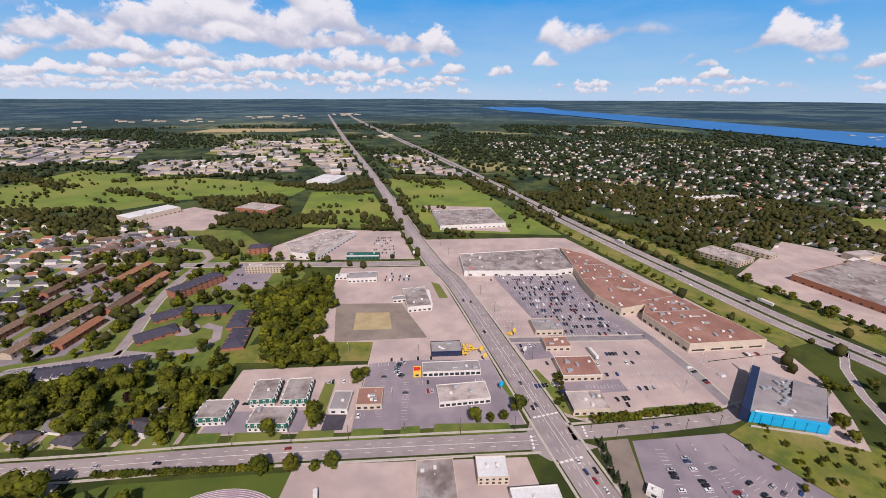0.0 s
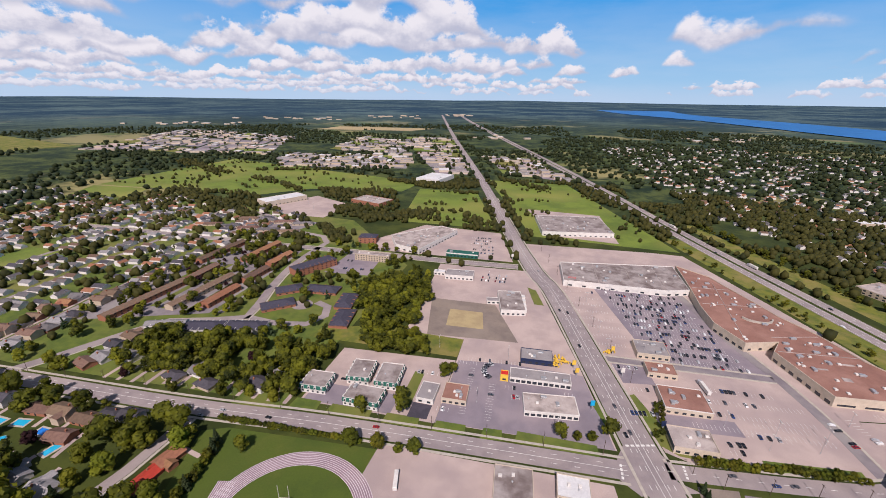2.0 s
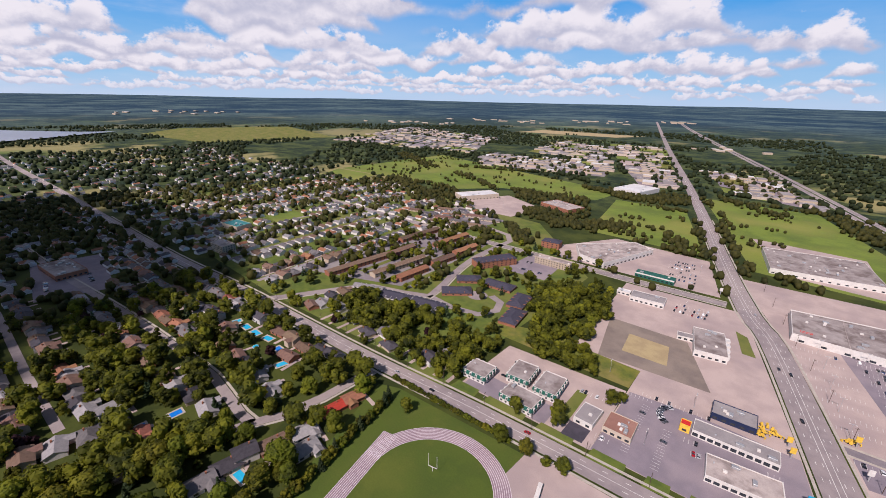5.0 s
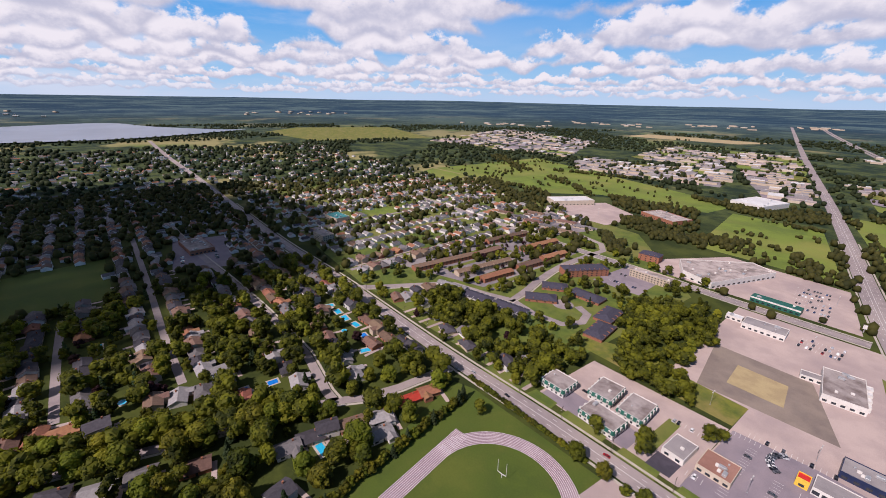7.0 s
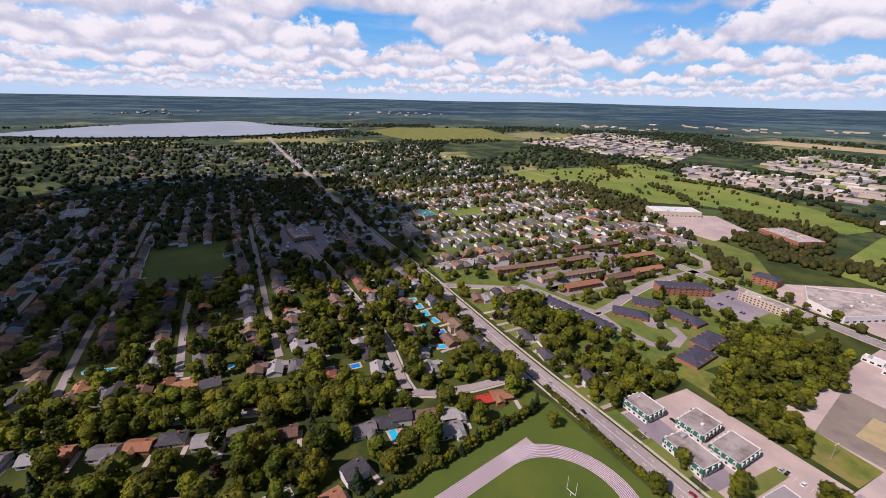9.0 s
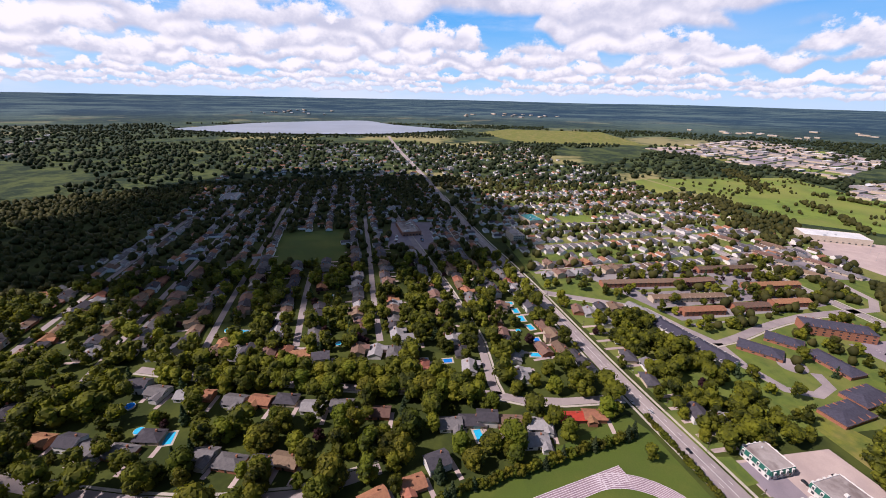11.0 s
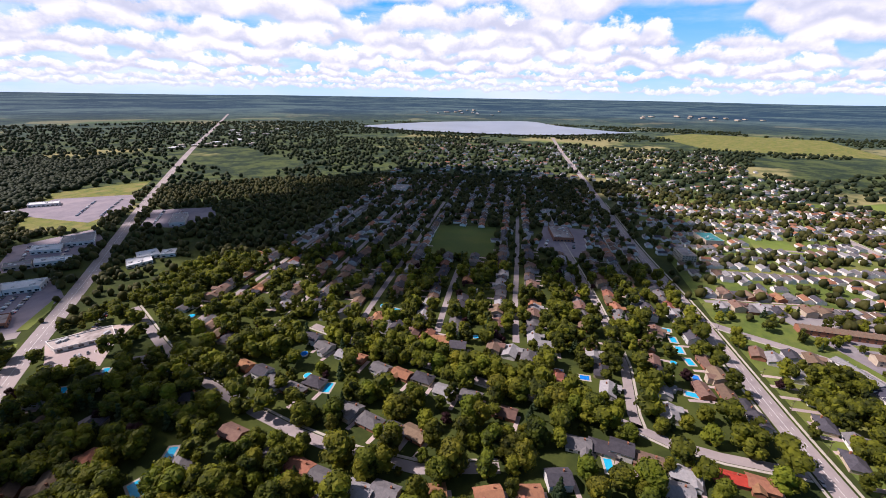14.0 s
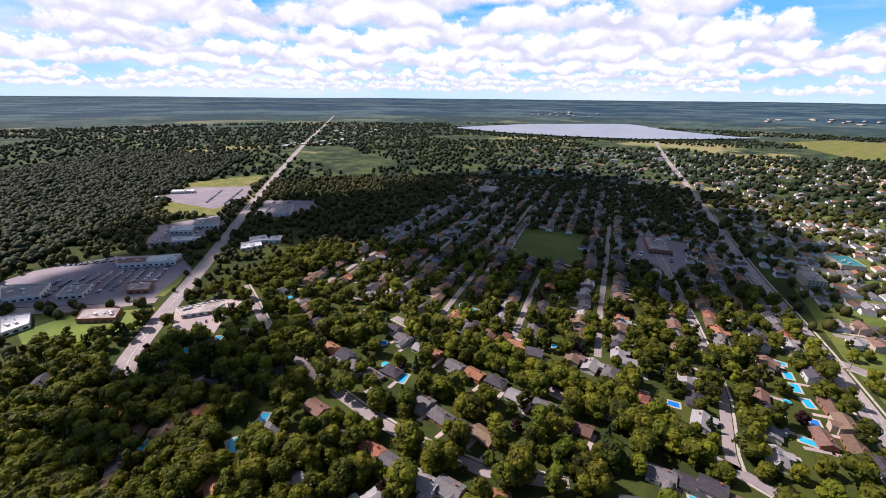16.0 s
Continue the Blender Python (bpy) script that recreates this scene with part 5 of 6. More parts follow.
# rows of townhouses, apartments and bungalows with slate roofs
def row_house(name, label, cx, cy, w, d, rot, h, rise, roof, wall, cat, kind="gable", n=0):
    b = house(name, label, w, d, h, rise, roof, wall, kind, None, False, False, cat)
    b.matrix_basis = pose(cx, cy, 0, 0, 0, rot)
    n = n or int(w / 6)
    for i in range(n):
        u = (i + 0.5) / n * w - w / 2
        for s, t in ((-1, 0), (1, 180)):
            for z in (0.9, 3.6, 6.4)[:max(1, int(h / 2.7))]:
                share("window", pane_mesh(1.9, 1.2), b, pose(u, s * d / 2, z, 0, 0, t))
        if i and n > 3:
            part("party_wall", boxes((i / n * w - w / 2 - 0.15, -d / 2, h - 0.2, i / n * w - w / 2 + 0.15, d / 2, h + 0.4 + rise * 0.2)), wall, b)
    CLEAR.append((cx, cy, d))
    for i in range(int(w / d) + 1):
        u = (i + 0.5) / (int(w / d) + 1) * w - w / 2
        CLEAR.append((cx + u * math.cos(radians(rot)), cy + u * math.sin(radians(rot)), d * 0.7))


for cx, cy, w, rot, roof, wall, tone in ((-402, 300, 92, 87, 0, M_BRICK, "brown"), (-398, 372, 44, 92, 0, M_BRICK, "brown"), (-360, 331, 84, 87, 0, M_BEIGE, "brown"), (-331, 326, 46, 88, 3, M_BRICK, "russet"),
                                         (-333, 384, 40, 88, 0, M_BRICK, "brown"), (-336, 436, 44, 88, 3, M_BRICK, "russet"), (-378, 455, 70, 88, 3, M_BRICK, "russet"), (-430, 440, 80, 88, 0, M_BRICK, "brown")):
    row_house("townhouse_row", tone + "-roofed row of two-storey brick townhouses", cx, cy, w, 11, rot, 5.4, 2.2, M_SHINGLE[roof], wall, "townhouse row")
row_house("apartment_building", "red brick apartment building with slate-blue hip roof", -279, 425, 56, 19, 62, 9.0, 3.2, M_SLATE, M_BRICK, "apartment building", "hip")
row_house("apartment_building", "new red brick apartment house with dark roof", -257, 542, 26, 18, 10, 9.5, 3.5, M_SLATE, M_BRICK, "apartment building", "hip")
for cx, cy, w, rot in ((-272, 362, 26, 40), (-262, 327, 30, 42), (-236, 372, 34, 6), (-197, 354, 30, 100), (-184, 320, 30, 100)):
    row_house("bungalow_block", "slate-roofed brick bungalow block by the cul-de-sac", cx, cy, w * 1.1, 18, rot, 3.2, 3.0, M_SLATE, M_BRICK, "bungalow", "hip", 4)
row_house("townhouse_row", "white-walled two-storey townhouse row", -335, 262, 36, 10, 20, 5.4, 2.0, M_SHINGLE[4], M_WHITE, "townhouse row")
row_house("townhouse_row", "dark slate-roofed townhouse row", -300, 268, 38, 17, 16, 5.0, 2.6, M_SLATE, M_WHITE, "townhouse row", "hip")
row_house("townhouse_row", "dark slate-roofed townhouse row", -262, 279, 38, 17, 14, 5.0, 2.6, M_SLATE, M_WHITE, "townhouse row", "hip")
for k in range(9):
    row_house("bungalow_row", "long grey-brown roofed bungalow row", -400 - 36 * (k % 5), 545 + 46 * (k // 5), 34, 12, 20, 3.0, 2.4, M_SHINGLE[(0, 1)[k % 2]], M_BEIGE, "bungalow row", "hip", 4)


# ---- trees ----
from itertools import combinations

ICO_V = [Vector(v).normalized() for v in ((0, -0.526, 0.851), (0.851, 0, 0.526), (0.851, 0, -0.526), (-0.851, 0, -0.526), (-0.851, 0, 0.526), (-0.526, 0.851, 0),
                                          (0.526, 0.851, 0), (0.526, -0.851, 0), (-0.526, -0.851, 0), (0, -0.526, -0.851), (0, 0.526, -0.851), (0, 0.526, 0.851))]
ICO_F = []
for f in combinations(range(12), 3):
    a, b, c = (ICO_V[i] for i in f)
    if (a - b).length < 1.1 and (b - c).length < 1.1 and (a - c).length < 1.1:
        ICO_F.append(f if (b - a).cross(c - a).dot(a) > 0 else f[::-1])


def crown_mesh(r, h, z0, clumps, leaves, size, mat, seed, cone=False):
    """A crown of uneven clumps with many leaf sprays standing off them."""
    g = random.Random(seed)
    vs, fs = [], []
    balls = []
    for i in range(clumps):
        if cone:
            t = i / clumps
            a, q = i * 2.4, r * (1 - t) * 0.62
            balls.append((Vector((q * math.cos(a), q * math.sin(a), z0 + h * t * 0.95)), max(0.35, r * (1 - t) * 0.62)))
        else:
            a, t = i * 2.4 + g.uniform(-0.4, 0.4), g.uniform(0.05, 0.95)
            q = r * 0.68 * math.sin(math.pi * min(0.97, 0.18 + 0.75 * t)) * g.uniform(0.55, 1.05)
            balls.append((Vector((q * math.cos(a), q * math.sin(a), z0 + h * t)), r * g.uniform(0.36, 0.52)))
    for c, s in balls:
        k = len(vs)
        vs += [c + Vector((v.x * s, v.y * s, v.z * s * 0.85)) * g.uniform(0.72, 1.12) for v in ICO_V]
        fs += [tuple(i + k for i in f) for f in ICO_F]
    for i in range(leaves):
        c, s = balls[i % len(balls)]
        d = Vector((g.gauss(0, 1), g.gauss(0, 1), g.gauss(0.25, 0.8))).normalized()
        p = c + Vector((d.x, d.y, d.z * 0.85)) * s * g.uniform(0.9, 1.18)
        u = d.cross(Vector((g.gauss(0, 1), g.gauss(0, 1), g.gauss(0, 1)))).normalized()
        v = (d * g.uniform(-0.3, 0.9) + d.cross(u)).normalized()
        w = size * g.uniform(0.6, 1.3)
        k = len(vs)
        vs += [p - u * w, p - v * w * 0.6, p + u * w * 0.9, p + v * w * 0.8]
        fs.append((k, k + 1, k + 2, k + 3))
    return mesh_of("crown", vs, fs, mat)


def tree_kind(name, label, r, h, z0, clumps, leaves, size, mat, seed, cone=False):
    bm = bmesh.new()
    tube(bm, 0, 0, -0.1, z0 + h * 0.45, r * 0.07 + 0.08, r * 0.03 + 0.03, 7)
    if not cone:
        g = random.Random(seed)
        for i in range(4):
            a = i * 1.6 + g.random()
            p, q = Vector((0, 0, z0 * 0.85)), Vector((math.cos(a) * r * 0.5, math.sin(a) * r * 0.5, z0 + h * 0.4))
            side = Vector((-math.sin(a), math.cos(a), 0)) * 0.12
            up_ = Vector((0, 0, 0.14))
            ring0 = [bm.verts.new(p + s) for s in (side, up_, -side, -up_)]
            tip = bm.verts.new(q)
            for j in range(4):
                bm.faces.new((ring0[j], ring0[(j + 1) % 4], tip))
    tr = part(name, bm, M_BARK)
    tagged(tr, label, "tree")
    cr = new("crown", crown_mesh(r, h, z0, clumps, leaves, size, mat, seed, cone))
    cr.parent = tr
    return tr, crown_mesh(r, h, z0, max(6, int(clumps * 0.6)), int(leaves * 0.22), size * 1.5, mat, seed + 50, cone)


TREES = [
    tree_kind("broadleaf_tree", "full green broadleaf tree in a garden", 5.2, 9.5, 2.4, 26, 900, 0.58, M_LEAF, 1),
    tree_kind("broadleaf_tree", "tall green broadleaf tree", 4.4, 11.0, 2.6, 24, 860, 0.58, M_LEAF, 2),
    tree_kind("broadleaf_tree", "wide dark green broadleaf tree", 6.2, 9.0, 2.2, 30, 1000, 0.62, M_LEAF, 3),
    tree_kind("small_tree", "small round green tree", 3.2, 5.2, 1.5, 14, 380, 0.5, M_LEAF, 4),
    tree_kind("broadleaf_tree", "light yellow-green broadleaf tree", 5.0, 8.6, 2.2, 22, 600, 0.62, M_LEAFPALE, 5),
    tree_kind("spruce_tree", "dark pointed spruce tree", 2.9, 11.5, 0.9, 24, 520, 0.5, M_NEEDLE, 6, True),
    tree_kind("purple_maple", "dark purple-leaved maple tree", 3.6, 6.2, 1.6, 16, 420, 0.5, M_LEAFRED, 7),
    tree_kind("shrub", "low rounded green shrub", 1.6, 2.0, 0.2, 8, 160, 0.35, M_LEAF, 8),
]


PLANTED = []


def plant(k, x, y, s=1.0, clear=True):
    """Notes a tree; the trees are set once all are known."""
    s *= 1.12
    PLANTED.append((k, x, y, rng.uniform(0, 360), s * rng.uniform(0.9, 1.1), s))
    if clear:
        CLEAR.append((x, y, 2.2 * s))


def pick_tree():
    return rng.choices(range(8), (30, 22, 24, 14, 12, 9, 4, 0))[0]


# street and car-park trees, by place
for x, y in ((-106, 181), (-88, 182), (-75, 183), (-65, 184), (22, 221), (33, 223), (42, 225)):
    plant(rng.choice((0, 3)), x, y, 0.85)
for x, y, s in ((54, 231, 1.0), (-88, 226, 0.9), (-84, 217, 0.9), (-112, 208, 0.95), (-66, 262, 0.9), (-60, 268, 0.7)):
    plant(0, x, y, s)
for i in range(15):
    plant(3, 104 + 2.7 * i + rng.uniform(-1, 1), 221.5 + 0.33 * i + rng.uniform(-1, 2), rng.uniform(0.6, 0.85), False)
for i in range(22):
    plant(3, 146 + 2.3 * i + rng.uniform(-1, 1), 229 + 0.2 * i + rng.uniform(-1.5, 2.5), rng.uniform(0.5, 0.8), False)
for i in range(18):
    plant(5 if i % 3 else 7, 100 + rng.uniform(-2, 2) + i * 0.1, 205 - i * 3.6, rng.uniform(0.5, 0.7), False)
for i in range(13):
    plant(rng.choice((7, 3, 3)), 86 + i * 0.6 - (i % 2) * 4, 236 + i * 3.0, 0.6)
for i in range(110):
    x, y = rng.uniform(190, 310), rng.uniform(110, 222)
    if not near_road(x, y, 2) and not taken(x, y, 0.5) and x + y > 372:
        plant(7, x, y, rng.uniform(0.6, 1.4), False)
# the wood behind the car parks
WOOD = [(-182, 440), (-130, 446), (-112, 392), (-112, 330), (-78, 276), (-140, 280), (-168, 330), (-196, 385)]
n = 0
while n < 150:
    x, y = rng.uniform(-200, -75), rng.uniform(272, 448)
    if inside(x, y, WOOD) and not taken(x, y, 0.4):
        plant(rng.choice((0, 1, 2, 0, 2, 3, 4)), x, y, rng.uniform(0.75, 1.05))
        n += 1
# big trees behind the apartment blocks and along the gardens
n = 0
while n < 80:
    x, y = rng.uniform(-330, -164), rng.uniform(207, 262)
    if not taken(x, y, 1.2) and not near_road(x, y, 4):
        plant(rng.choice((0, 1, 2, 2, 0, 3)), x, y, rng.uniform(0.9, 1.3))
        n += 1
n = tries = 0
while n < 210 and tries < 6000:
    tries += 1
    x, y = rng.uniform(-470, -165), rng.uniform(184, 520)
    if not taken(x, y, 2.5) and not near_road(x, y, 2.5) and not in_lot(x, y) and not inside(x, y, WOOD) and not (-275 < x < -205 and 300 < y < 350):
        plant(pick_tree(), x, y, rng.uniform(0.55, 1.0))
        n += 1
# hedge along the home straight and along the cross street
for i in range(42):
    t = i / 41
    plant(rng.choice((3, 3, 5, 3)), -186 + 28 * t + rng.uniform(-1.5, 1.5), 158 - 130 * t + rng.uniform(-1, 1), rng.uniform(0.7, 1.0), False)
for i in range(34):
    plant(7, -200 + 3.0 * i, 177.5 + 0.18 * i * 1.0, rng.uniform(1.0, 1.5), False)
plant(0, -168, 158, 0.8)
# verge of the highway
for i in range(46):
    t = rng.random()
    plant(rng.choice((3, 7, 3)), 305 - 128 * t + rng.uniform(-6, 6), 322 + 380 * t, rng.uniform(0.5, 0.9))
for i in range(70):
    t = rng.random()
    plant(rng.choice((3, 0, 3, 7)), 402 - 150 * t + rng.uniform(-4, 10), 330 + 440 * t, rng.uniform(0.6, 1.0))
for i in range(60):
    x, y = rng.uniform(262, 325), rng.uniform(130, 262)
    if not near_road(x, y, 3) and not taken(x, y, 1):
        plant(rng.choice((3, 7, 3, 0)), x, y, rng.uniform(0.5, 0.9))

# belts of wood beside the wide western road
for belt, count in (([(-30, -190), (-62, -215), (-105, -262), (-182, -345), (-150, -285), (-105, -195), (-60, -170)], 110), ([(-20, -200), (-60, -245), (-135, -345), (-118, -395), (-60, -420), (-20, -330)], 150),
                    ([(-110, -410), (-160, -395), (-120, -440)], 14)):
    n = tries = 0
    while n < count and tries < 4000:
        tries += 1
        x, y = rng.uniform(-190, -20), rng.uniform(-440, -165)
        if inside(x, y, belt) and not taken(x, y, 0.2) and not near_road(x, y, -5.0 if y > -340 else 1.5):
            plant(rng.choice((0, 1, 2, 0, 5)), x, y, rng.uniform(0.75, 1.1))
            n += 1
# big trees of the gardens near by, by place
for x, y in ((-271, -131), (-263, -101), (-276, -81), (-196, -141), (-194, -115), (-162, -78), (-165, -97), (-174, -69), (-189, -46), (-196, -28), (-175, -31), (-191, -10), (-189, 0), (-187, 9), (-174, -11), (-207, 16), (-223, -91), (-218, -64), (-208, -71), (-212, -20)):
    plant(rng.choice((0, 1, 2)), x, y, rng.uniform(1.15, 1.45))
for x, y in ((-267, 7), (-257, 43), (-241, 53), (-229, 57), (-225, 32), (-300, 94), (-277, 97), (-251, 91), (-252, 140), (-235, 140), (-229, 162), (-217, 162), (-185, 63), (-188, 78), (-200, 110), (-364, 158), (-333, 39), (-243, -210), (-247, -193), (-193, -187), (-188, -161)):
    plant(rng.choice((0, 2, 0)), x, y, rng.uniform(1.15, 1.45))
for x, y in ((-254, 127), (-233, 124), (-188, 45), (-208, 30), (-157, -79), (-202, -1), (-206, 150)):
    plant(4, x, y, rng.uniform(0.9, 1.15))
for x, y in ((-209, -42), (-298, 128), (-218, 100), (-305, 195)):
    plant(6, x, y, rng.uniform(0.9, 1.15))
for x, y in ((-238, 16), (-226, 12), (-264, 71)):
    plant(5, x, y, rng.uniform(0.9, 1.15))
# tall street trees along the crescent
for i in range(26):
    y = -165 + 8.6 * i
    x = -276 + (y + 100) * 0.21 if y < -60 else (-262 + (y + 60) * 0.13 if y < 24 else -249 + (y - 24) * 0.25)
    for side in (-8.0, 8.5):
        if rng.random() < 0.8:
            x1, y1 = x + side + rng.uniform(-1, 1), y + rng.uniform(-3, 3)
            if not taken(x1, y1, -2.5):
                plant(rng.choice((0, 2, 2, 4)), x1, y1, rng.uniform(1.0, 1.35))
# garden trees of the suburb near by
n = tries = 0
while n < 1080 and tries < 40000:
    tries += 1
    x, y = rng.uniform(-500, -40), rng.uniform(-400, 165)
    if math.hypot(x, y) > 560 or inside(x, y, [(-166, 150), (-205, 165), (-60, 185), (-20, 60), (-20, -40), (-120, -20), (-160, 40)]):
        continue
    if taken(x, y, 1.0) or near_road(x, y, 1.0) or in_lot(x, y) or (math.hypot(x, y) < 300 and x < -150 and -215 < y and rng.random() < 0.6) or (x > -420 and y > 98 and rng.random() < 0.5):
        continue
    plant(pick_tree(), x, y, rng.uniform(0.7, 1.3))
    n += 1

n = tries = 0
while n < 115 and tries < 8000:
    tries += 1
    x, y = rng.uniform(-215, -40), rng.uniform(-345, -110)
    if not taken(x, y, 0.6) and not near_road(x, y, 0.6) and not in_lot(x, y):
        plant(rng.choice((0, 1, 2, 2, 0, 5)), x, y, rng.uniform(0.9, 1.3))
        n += 1


def set_trees():
    """The trees nearest the eye stand as things of their own, the rest are joined by kind."""
    PLANTED.sort(key=lambda p: math.hypot(p[1], p[2]))
    quota = [85, 65, 80, 120, 60, 80, 40, 50]
    rest = [[] for _ in TREES]
    count = [0] * len(TREES)
    for k, x, y, rot, sw, sh in PLANTED:
        if count[k] < quota[k]:
            m = pose(x, y, 0, 0, 0, rot) @ Matrix.Diagonal((sw, sw, sh, 1))
            ob = TREES[k][0] if not count[k] else copy_thing(TREES[k][0], m)
            ob.matrix_basis = m
            count[k] += 1
        else:
            rest[k].append((x, y, rot, sw, sh))
    for k, spots in enumerate(rest):
        if not spots:
            continue
        me = TREES[k][1]
        co = np.empty(len(me.vertices) * 3)
        me.vertices.foreach_get("co", co)
        co = co.reshape(-1, 3)
        polys = [tuple(p.vertices) for p in me.polygons]
        vs, fs = [], []
        for i, (x, y, rot, sw, sh) in enumerate(spots):
            c, s_ = math.cos(radians(rot)), math.sin(radians(rot))
            vs.append(np.stack([x + sw * (co[:, 0] * c - co[:, 1] * s_), y + sw * (co[:, 0] * s_ + co[:, 1] * c), sh * co[:, 2]], 1))
            fs += [tuple(j + i * len(co) for j in f) for f in polys]
        tagged(new("tree_crowns", mesh_of("tree_crowns", np.concatenate(vs).tolist(), fs, me.materials[0])), "leafy green crowns of many garden trees", "trees", "", "stuff")


set_trees()


# ---- farther trees and houses, too many to count ----
def far_blobs(name, label, cat, spots, mat, tall, layers=1):
    """Many small uneven crowns in one mesh: spots of x, y, radius."""
    g = np.random.RandomState(len(spots))
    base = np.array([tuple(v) for v in ICO_V])
    faces = np.array(ICO_F)
    allv, allf, k = [], [], 0
    for x, y, r in spots:
        for j in range(layers):
            q = r * (1.0 if j == 0 else 0.65)
            off = (0, 0) if j == 0 else g.uniform(-0.6, 0.6, 2) * r
            v = base * (q, q, q * tall) * g.uniform(0.7, 1.2, (12, 1))
            p = land(x + off[0], y + off[1])
            v += (p.x, p.y, p.z + q * tall * (0.8 if j == 0 else g.uniform(0.9, 1.5)))
            allv.append(v)
            allf.append(faces + k)
            k += 12
    allv, allf = np.concatenate(allv), np.concatenate(allf)
    me = bpy.data.meshes.new(name)
    me.vertices.add(len(allv))
    me.vertices.foreach_set("co", allv.ravel())
    me.loops.add(allf.size)
    me.loops.foreach_set("vertex_index", allf.ravel())
    me.polygons.add(len(allf))
    me.polygons.foreach_set("loop_start", np.arange(0, allf.size, 3))
    me.polygons.foreach_set("loop_total", np.full(len(allf), 3))
    me.materials.append(mat)
    me.update(calc_edges=True)
    me.validate()
    return tagged(new(name, me), label, cat, "", "stuff")


class Grid:
    """A coarse map of what is free ground, so that far scattering stays quick."""

    def __init__(self, cell=12.0):
        self.c, self.memo = cell, {}

    def free(self, x, y):
        key = (int(x // self.c), int(y // self.c))
        if key not in self.memo:
            cx, cy = (key[0] + 0.5) * self.c, (key[1] + 0.5) * self.c
            self.memo[key] = not (near_road(cx, cy, 1.5) or in_lot(cx, cy) or taken(cx, cy, 0.5))
        return self.memo[key]


grid = Grid(9.0)
SUBURB = ([(-1400, -420), (-200, -330), (-200, 165), (-1400, 110)], [(-1500, 120), (-420, 180), (-420, 640), (-800, 700), (-1500, 640)],
          [(430, 560), (1500, 300), (1800, 1900), (1500, 2600), (200, 2000), (280, 900)], [(-1900, -500), (-1300, -420), (-1300, 600), (-1900, 700)])


def is_suburb(x, y):
    return any(inside(x, y, p) for p in SUBURB)


FOREST = [(-150, -640), (-430, -780), (-1000, -1200), (-900, -1700), (-150, -1400)]
mid, far = [], []
tries = 0
while len(mid) < 10500 and tries < 90000:
    tries += 1
    d, a = 380 + 720 * math.sqrt(rng.random()), radians(rng.uniform(35, 262))
    x, y = d * math.cos(a), d * math.sin(a)
    if grid.free(x, y) and not (x > -500 and -400 < y < 165 and d < 540):
        open_land = noise.noise((x * 0.006, y * 0.006, 2.0))
        if (is_suburb(x, y) and rng.random() < (0.9 if y < 150 or x > 0 else 0.45)) or (open_land > (-0.05 if y > -200 else -0.4) and not is_suburb(x, y)) or inside(x, y, FOREST):
            mid.append((x, y, rng.uniform(2.6, 5.6)))
tries = 0
while len(far) < 16000 and tries < 90000:
    tries += 1
    d, a = 1050 + 2300 * rng.random() ** 0.8, radians(rng.uniform(35, 262))
    x, y = d * math.cos(a), d * math.sin(a)
    open_land = noise.noise((x * 0.0022, y * 0.0022, 4.0))
    if (is_suburb(x, y) or open_land > (-0.12 if y > -200 else -0.3) or inside(x, y, FOREST)) and grid.free(x, y):
        far.append((x, y, rng.uniform(4.0, 8.5)))
for area, count in (([(-1050, 740), (-620, 760), (-545, 850), (-330, 890), (-320, 1010), (-560, 1070), (-1050, 1200)], 170), ([(-250, 660), (-80, 660), (-160, 925), (-300, 930)], 90), ([(-20, 640), (190, 625), (40, 1090), (-160, 1090)], 70)):
    n = tries = 0
    while n < count and tries < 6000:
        tries += 1
        x, y = rng.uniform(-1050, 190), rng.uniform(620, 1200)
        if inside(x, y, area) and noise.noise((x * 0.012, y * 0.03, 8.0)) > 0.12 and not near_road(x, y, 4) and not taken(x, y, 3):
            mid.append((x, y, rng.uniform(2.0, 4.2)))
            n += 1
# belts of trees between the northern fields
for line, wide, count in ((([(-829, 1029), (-713, 1070), (-591, 1122)], 8, 60),
                           ([(-1190, 1106), (-1044, 1046), (-886, 948)], 26, 150),
                           ([(-763, 932), (-642, 878), (-545, 819)], 9, 60),
                           ([(-408, 1005), (-304, 980), (-185, 996)], 14, 130),
                           ([(-316, 661), (-274, 674), (-214, 721)], 24, 200),
                           ([(-396, 707), (-343, 701)], 12, 50),
                           ([(-830, 748), (-732, 712), (-598, 647), (-521, 618)], 22, 190),
                           ([(-373, 593), (-320, 557), (-296, 524)], 16, 90),
                           ([(-138, 722), (-114, 671)], 12, 22),
                           ([(-154, 1069), (-94, 906), (-69, 784)], 5, 20),
                           ([(-129, 1109), (-6, 1001)], 16, 60))):
    n = tries = 0
    while n < count and tries < count * 8:
        tries += 1
        k = rng.randrange(len(line) - 1)
        f = rng.random()
        x, y = (line[k][i] + (line[k + 1][i] - line[k][i]) * f + rng.gauss(0, wide * 0.55) for i in (0, 1))
        if not near_road(x, y, 3) and not taken(x, y, 1):
            mid.append((x, y, rng.uniform(2.8, 5.4)))
            n += 1
for zone in INDUSTRY:
    for k in range(55):
        x, y = blend(zone, rng.random(), rng.random())
        if not taken(x, y, -8) and not near_road(x, y, 3):
            mid.append((x, y, rng.uniform(3.0, 6.0)))
n = tries = 0
while n < 5200 and tries < 40000:
    tries += 1
    x, y = rng.uniform(-1000, -130), rng.uniform(-1650, -500)
    if inside(x, y, FOREST) and grid.free(x, y):
        far.append((x, y, rng.uniform(4.5, 8.0)))
        n += 1
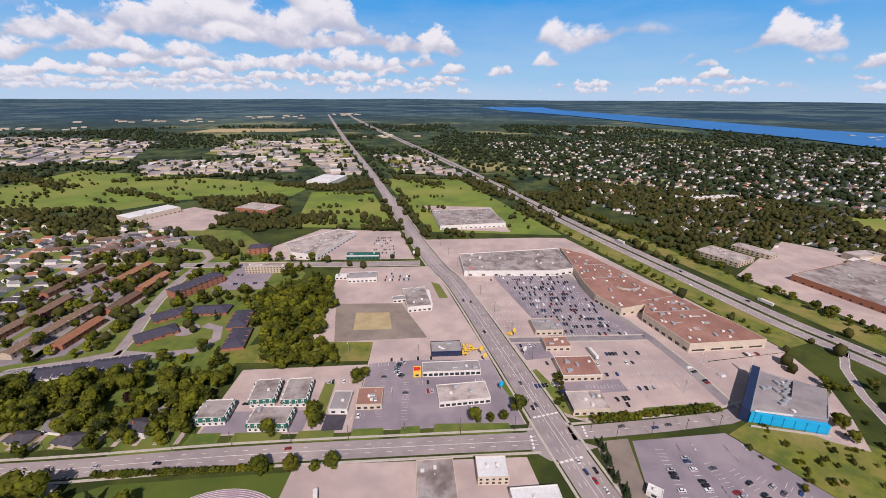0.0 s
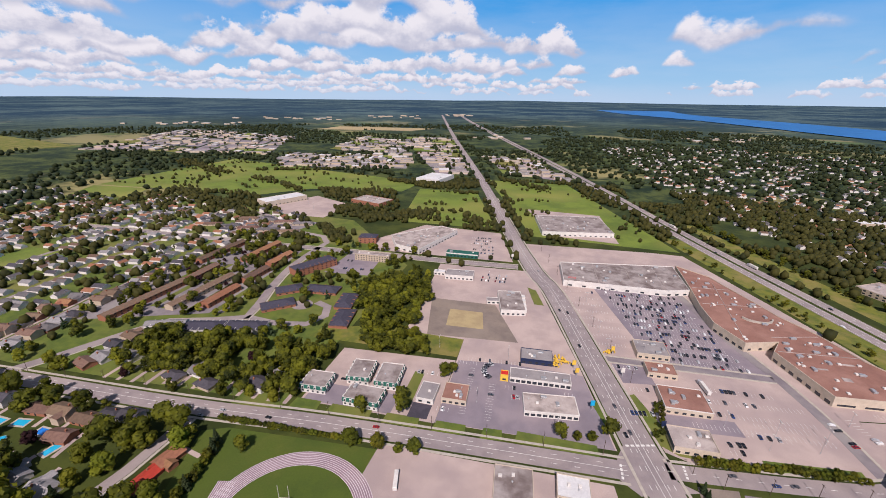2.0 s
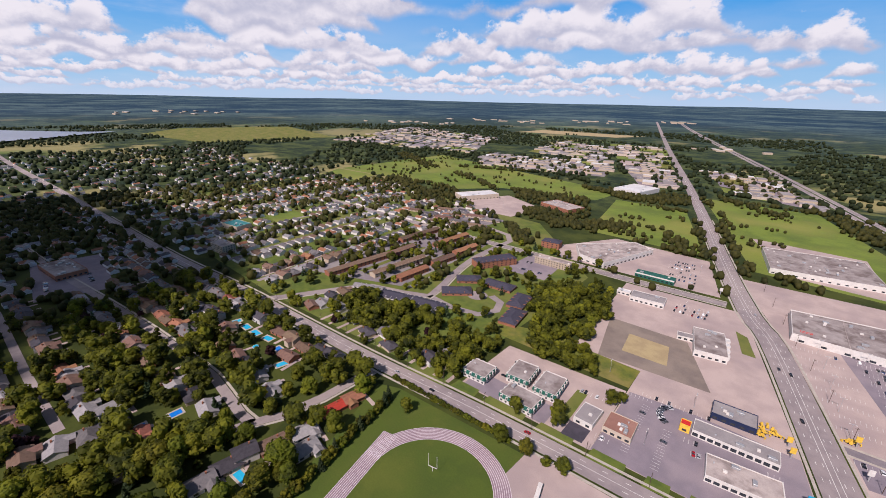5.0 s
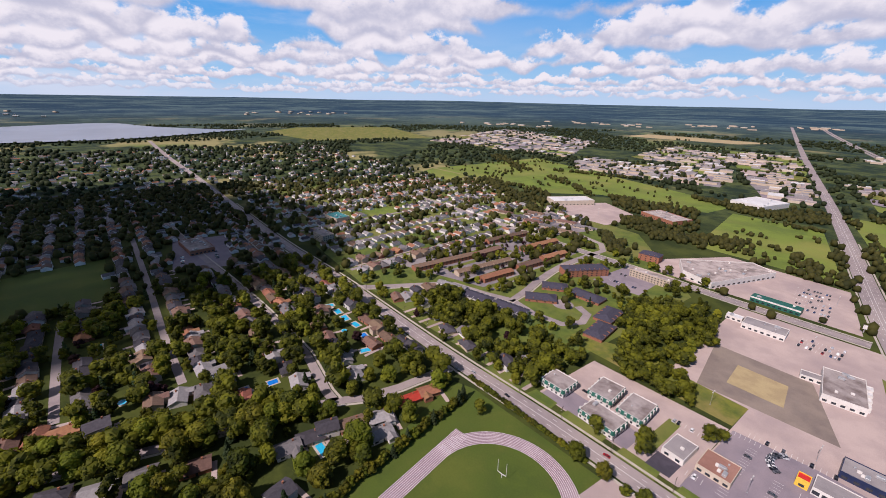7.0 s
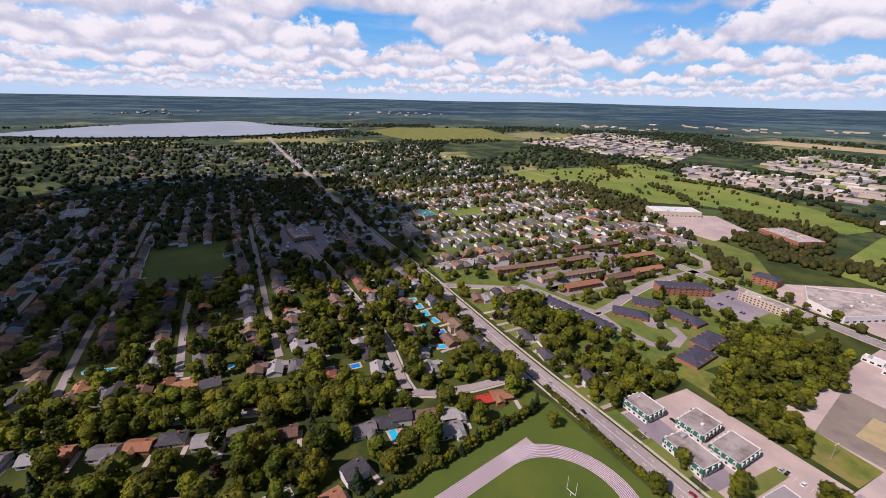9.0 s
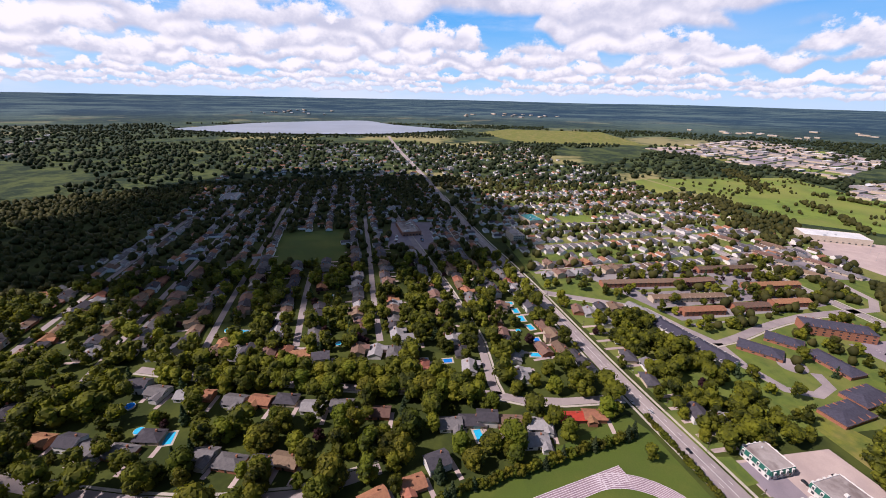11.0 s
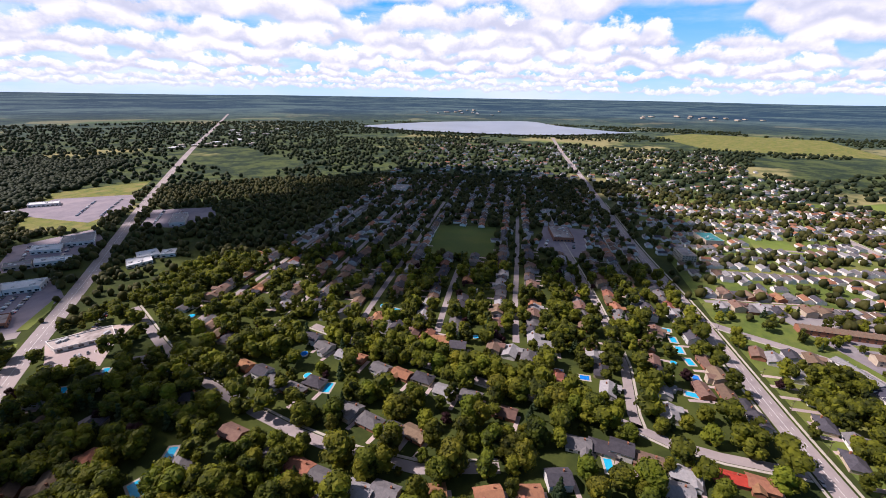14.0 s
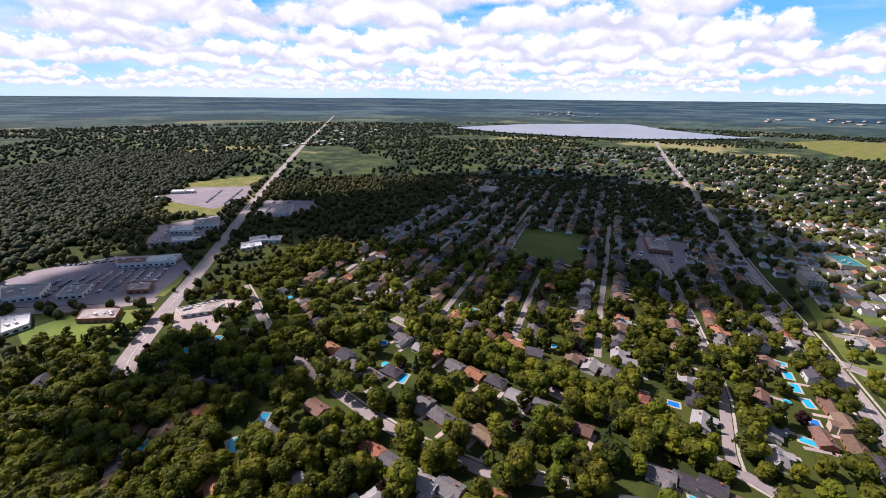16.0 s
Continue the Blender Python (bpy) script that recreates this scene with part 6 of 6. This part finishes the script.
far_blobs("garden_trees", "many green trees among far gardens", "trees", mid, M_LEAFMID, 1.2, 2)
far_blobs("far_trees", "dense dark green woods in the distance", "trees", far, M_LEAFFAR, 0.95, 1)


def far_houses(name, label, spots, roof):
    """Small pitched-roof houses in one mesh."""
    vs, fs, mi = [], [], []
    for x, y, w, d, rot in spots:
        c, s = math.cos(rot), math.sin(rot)
        p = land(x, y)
        q = [(-w, -d, 0), (w, -d, 0), (w, d, 0), (-w, d, 0), (-w, -d, 3.2), (w, -d, 3.2), (w, d, 3.2), (-w, d, 3.2), (-w, 0, 5.6), (w, 0, 5.6)]
        k = len(vs)
        vs += [(p.x + a * c - b * s, p.y + a * s + b * c, p.z + z) for a, b, z in q]
        for f, m in (((0, 1, 5, 4), 0), ((2, 3, 7, 6), 0), ((1, 2, 6, 9, 5), 0), ((3, 0, 4, 8, 7), 0), ((4, 5, 9, 8), 1), ((6, 7, 8, 9), 1)):
            fs.append(tuple(i + k for i in f))
            mi.append(m)
    me = mesh_of(name, vs, fs, [M_WHITE, roof])
    me.polygons.foreach_set("material_index", mi)
    tagged(new(name, me), label, "houses", "", "stuff")


def far_halls(spots):
    """Low flat-roofed halls of the far estate and the villages, in one mesh."""
    vs, fs, mi = [], [], []
    for x, y, w, d, h, rot, m in spots:
        c, s = math.cos(rot), math.sin(rot)
        p = land(x, y)
        k = len(vs)
        vs += [(p.x + a * c - b * s, p.y + a * s + b * c, p.z + z) for z in (0, h) for a, b in ((-w, -d), (w, -d), (w, d), (-w, d))]
        for f, q in (((0, 1, 5, 4), 0), ((1, 2, 6, 5), 0), ((2, 3, 7, 6), 0), ((3, 0, 4, 7), 0), ((4, 5, 6, 7), m)):
            fs.append(tuple(i + k for i in f))
            mi.append(q)
    me = mesh_of("far_halls", vs, fs, [M_BEIGE, M_WHITEROOF, M_GREYROOF, M_GRAVELROOF])
    me.polygons.foreach_set("material_index", mi)
    tagged(new("far_halls", me), "pale flat-roofed halls of distant estates", "halls", "", "stuff")


HALLS = []
for k in range(400):
    zone = INDUSTRY[rng.choices(range(5), (3, 4, 9, 2, 3))[0]]
    x, y = blend(zone, rng.random(), rng.random())
    if not taken(x, y, 6) and not near_road(x, y, 16):
        w, d = rng.uniform(10, 34), rng.uniform(7, 15)
        HALLS.append((x, y, w, d, rng.uniform(3.5, 6), 0.28 + rng.choice((0, 1.571)), rng.choice((1, 2, 3, 2, 2))))
        CLEAR.append((x, y, max(w, d) * 0.9))
for cx, cy, spread, count in ((-1700, 4300, 300, 16), (-2400, 3600, 500, 14), (-1100, 5000, 260, 10), (-340, 2300, 120, 10), (-1500, -1250, 160, 12), (-1900, -1450, 200, 12), (-5200, -900, 700, 16), (-5200, 1600, 700, 16), (-2500, 2700, 300, 14),
                              (1220, 1690, 120, 6), (580, 890, 50, 4), (1370, 1380, 70, 6), (900, 2600, 160, 12), (2700, 2300, 300, 30), (2900, 1600, 300, 26), (560, 520, 60, 4)):
    for k in range(count):
        HALLS.append((rng.gauss(cx, spread * 0.6), rng.gauss(cy, spread * 0.4), rng.uniform(8, 26), rng.uniform(6, 14), rng.uniform(5, 9), rng.uniform(0, 0.6), rng.choice((1, 2, 3, 1))))
far_halls(HALLS)


def set_houses():
    """The 300 houses nearest the eye are things of their own with a driveway; the rest join the far ones."""
    PLOTS.sort(key=lambda p: math.hypot(p[0], p[1]))
    used, drives = set(), []
    for x, y, rot, k in PLOTS[:300]:
        m = pose(x, y, 0, 0, 0, rot) @ Matrix.Diagonal((1.22, 1.22, 1.1, 1))
        if k in used:
            copy_thing(HOUSES[k], m).matrix_basis = m
        else:
            used.add(k)
            HOUSES[k].matrix_basis = m
        a, b = m @ Vector((7.6, 2, 0)), m @ Vector((7.6, -11.5, 0))
        if not taken(b.x, b.y, -5.5):
            drives.append(strip([(a.x, a.y), (b.x, b.y)], 0, 3.0, 0.07, 0.07))
    tagged(new("driveways", mesh_of("driveways", *joined(drives), M_LOT)), "pale asphalt driveways beside the houses", "driveway", "", "stuff")
    return [(x, y, 7.2, 5.2, radians(rot)) for x, y, rot, k in PLOTS[300:]]


lots_of = [[] for _ in range(5)]
for one in set_houses():
    lots_of[rng.randrange(5)].append(one)
tries = total = 0
while total < 2600 and tries < 40000:
    tries += 1
    d, a = 560 + 1700 * rng.random(), radians(rng.uniform(35, 262))
    x, y = d * math.cos(a), d * math.sin(a)
    if is_suburb(x, y) and grid.free(x, y):
        lots_of[rng.randrange(5)].append((x, y, rng.uniform(5, 7.5), rng.uniform(3.6, 5), rng.choice((0.1, 1.67)) + rng.uniform(-0.1, 0.1)))
        total += 1
for k, spots in enumerate(lots_of):
    far_houses("far_houses", "many small pitched-roof houses among distant trees", spots, M_SHINGLE[k])

# ---- cloud overhead, out of view, whose shade lies on the western suburb ----
def cloud(name, cx, cy, rx, ry, count, size, seed):
    g = random.Random(seed)
    high = 1500.0
    sx, sy = cx + to_sun.x / to_sun.z * high, cy + to_sun.y / to_sun.z * high
    vs, fs = [], []
    for i in range(count):
        a, q = g.uniform(0, 6.283), math.sqrt(g.random())
        c = Vector((sx + rx * q * math.cos(a), sy + ry * q * math.sin(a), high + g.uniform(0, 60)))
        s = g.uniform(0.7, 1.2) * size * (1.15 - 0.35 * q)
        k = len(vs)
        vs += [c + Vector((v.x * s, v.y * s, v.z * s * 0.6)) * g.uniform(0.8, 1.15) for v in ICO_V]
        fs += [tuple(j + k for j in f) for f in ICO_F]
    tagged(new(name, mesh_of(name, vs, fs, M_CLOUD, True)), "white cumulus cloud drifting over the suburb", "cloud")


def cloud_material(clear):
    """Thin cloud: white, with part of the sun passing through each layer."""
    mat = bpy.data.materials.new("thin_cloud")
    mat.use_nodes = True
    n = Nodes(mat.node_tree)
    body = n.add("ShaderNodeBsdfDiffuse", 0, "", ((0.9, 0.9, 0.9, 1),))
    gap = n.add("ShaderNodeBsdfTransparent", 0, "", ((1, 1, 1, 1),))
    out = n.t.nodes.new("ShaderNodeOutputMaterial")
    n.t.links.new(n.add("ShaderNodeMixShader", 0, "", (clear, body, gap)), out.inputs[0])
    return mat


M_CLOUD = cloud_material(0.34)
cloud("cumulus_cloud", -800, -165, 390, 365, 92, 95, 3)
cloud("cumulus_cloud", -685, 100, 210, 120, 48, 58, 4)
cloud("cumulus_cloud", -430, -560, 300, 120, 34, 70, 5)
cloud("cumulus_cloud", -160, -290, 105, 70, 8, 38, 9)


# ---- cars ----
def car_kind(paint, tone, tall=1.45, length=4.5, cat="car"):
    base = new("car")
    tagged(base, tone + " car parked on the asphalt", cat)
    L = length / 2
    bm = bmesh.new()
    prof = [(-L, 0.35), (-L, 0.8), (-L * 0.85, 0.92), (L * 0.45, 0.92), (L * 0.95, 0.72), (L, 0.5), (L, 0.35)]
    a = [bm.verts.new((x, -0.88, z)) for x, z in prof]
    b = [bm.verts.new((x, 0.88, z)) for x, z in prof]
    bm.faces.new(a[::-1])
    bm.faces.new(b)
    for i in range(len(prof)):
        j = (i + 1) % len(prof)
        bm.faces.new((a[i], a[j], b[j], b[i]))
    part("body", bm, paint, base)
    bm = bmesh.new()
    lo = [(-L * 0.8, 0.92), (L * 0.45, 0.92), (L * 0.12, tall - 0.06), (-L * 0.55, tall - 0.06)]
    a = [bm.verts.new((x, -0.8 if z < 1 else -0.62, z)) for x, z in lo]
    b = [bm.verts.new((x, 0.8 if z < 1 else 0.62, z)) for x, z in lo]
    bm.faces.new(a[::-1])
    bm.faces.new(b)
    for i in range(4):
        j = (i + 1) % 4
        bm.faces.new((a[i], a[j], b[j], b[i]))
    part("cabin_glass", bm, M_GLASS, base)
    part("car_roof", boxes((-L * 0.53, -0.6, tall - 0.06, L * 0.11, 0.6, tall)), paint, base)
    bm = bmesh.new()
    tube(bm, 0, 0, -0.11, 0.11, 0.33, 0.33, 10)
    wheel = part("wheel", bm, M_TYRE, base)
    wheel.matrix_basis = pose(-L * 0.6, -0.8, 0.33, 90)
    for x, y in ((L * 0.62, -0.8), (-L * 0.6, 0.8), (L * 0.62, 0.8)):
        share("wheel", wheel.data, base, pose(x, y, 0.33, 90))
    return base


CARS = [car_kind(p, t) for p, t in zip(M_CAR, ("black", "silver", "white", "dark red", "dark blue", "dark grey"))]


PARKED = []


def park(x, y, rot, k=None, z=0.1):
    """Notes a car; the cars are set once all are known."""
    k = rng.choices(range(6), (36, 11, 9, 5, 14, 25))[0] if k is None else k
    PARKED.append((x, y, rot + rng.choice((0, 180)) + rng.uniform(-2, 2), k, z))


def bays(x0, y0, x1, y1, turn=90.0, full=0.5, lines=True, step=2.75):
    """A row of parking bays with their painted lines, some of them taken."""
    a = math.degrees(math.atan2(y1 - y0, x1 - x0))
    n = int(math.hypot(x1 - x0, y1 - y0) / step)
    ux, uy = math.cos(radians(a)), math.sin(radians(a))
    px, py = math.cos(radians(a + turn)), math.sin(radians(a + turn))
    marks = []
    for i in range(n):
        x, y = x0 + ux * step * (i + 0.5), y0 + uy * step * (i + 0.5)
        if taken(x, y, -1.0):
            continue
        if rng.random() < full:
            park(x, y, a + turn)
        bx, by = x - ux * step / 2, y - uy * step / 2
        marks.append(strip([(bx - px * 2.4, by - py * 2.4), (bx + px * 2.4, by + py * 2.4)], 0, 0.16, 0.135))
    if lines and marks:
        m = new("bay_lines", mesh_of("bay_lines", *joined(marks), M_PAINT))
        tagged(m, "white painted parking bay lines", "road marking", "", "stuff")


# the mall's car park
for r in range(11):
    y = 330 + r * 13.5
    for dy in (0, 5.2):
        bays(103 - r * 3.5, y + dy, 172 - r * 2.7, y + dy + 4, 90, 0.36 if r > 0 else 0.25)
bays(128, 300, 178, 303, 90, 0.4)
bays(150, 268, 190, 270, 90, 0.12)
bays(142, 256, 170, 258, 90, 0.2)
bays(126, 244, 138, 246, 90, 0.8)
bays(126, 238, 136, 239, 90, 0.5)
bays(205, 262, 199, 292, 90, 0.35)
bays(222, 270, 214, 296, 90, 0.3)
bays(70, 258, 92, 262, 90, 0.5)
bays(74, 286, 92, 288, 90, 0.35)
bays(62, 312, 85, 314, 90, 0.3)
# empty bays of the western half
for r in range(8):
    bays(54 - r * 3.6, 345 + r * 15, 90 - r * 4.0, 347 + r * 15, 90, 0.03)
for r in range(3):
    bays(110 + r * 8, 258 + r * 14, 196 - r * 2, 262 + r * 15, 90, 0.1)
bays(236, 300, 286, 303, 90, 0.12)
# left of the main road
bays(-44, 226, -46, 282, 90, 0.06)
bays(-26, 224, -28, 266, 90, 0.12)
bays(-12, 252, 0, 254, 90, 0.6)
bays(4, 262, 30, 266, 90, 0.3)
bays(-18, 262, 36, 266, 90, 0.35)
bays(2, 235, 34, 239, 90, 0.35)
bays(-52, 290, -8, 294, 90, 0.4)
bays(-58, 284, -40, 286, 90, 0.2)
bays(-62, 226, -50, 227, 90, 0.3)
bays(-140, 236, -141, 262, 90, 0.6)
bays(-88, 262, -66, 264, 90, 0.4)
bays(-168, 505, -60, 510, 90, 0.05)
for r in range(6):
    bays(-100 - 2 * r, 540 + r * 13, -62 - 3 * r, 542 + r * 13, 90, 0.45)
for r in range(3):
    bays(-70, 450 + 9 * r, -38, 452 + 9 * r, 90, 0.35)
bays(-250, 436, -216, 440, 90, 0.5)
bays(-252, 462, -216, 466, 90, 0.45)
# the corner car park
for r in range(6):
    bays(136 + r * 12, 199 - r * 5, 132 + r * 22, 120, 90, 0.36)
# sales yards beside the wide road
for r in range(10):
    x, y = -232 + 7.5 * r, -468 - 9.3 * r
    bays(x, y, x - 58 + 2 * r, y - 47 + 2 * r, 90, 0.85, False)
for r in range(5):
    x, y = -282 + 8.5 * r, -572 - 7 * r
    bays(x, y, x + 34, y - 42, 90, 0.5, False)
bays(-352, -575, -420, -628, 90, 0.6, False)
bays(-330, -602, -390, -670, 90, 0.5, False)
bays(-520, -600, -590, -650, 90, 0.8, False)
bays(-520, -575, -600, -620, 90, 0.8, False)
bays(-530, -720, -640, -800, 90, 0.7, False)
bays(-520, -760, -610, -830, 90, 0.7, False)
bays(-206, -352, -224, -338, 90, 0.8)
bays(-246, -380, -280, -400, 90, 0.7)
bays(-640, 28, -576, 22, 90, 0.7)
bays(-646, 66, -580, 62, 90, 0.5)
# traffic
for x, y, rot in ((88, 176, 106), (84.5, 182, 106), (82, 190, 106), (90.5, 183, 106), (92, 170, 106), (64, 235, 106), (67, 238, 106), (60, 262, 106), (39, 335, 106), (22, 398, 106), (30, 395, 106), (-4, 498, 106),
                  (-170, 186.5, 5), (-205, 184.0, 5), (-216, 176, 5), (120, 218, 9), (142, 217, 9), (152, 219.5, 9), (-96, 198, 5), (358, 330, 110), (330, 400, 110), (300, 480, 110), (290, 440, 110), (372, 300, 110), (240, 640, 108)):
    park(x, y, rot, z=0.13)


def set_cars():
    """The cars nearest the eye are things of their own; farther ones are joined by colour."""
    PARKED.sort(key=lambda p: math.hypot(p[0], p[1]))
    used, rest = set(), [[] for _ in CARS]
    for i, (x, y, rot, k, z) in enumerate(PARKED):
        if i < 130 or k not in used:
            m = pose(x, y, z, 0, 0, rot)
            if k in used:
                copy_thing(CARS[k], m)
            else:
                used.add(k)
                CARS[k].matrix_basis = m
        else:
            rest[k].append((x, y, rot, z))
    for k, spots in enumerate(rest):
        body, top = [], []
        for x, y, rot, z in spots:
            for out, (x0, x1, y0, y1, z0, z1, nar) in ((body, (-2.2, 2.2, -0.88, 0.88, 0.25, 0.9, 0.0)), (top, (-1.7, 0.9, -0.78, 0.78, 0.9, 1.42, 0.3))):
                m = pose(x, y, z, 0, 0, rot)
                vs = [m @ Vector((a - (nar if c == z1 and a == x1 else 0), b * (1 - nar * 0.5 * (c == z1)), c)) for c in (z0, z1) for b in (y0, y1) for a in (x0, x1)]
                out.append((vs, [(4, 5, 7, 6), (0, 1, 5, 4), (2, 6, 7, 3), (0, 4, 6, 2), (1, 3, 7, 5)]))
        if body:
            tagged(new("parked_cars", mesh_of("parked_cars", *joined(body), M_CAR[k])), M_CAR[k].name.replace("_", " ") + " of many cars parked in rows", "cars", "", "stuff")
            tagged(new("car_cabins", mesh_of("car_cabins", *joined(top), M_GLASS if k not in (1, 2) else M_CAR[k])), "cabins of many cars parked in rows", "cars", "", "stuff")


for k in range(13):
    a = 2.2 + k * 0.16
    park(-24 + 13 * math.cos(a), 279 + 11 * math.sin(a), math.degrees(a))
set_cars()


def lorry(x, y, rot):
    b = new("lorry")
    b.matrix_basis = pose(x, y, 0.13, 0, 0, rot)
    tagged(b, "white box lorry on the highway", "lorry")
    part("box_body", boxes((-8, -1.25, 1.1, 5, 1.25, 4.0)), M_WHITE, b)
    part("cab", boxes((5.4, -1.2, 0.6, 8.0, 1.2, 3.2)), M_CAR[1], b)
    for wx in (-6.5, -5.2, 3.6, 6.8):
        bm = bmesh.new()
        tube(bm, 0, 0, -1.15, 1.15, 0.5, 0.5, 10)
        part("wheel", bm, M_TYRE, b).matrix_basis = pose(wx, 0, 0.5, 90)


for x, y, rot in ((345, 395, 110), (268, 590, 109), (210, 760, 108), (128, 300, 100)):
    lorry(x, y, rot)


def bus(x, y, rot):
    b = new("bus")
    b.matrix_basis = pose(x, y, 0.12, 0, 0, rot)
    tagged(b, "white bus parked beside the running track", "bus")
    bm = bmesh.new()
    box(bm, -6, -1.25, 0.45, 6, 1.25, 3.1, 0.2)
    part("body", bm, M_WHITE, b)
    for s in (-1, 1):
        for k in range(7):
            share("window", pane_mesh(1.3, 0.9), b, pose(-4.8 + 1.55 * k, s * 1.25, 1.7))
    part("windscreen", boxes((5.95, -1.05, 1.4, 6.06, 1.05, 2.8)), M_GLASS, b)
    for wx in (-3.8, 4.0):
        for s in (-1, 1):
            bm = bmesh.new()
            tube(bm, 0, 0, -0.15, 0.15, 0.48, 0.48, 12)
            part("wheel", bm, M_TYRE, b).matrix_basis = pose(wx, s * 1.15, 0.48, 90)


bus(-68.5, 162.5, 105)


# ---- lamp posts, signs and poles ----
def lamp_mesh():
    bm = bmesh.new()
    tube(bm, 0, 0, 0, 0.6, 0.3, 0.3, 8)
    tube(bm, 0, 0, 0.6, 11.5, 0.11, 0.07, 6)
    box(bm, -1.3, -0.15, 11.4, 1.3, 0.15, 11.6)
    return bm


first_lamp = []


def lamp_post(x, y, rot=0.0):
    m = pose(x, y, 0.1, 0, 0, rot)
    if first_lamp:
        copy_thing(first_lamp[0], m)
        return
    b = part("lamp_post", lamp_mesh(), M_METAL)
    tagged(b, "tall grey twin-armed car park lamp post", "lamp post", "car park lamp posts")
    for s in (-1, 1):
        part("lamp_head", boxes((s * 1.6 - 0.45, -0.3, 11.3, s * 1.6 + 0.45, 0.3, 11.55)), M_WHITE, b)
    b.matrix_basis = m
    first_lamp.append(b)


for r in range(5):
    for c in range(4):
        lamp_post(62 + c * 30 - r * 4, 336 + r * 30)
for x, y in ((130, 262), (160, 262), (188, 262), (150, 246), (180, 252), (212, 284), (150, 190), (180, 190), (160, 160), (-36, 240), (-36, 270), (20, 225), (-80, 300), (-20, 300), (-60, 455), (-90, 560), (-70, 580), (-440, 690), (-470, 720)):
    lamp_post(x, y, 90)


def utility_pole(x, y, rot):
    b = new("utility_pole")
    tagged(b, "wooden utility pole with a cross-arm beside the street", "utility pole", "street poles")
    b.matrix_basis = pose(x, y, 0, 0, 0, rot)
    bm = bmesh.new()
    tube(bm, 0, 0, 0, 11.5, 0.17, 0.12, 7)
    part("pole", bm, M_BARK, b)
    part("cross_arm", boxes((-0.08, -1.2, 10.6, 0.08, 1.2, 10.8)), M_BARK, b)
    part("street_light_arm", boxes((-0.05, -2.4, 8.4, 0.05, 0, 8.5)), M_METAL, b)


for i in range(14):
    utility_pole(48 - 36 * i, 214.5 - 2.9 * i, 5)
for i in range(5):
    utility_pole(112 + 24 * i, 207 + 3.2 * i, 8)
for i in range(10):
    utility_pole(98 - 12.5 * i * 0.9, 214 + 40 * i, 106)


def pylon_sign(x, y, rot, h, mat, w=3.0):
    b = new("pylon_sign")
    tagged(b, "tall roadside pylon sign with a " + mat.name.replace("_", " ") + " board", "sign")
    b.matrix_basis = pose(x, y, 0.1, 0, 0, rot)
    part("post", boxes((-0.3, -0.2, 0, 0.3, 0.2, h - 2)), M_METAL, b)
    part("board", boxes((-w / 2, -0.3, h - 4, w / 2, 0.3, h)), mat, b)


for x, y, mat in ((35, 290, M_YELLOW), (44, 254, M_AZURE), (33, 300, M_YELLOW), (66, 330, M_YELLOW), (-40, 530, M_WHITE), (88, 246, M_NAVY), (70, 300, M_WHITE)):
    pylon_sign(x, y, 16, 8, mat)


# stop lines and crossings at the junction
marks = []
for k in range(6):
    marks.append(strip([(62.5 + k * 3.2, 226 + k * 0.9), (64.7 + k * 3.2, 226.6 + k * 0.9)], 0, 1.6, 0.16))
    marks.append(strip([(68.0 + k * 3.2, 188 + k * 0.9), (70.2 + k * 3.2, 188.6 + k * 0.9)], 0, 1.6, 0.16))
for k in range(4):
    marks.append(strip([(57.5, 199 + k * 3.0), (57.7, 201 + k * 3.0)], 0, 1.4, 0.16))
    marks.append(strip([(94, 209 + k * 2.6), (94.1, 210.8 + k * 2.6)], 0, 1.4, 0.16))
tagged(new("crossing_marks", mesh_of("crossing_marks", *joined(marks), M_PAINT)), "white stop lines and crossings at the junction", "road marking", "", "stuff")


# ---- small yellow machines for hire beside the road ----
def machine(x, y, rot):
    b = new("construction_machine")
    tagged(b, "small yellow construction machine parked in a yard", "machine", "machines in the hire yard")
    b.matrix_basis = pose(x, y, 0.1, 0, 0, rot)
    part("body", boxes((-1.4, -0.8, 0.5, 1.2, 0.8, 1.6), (-1.2, -0.6, 1.6, 0.0, 0.6, 2.5)), M_YELLOW, b)
    bm = boxes((0.9, -0.15, 1.4, 3.4, 0.15, 1.75), (3.2, -0.7, 0.3, 3.7, 0.7, 1.6))
    part("boom", bm, M_YELLOW, b)
    for wx in (-0.9, 0.8):
        bm = bmesh.new()
        tube(bm, 0, 0, -0.95, 0.95, 0.5, 0.5, 10)
        part("wheel_pair", bm, M_TYRE, b).matrix_basis = pose(wx, 0, 0.5, 90)


for k in range(13):
    machine(20 + rng.uniform(-3, 9), 299 + rng.uniform(-2, 14), rng.uniform(0, 360))
for k in range(4):
    machine(62 + rng.uniform(-1, 7), 326 + rng.uniform(3, 9), rng.uniform(0, 360))
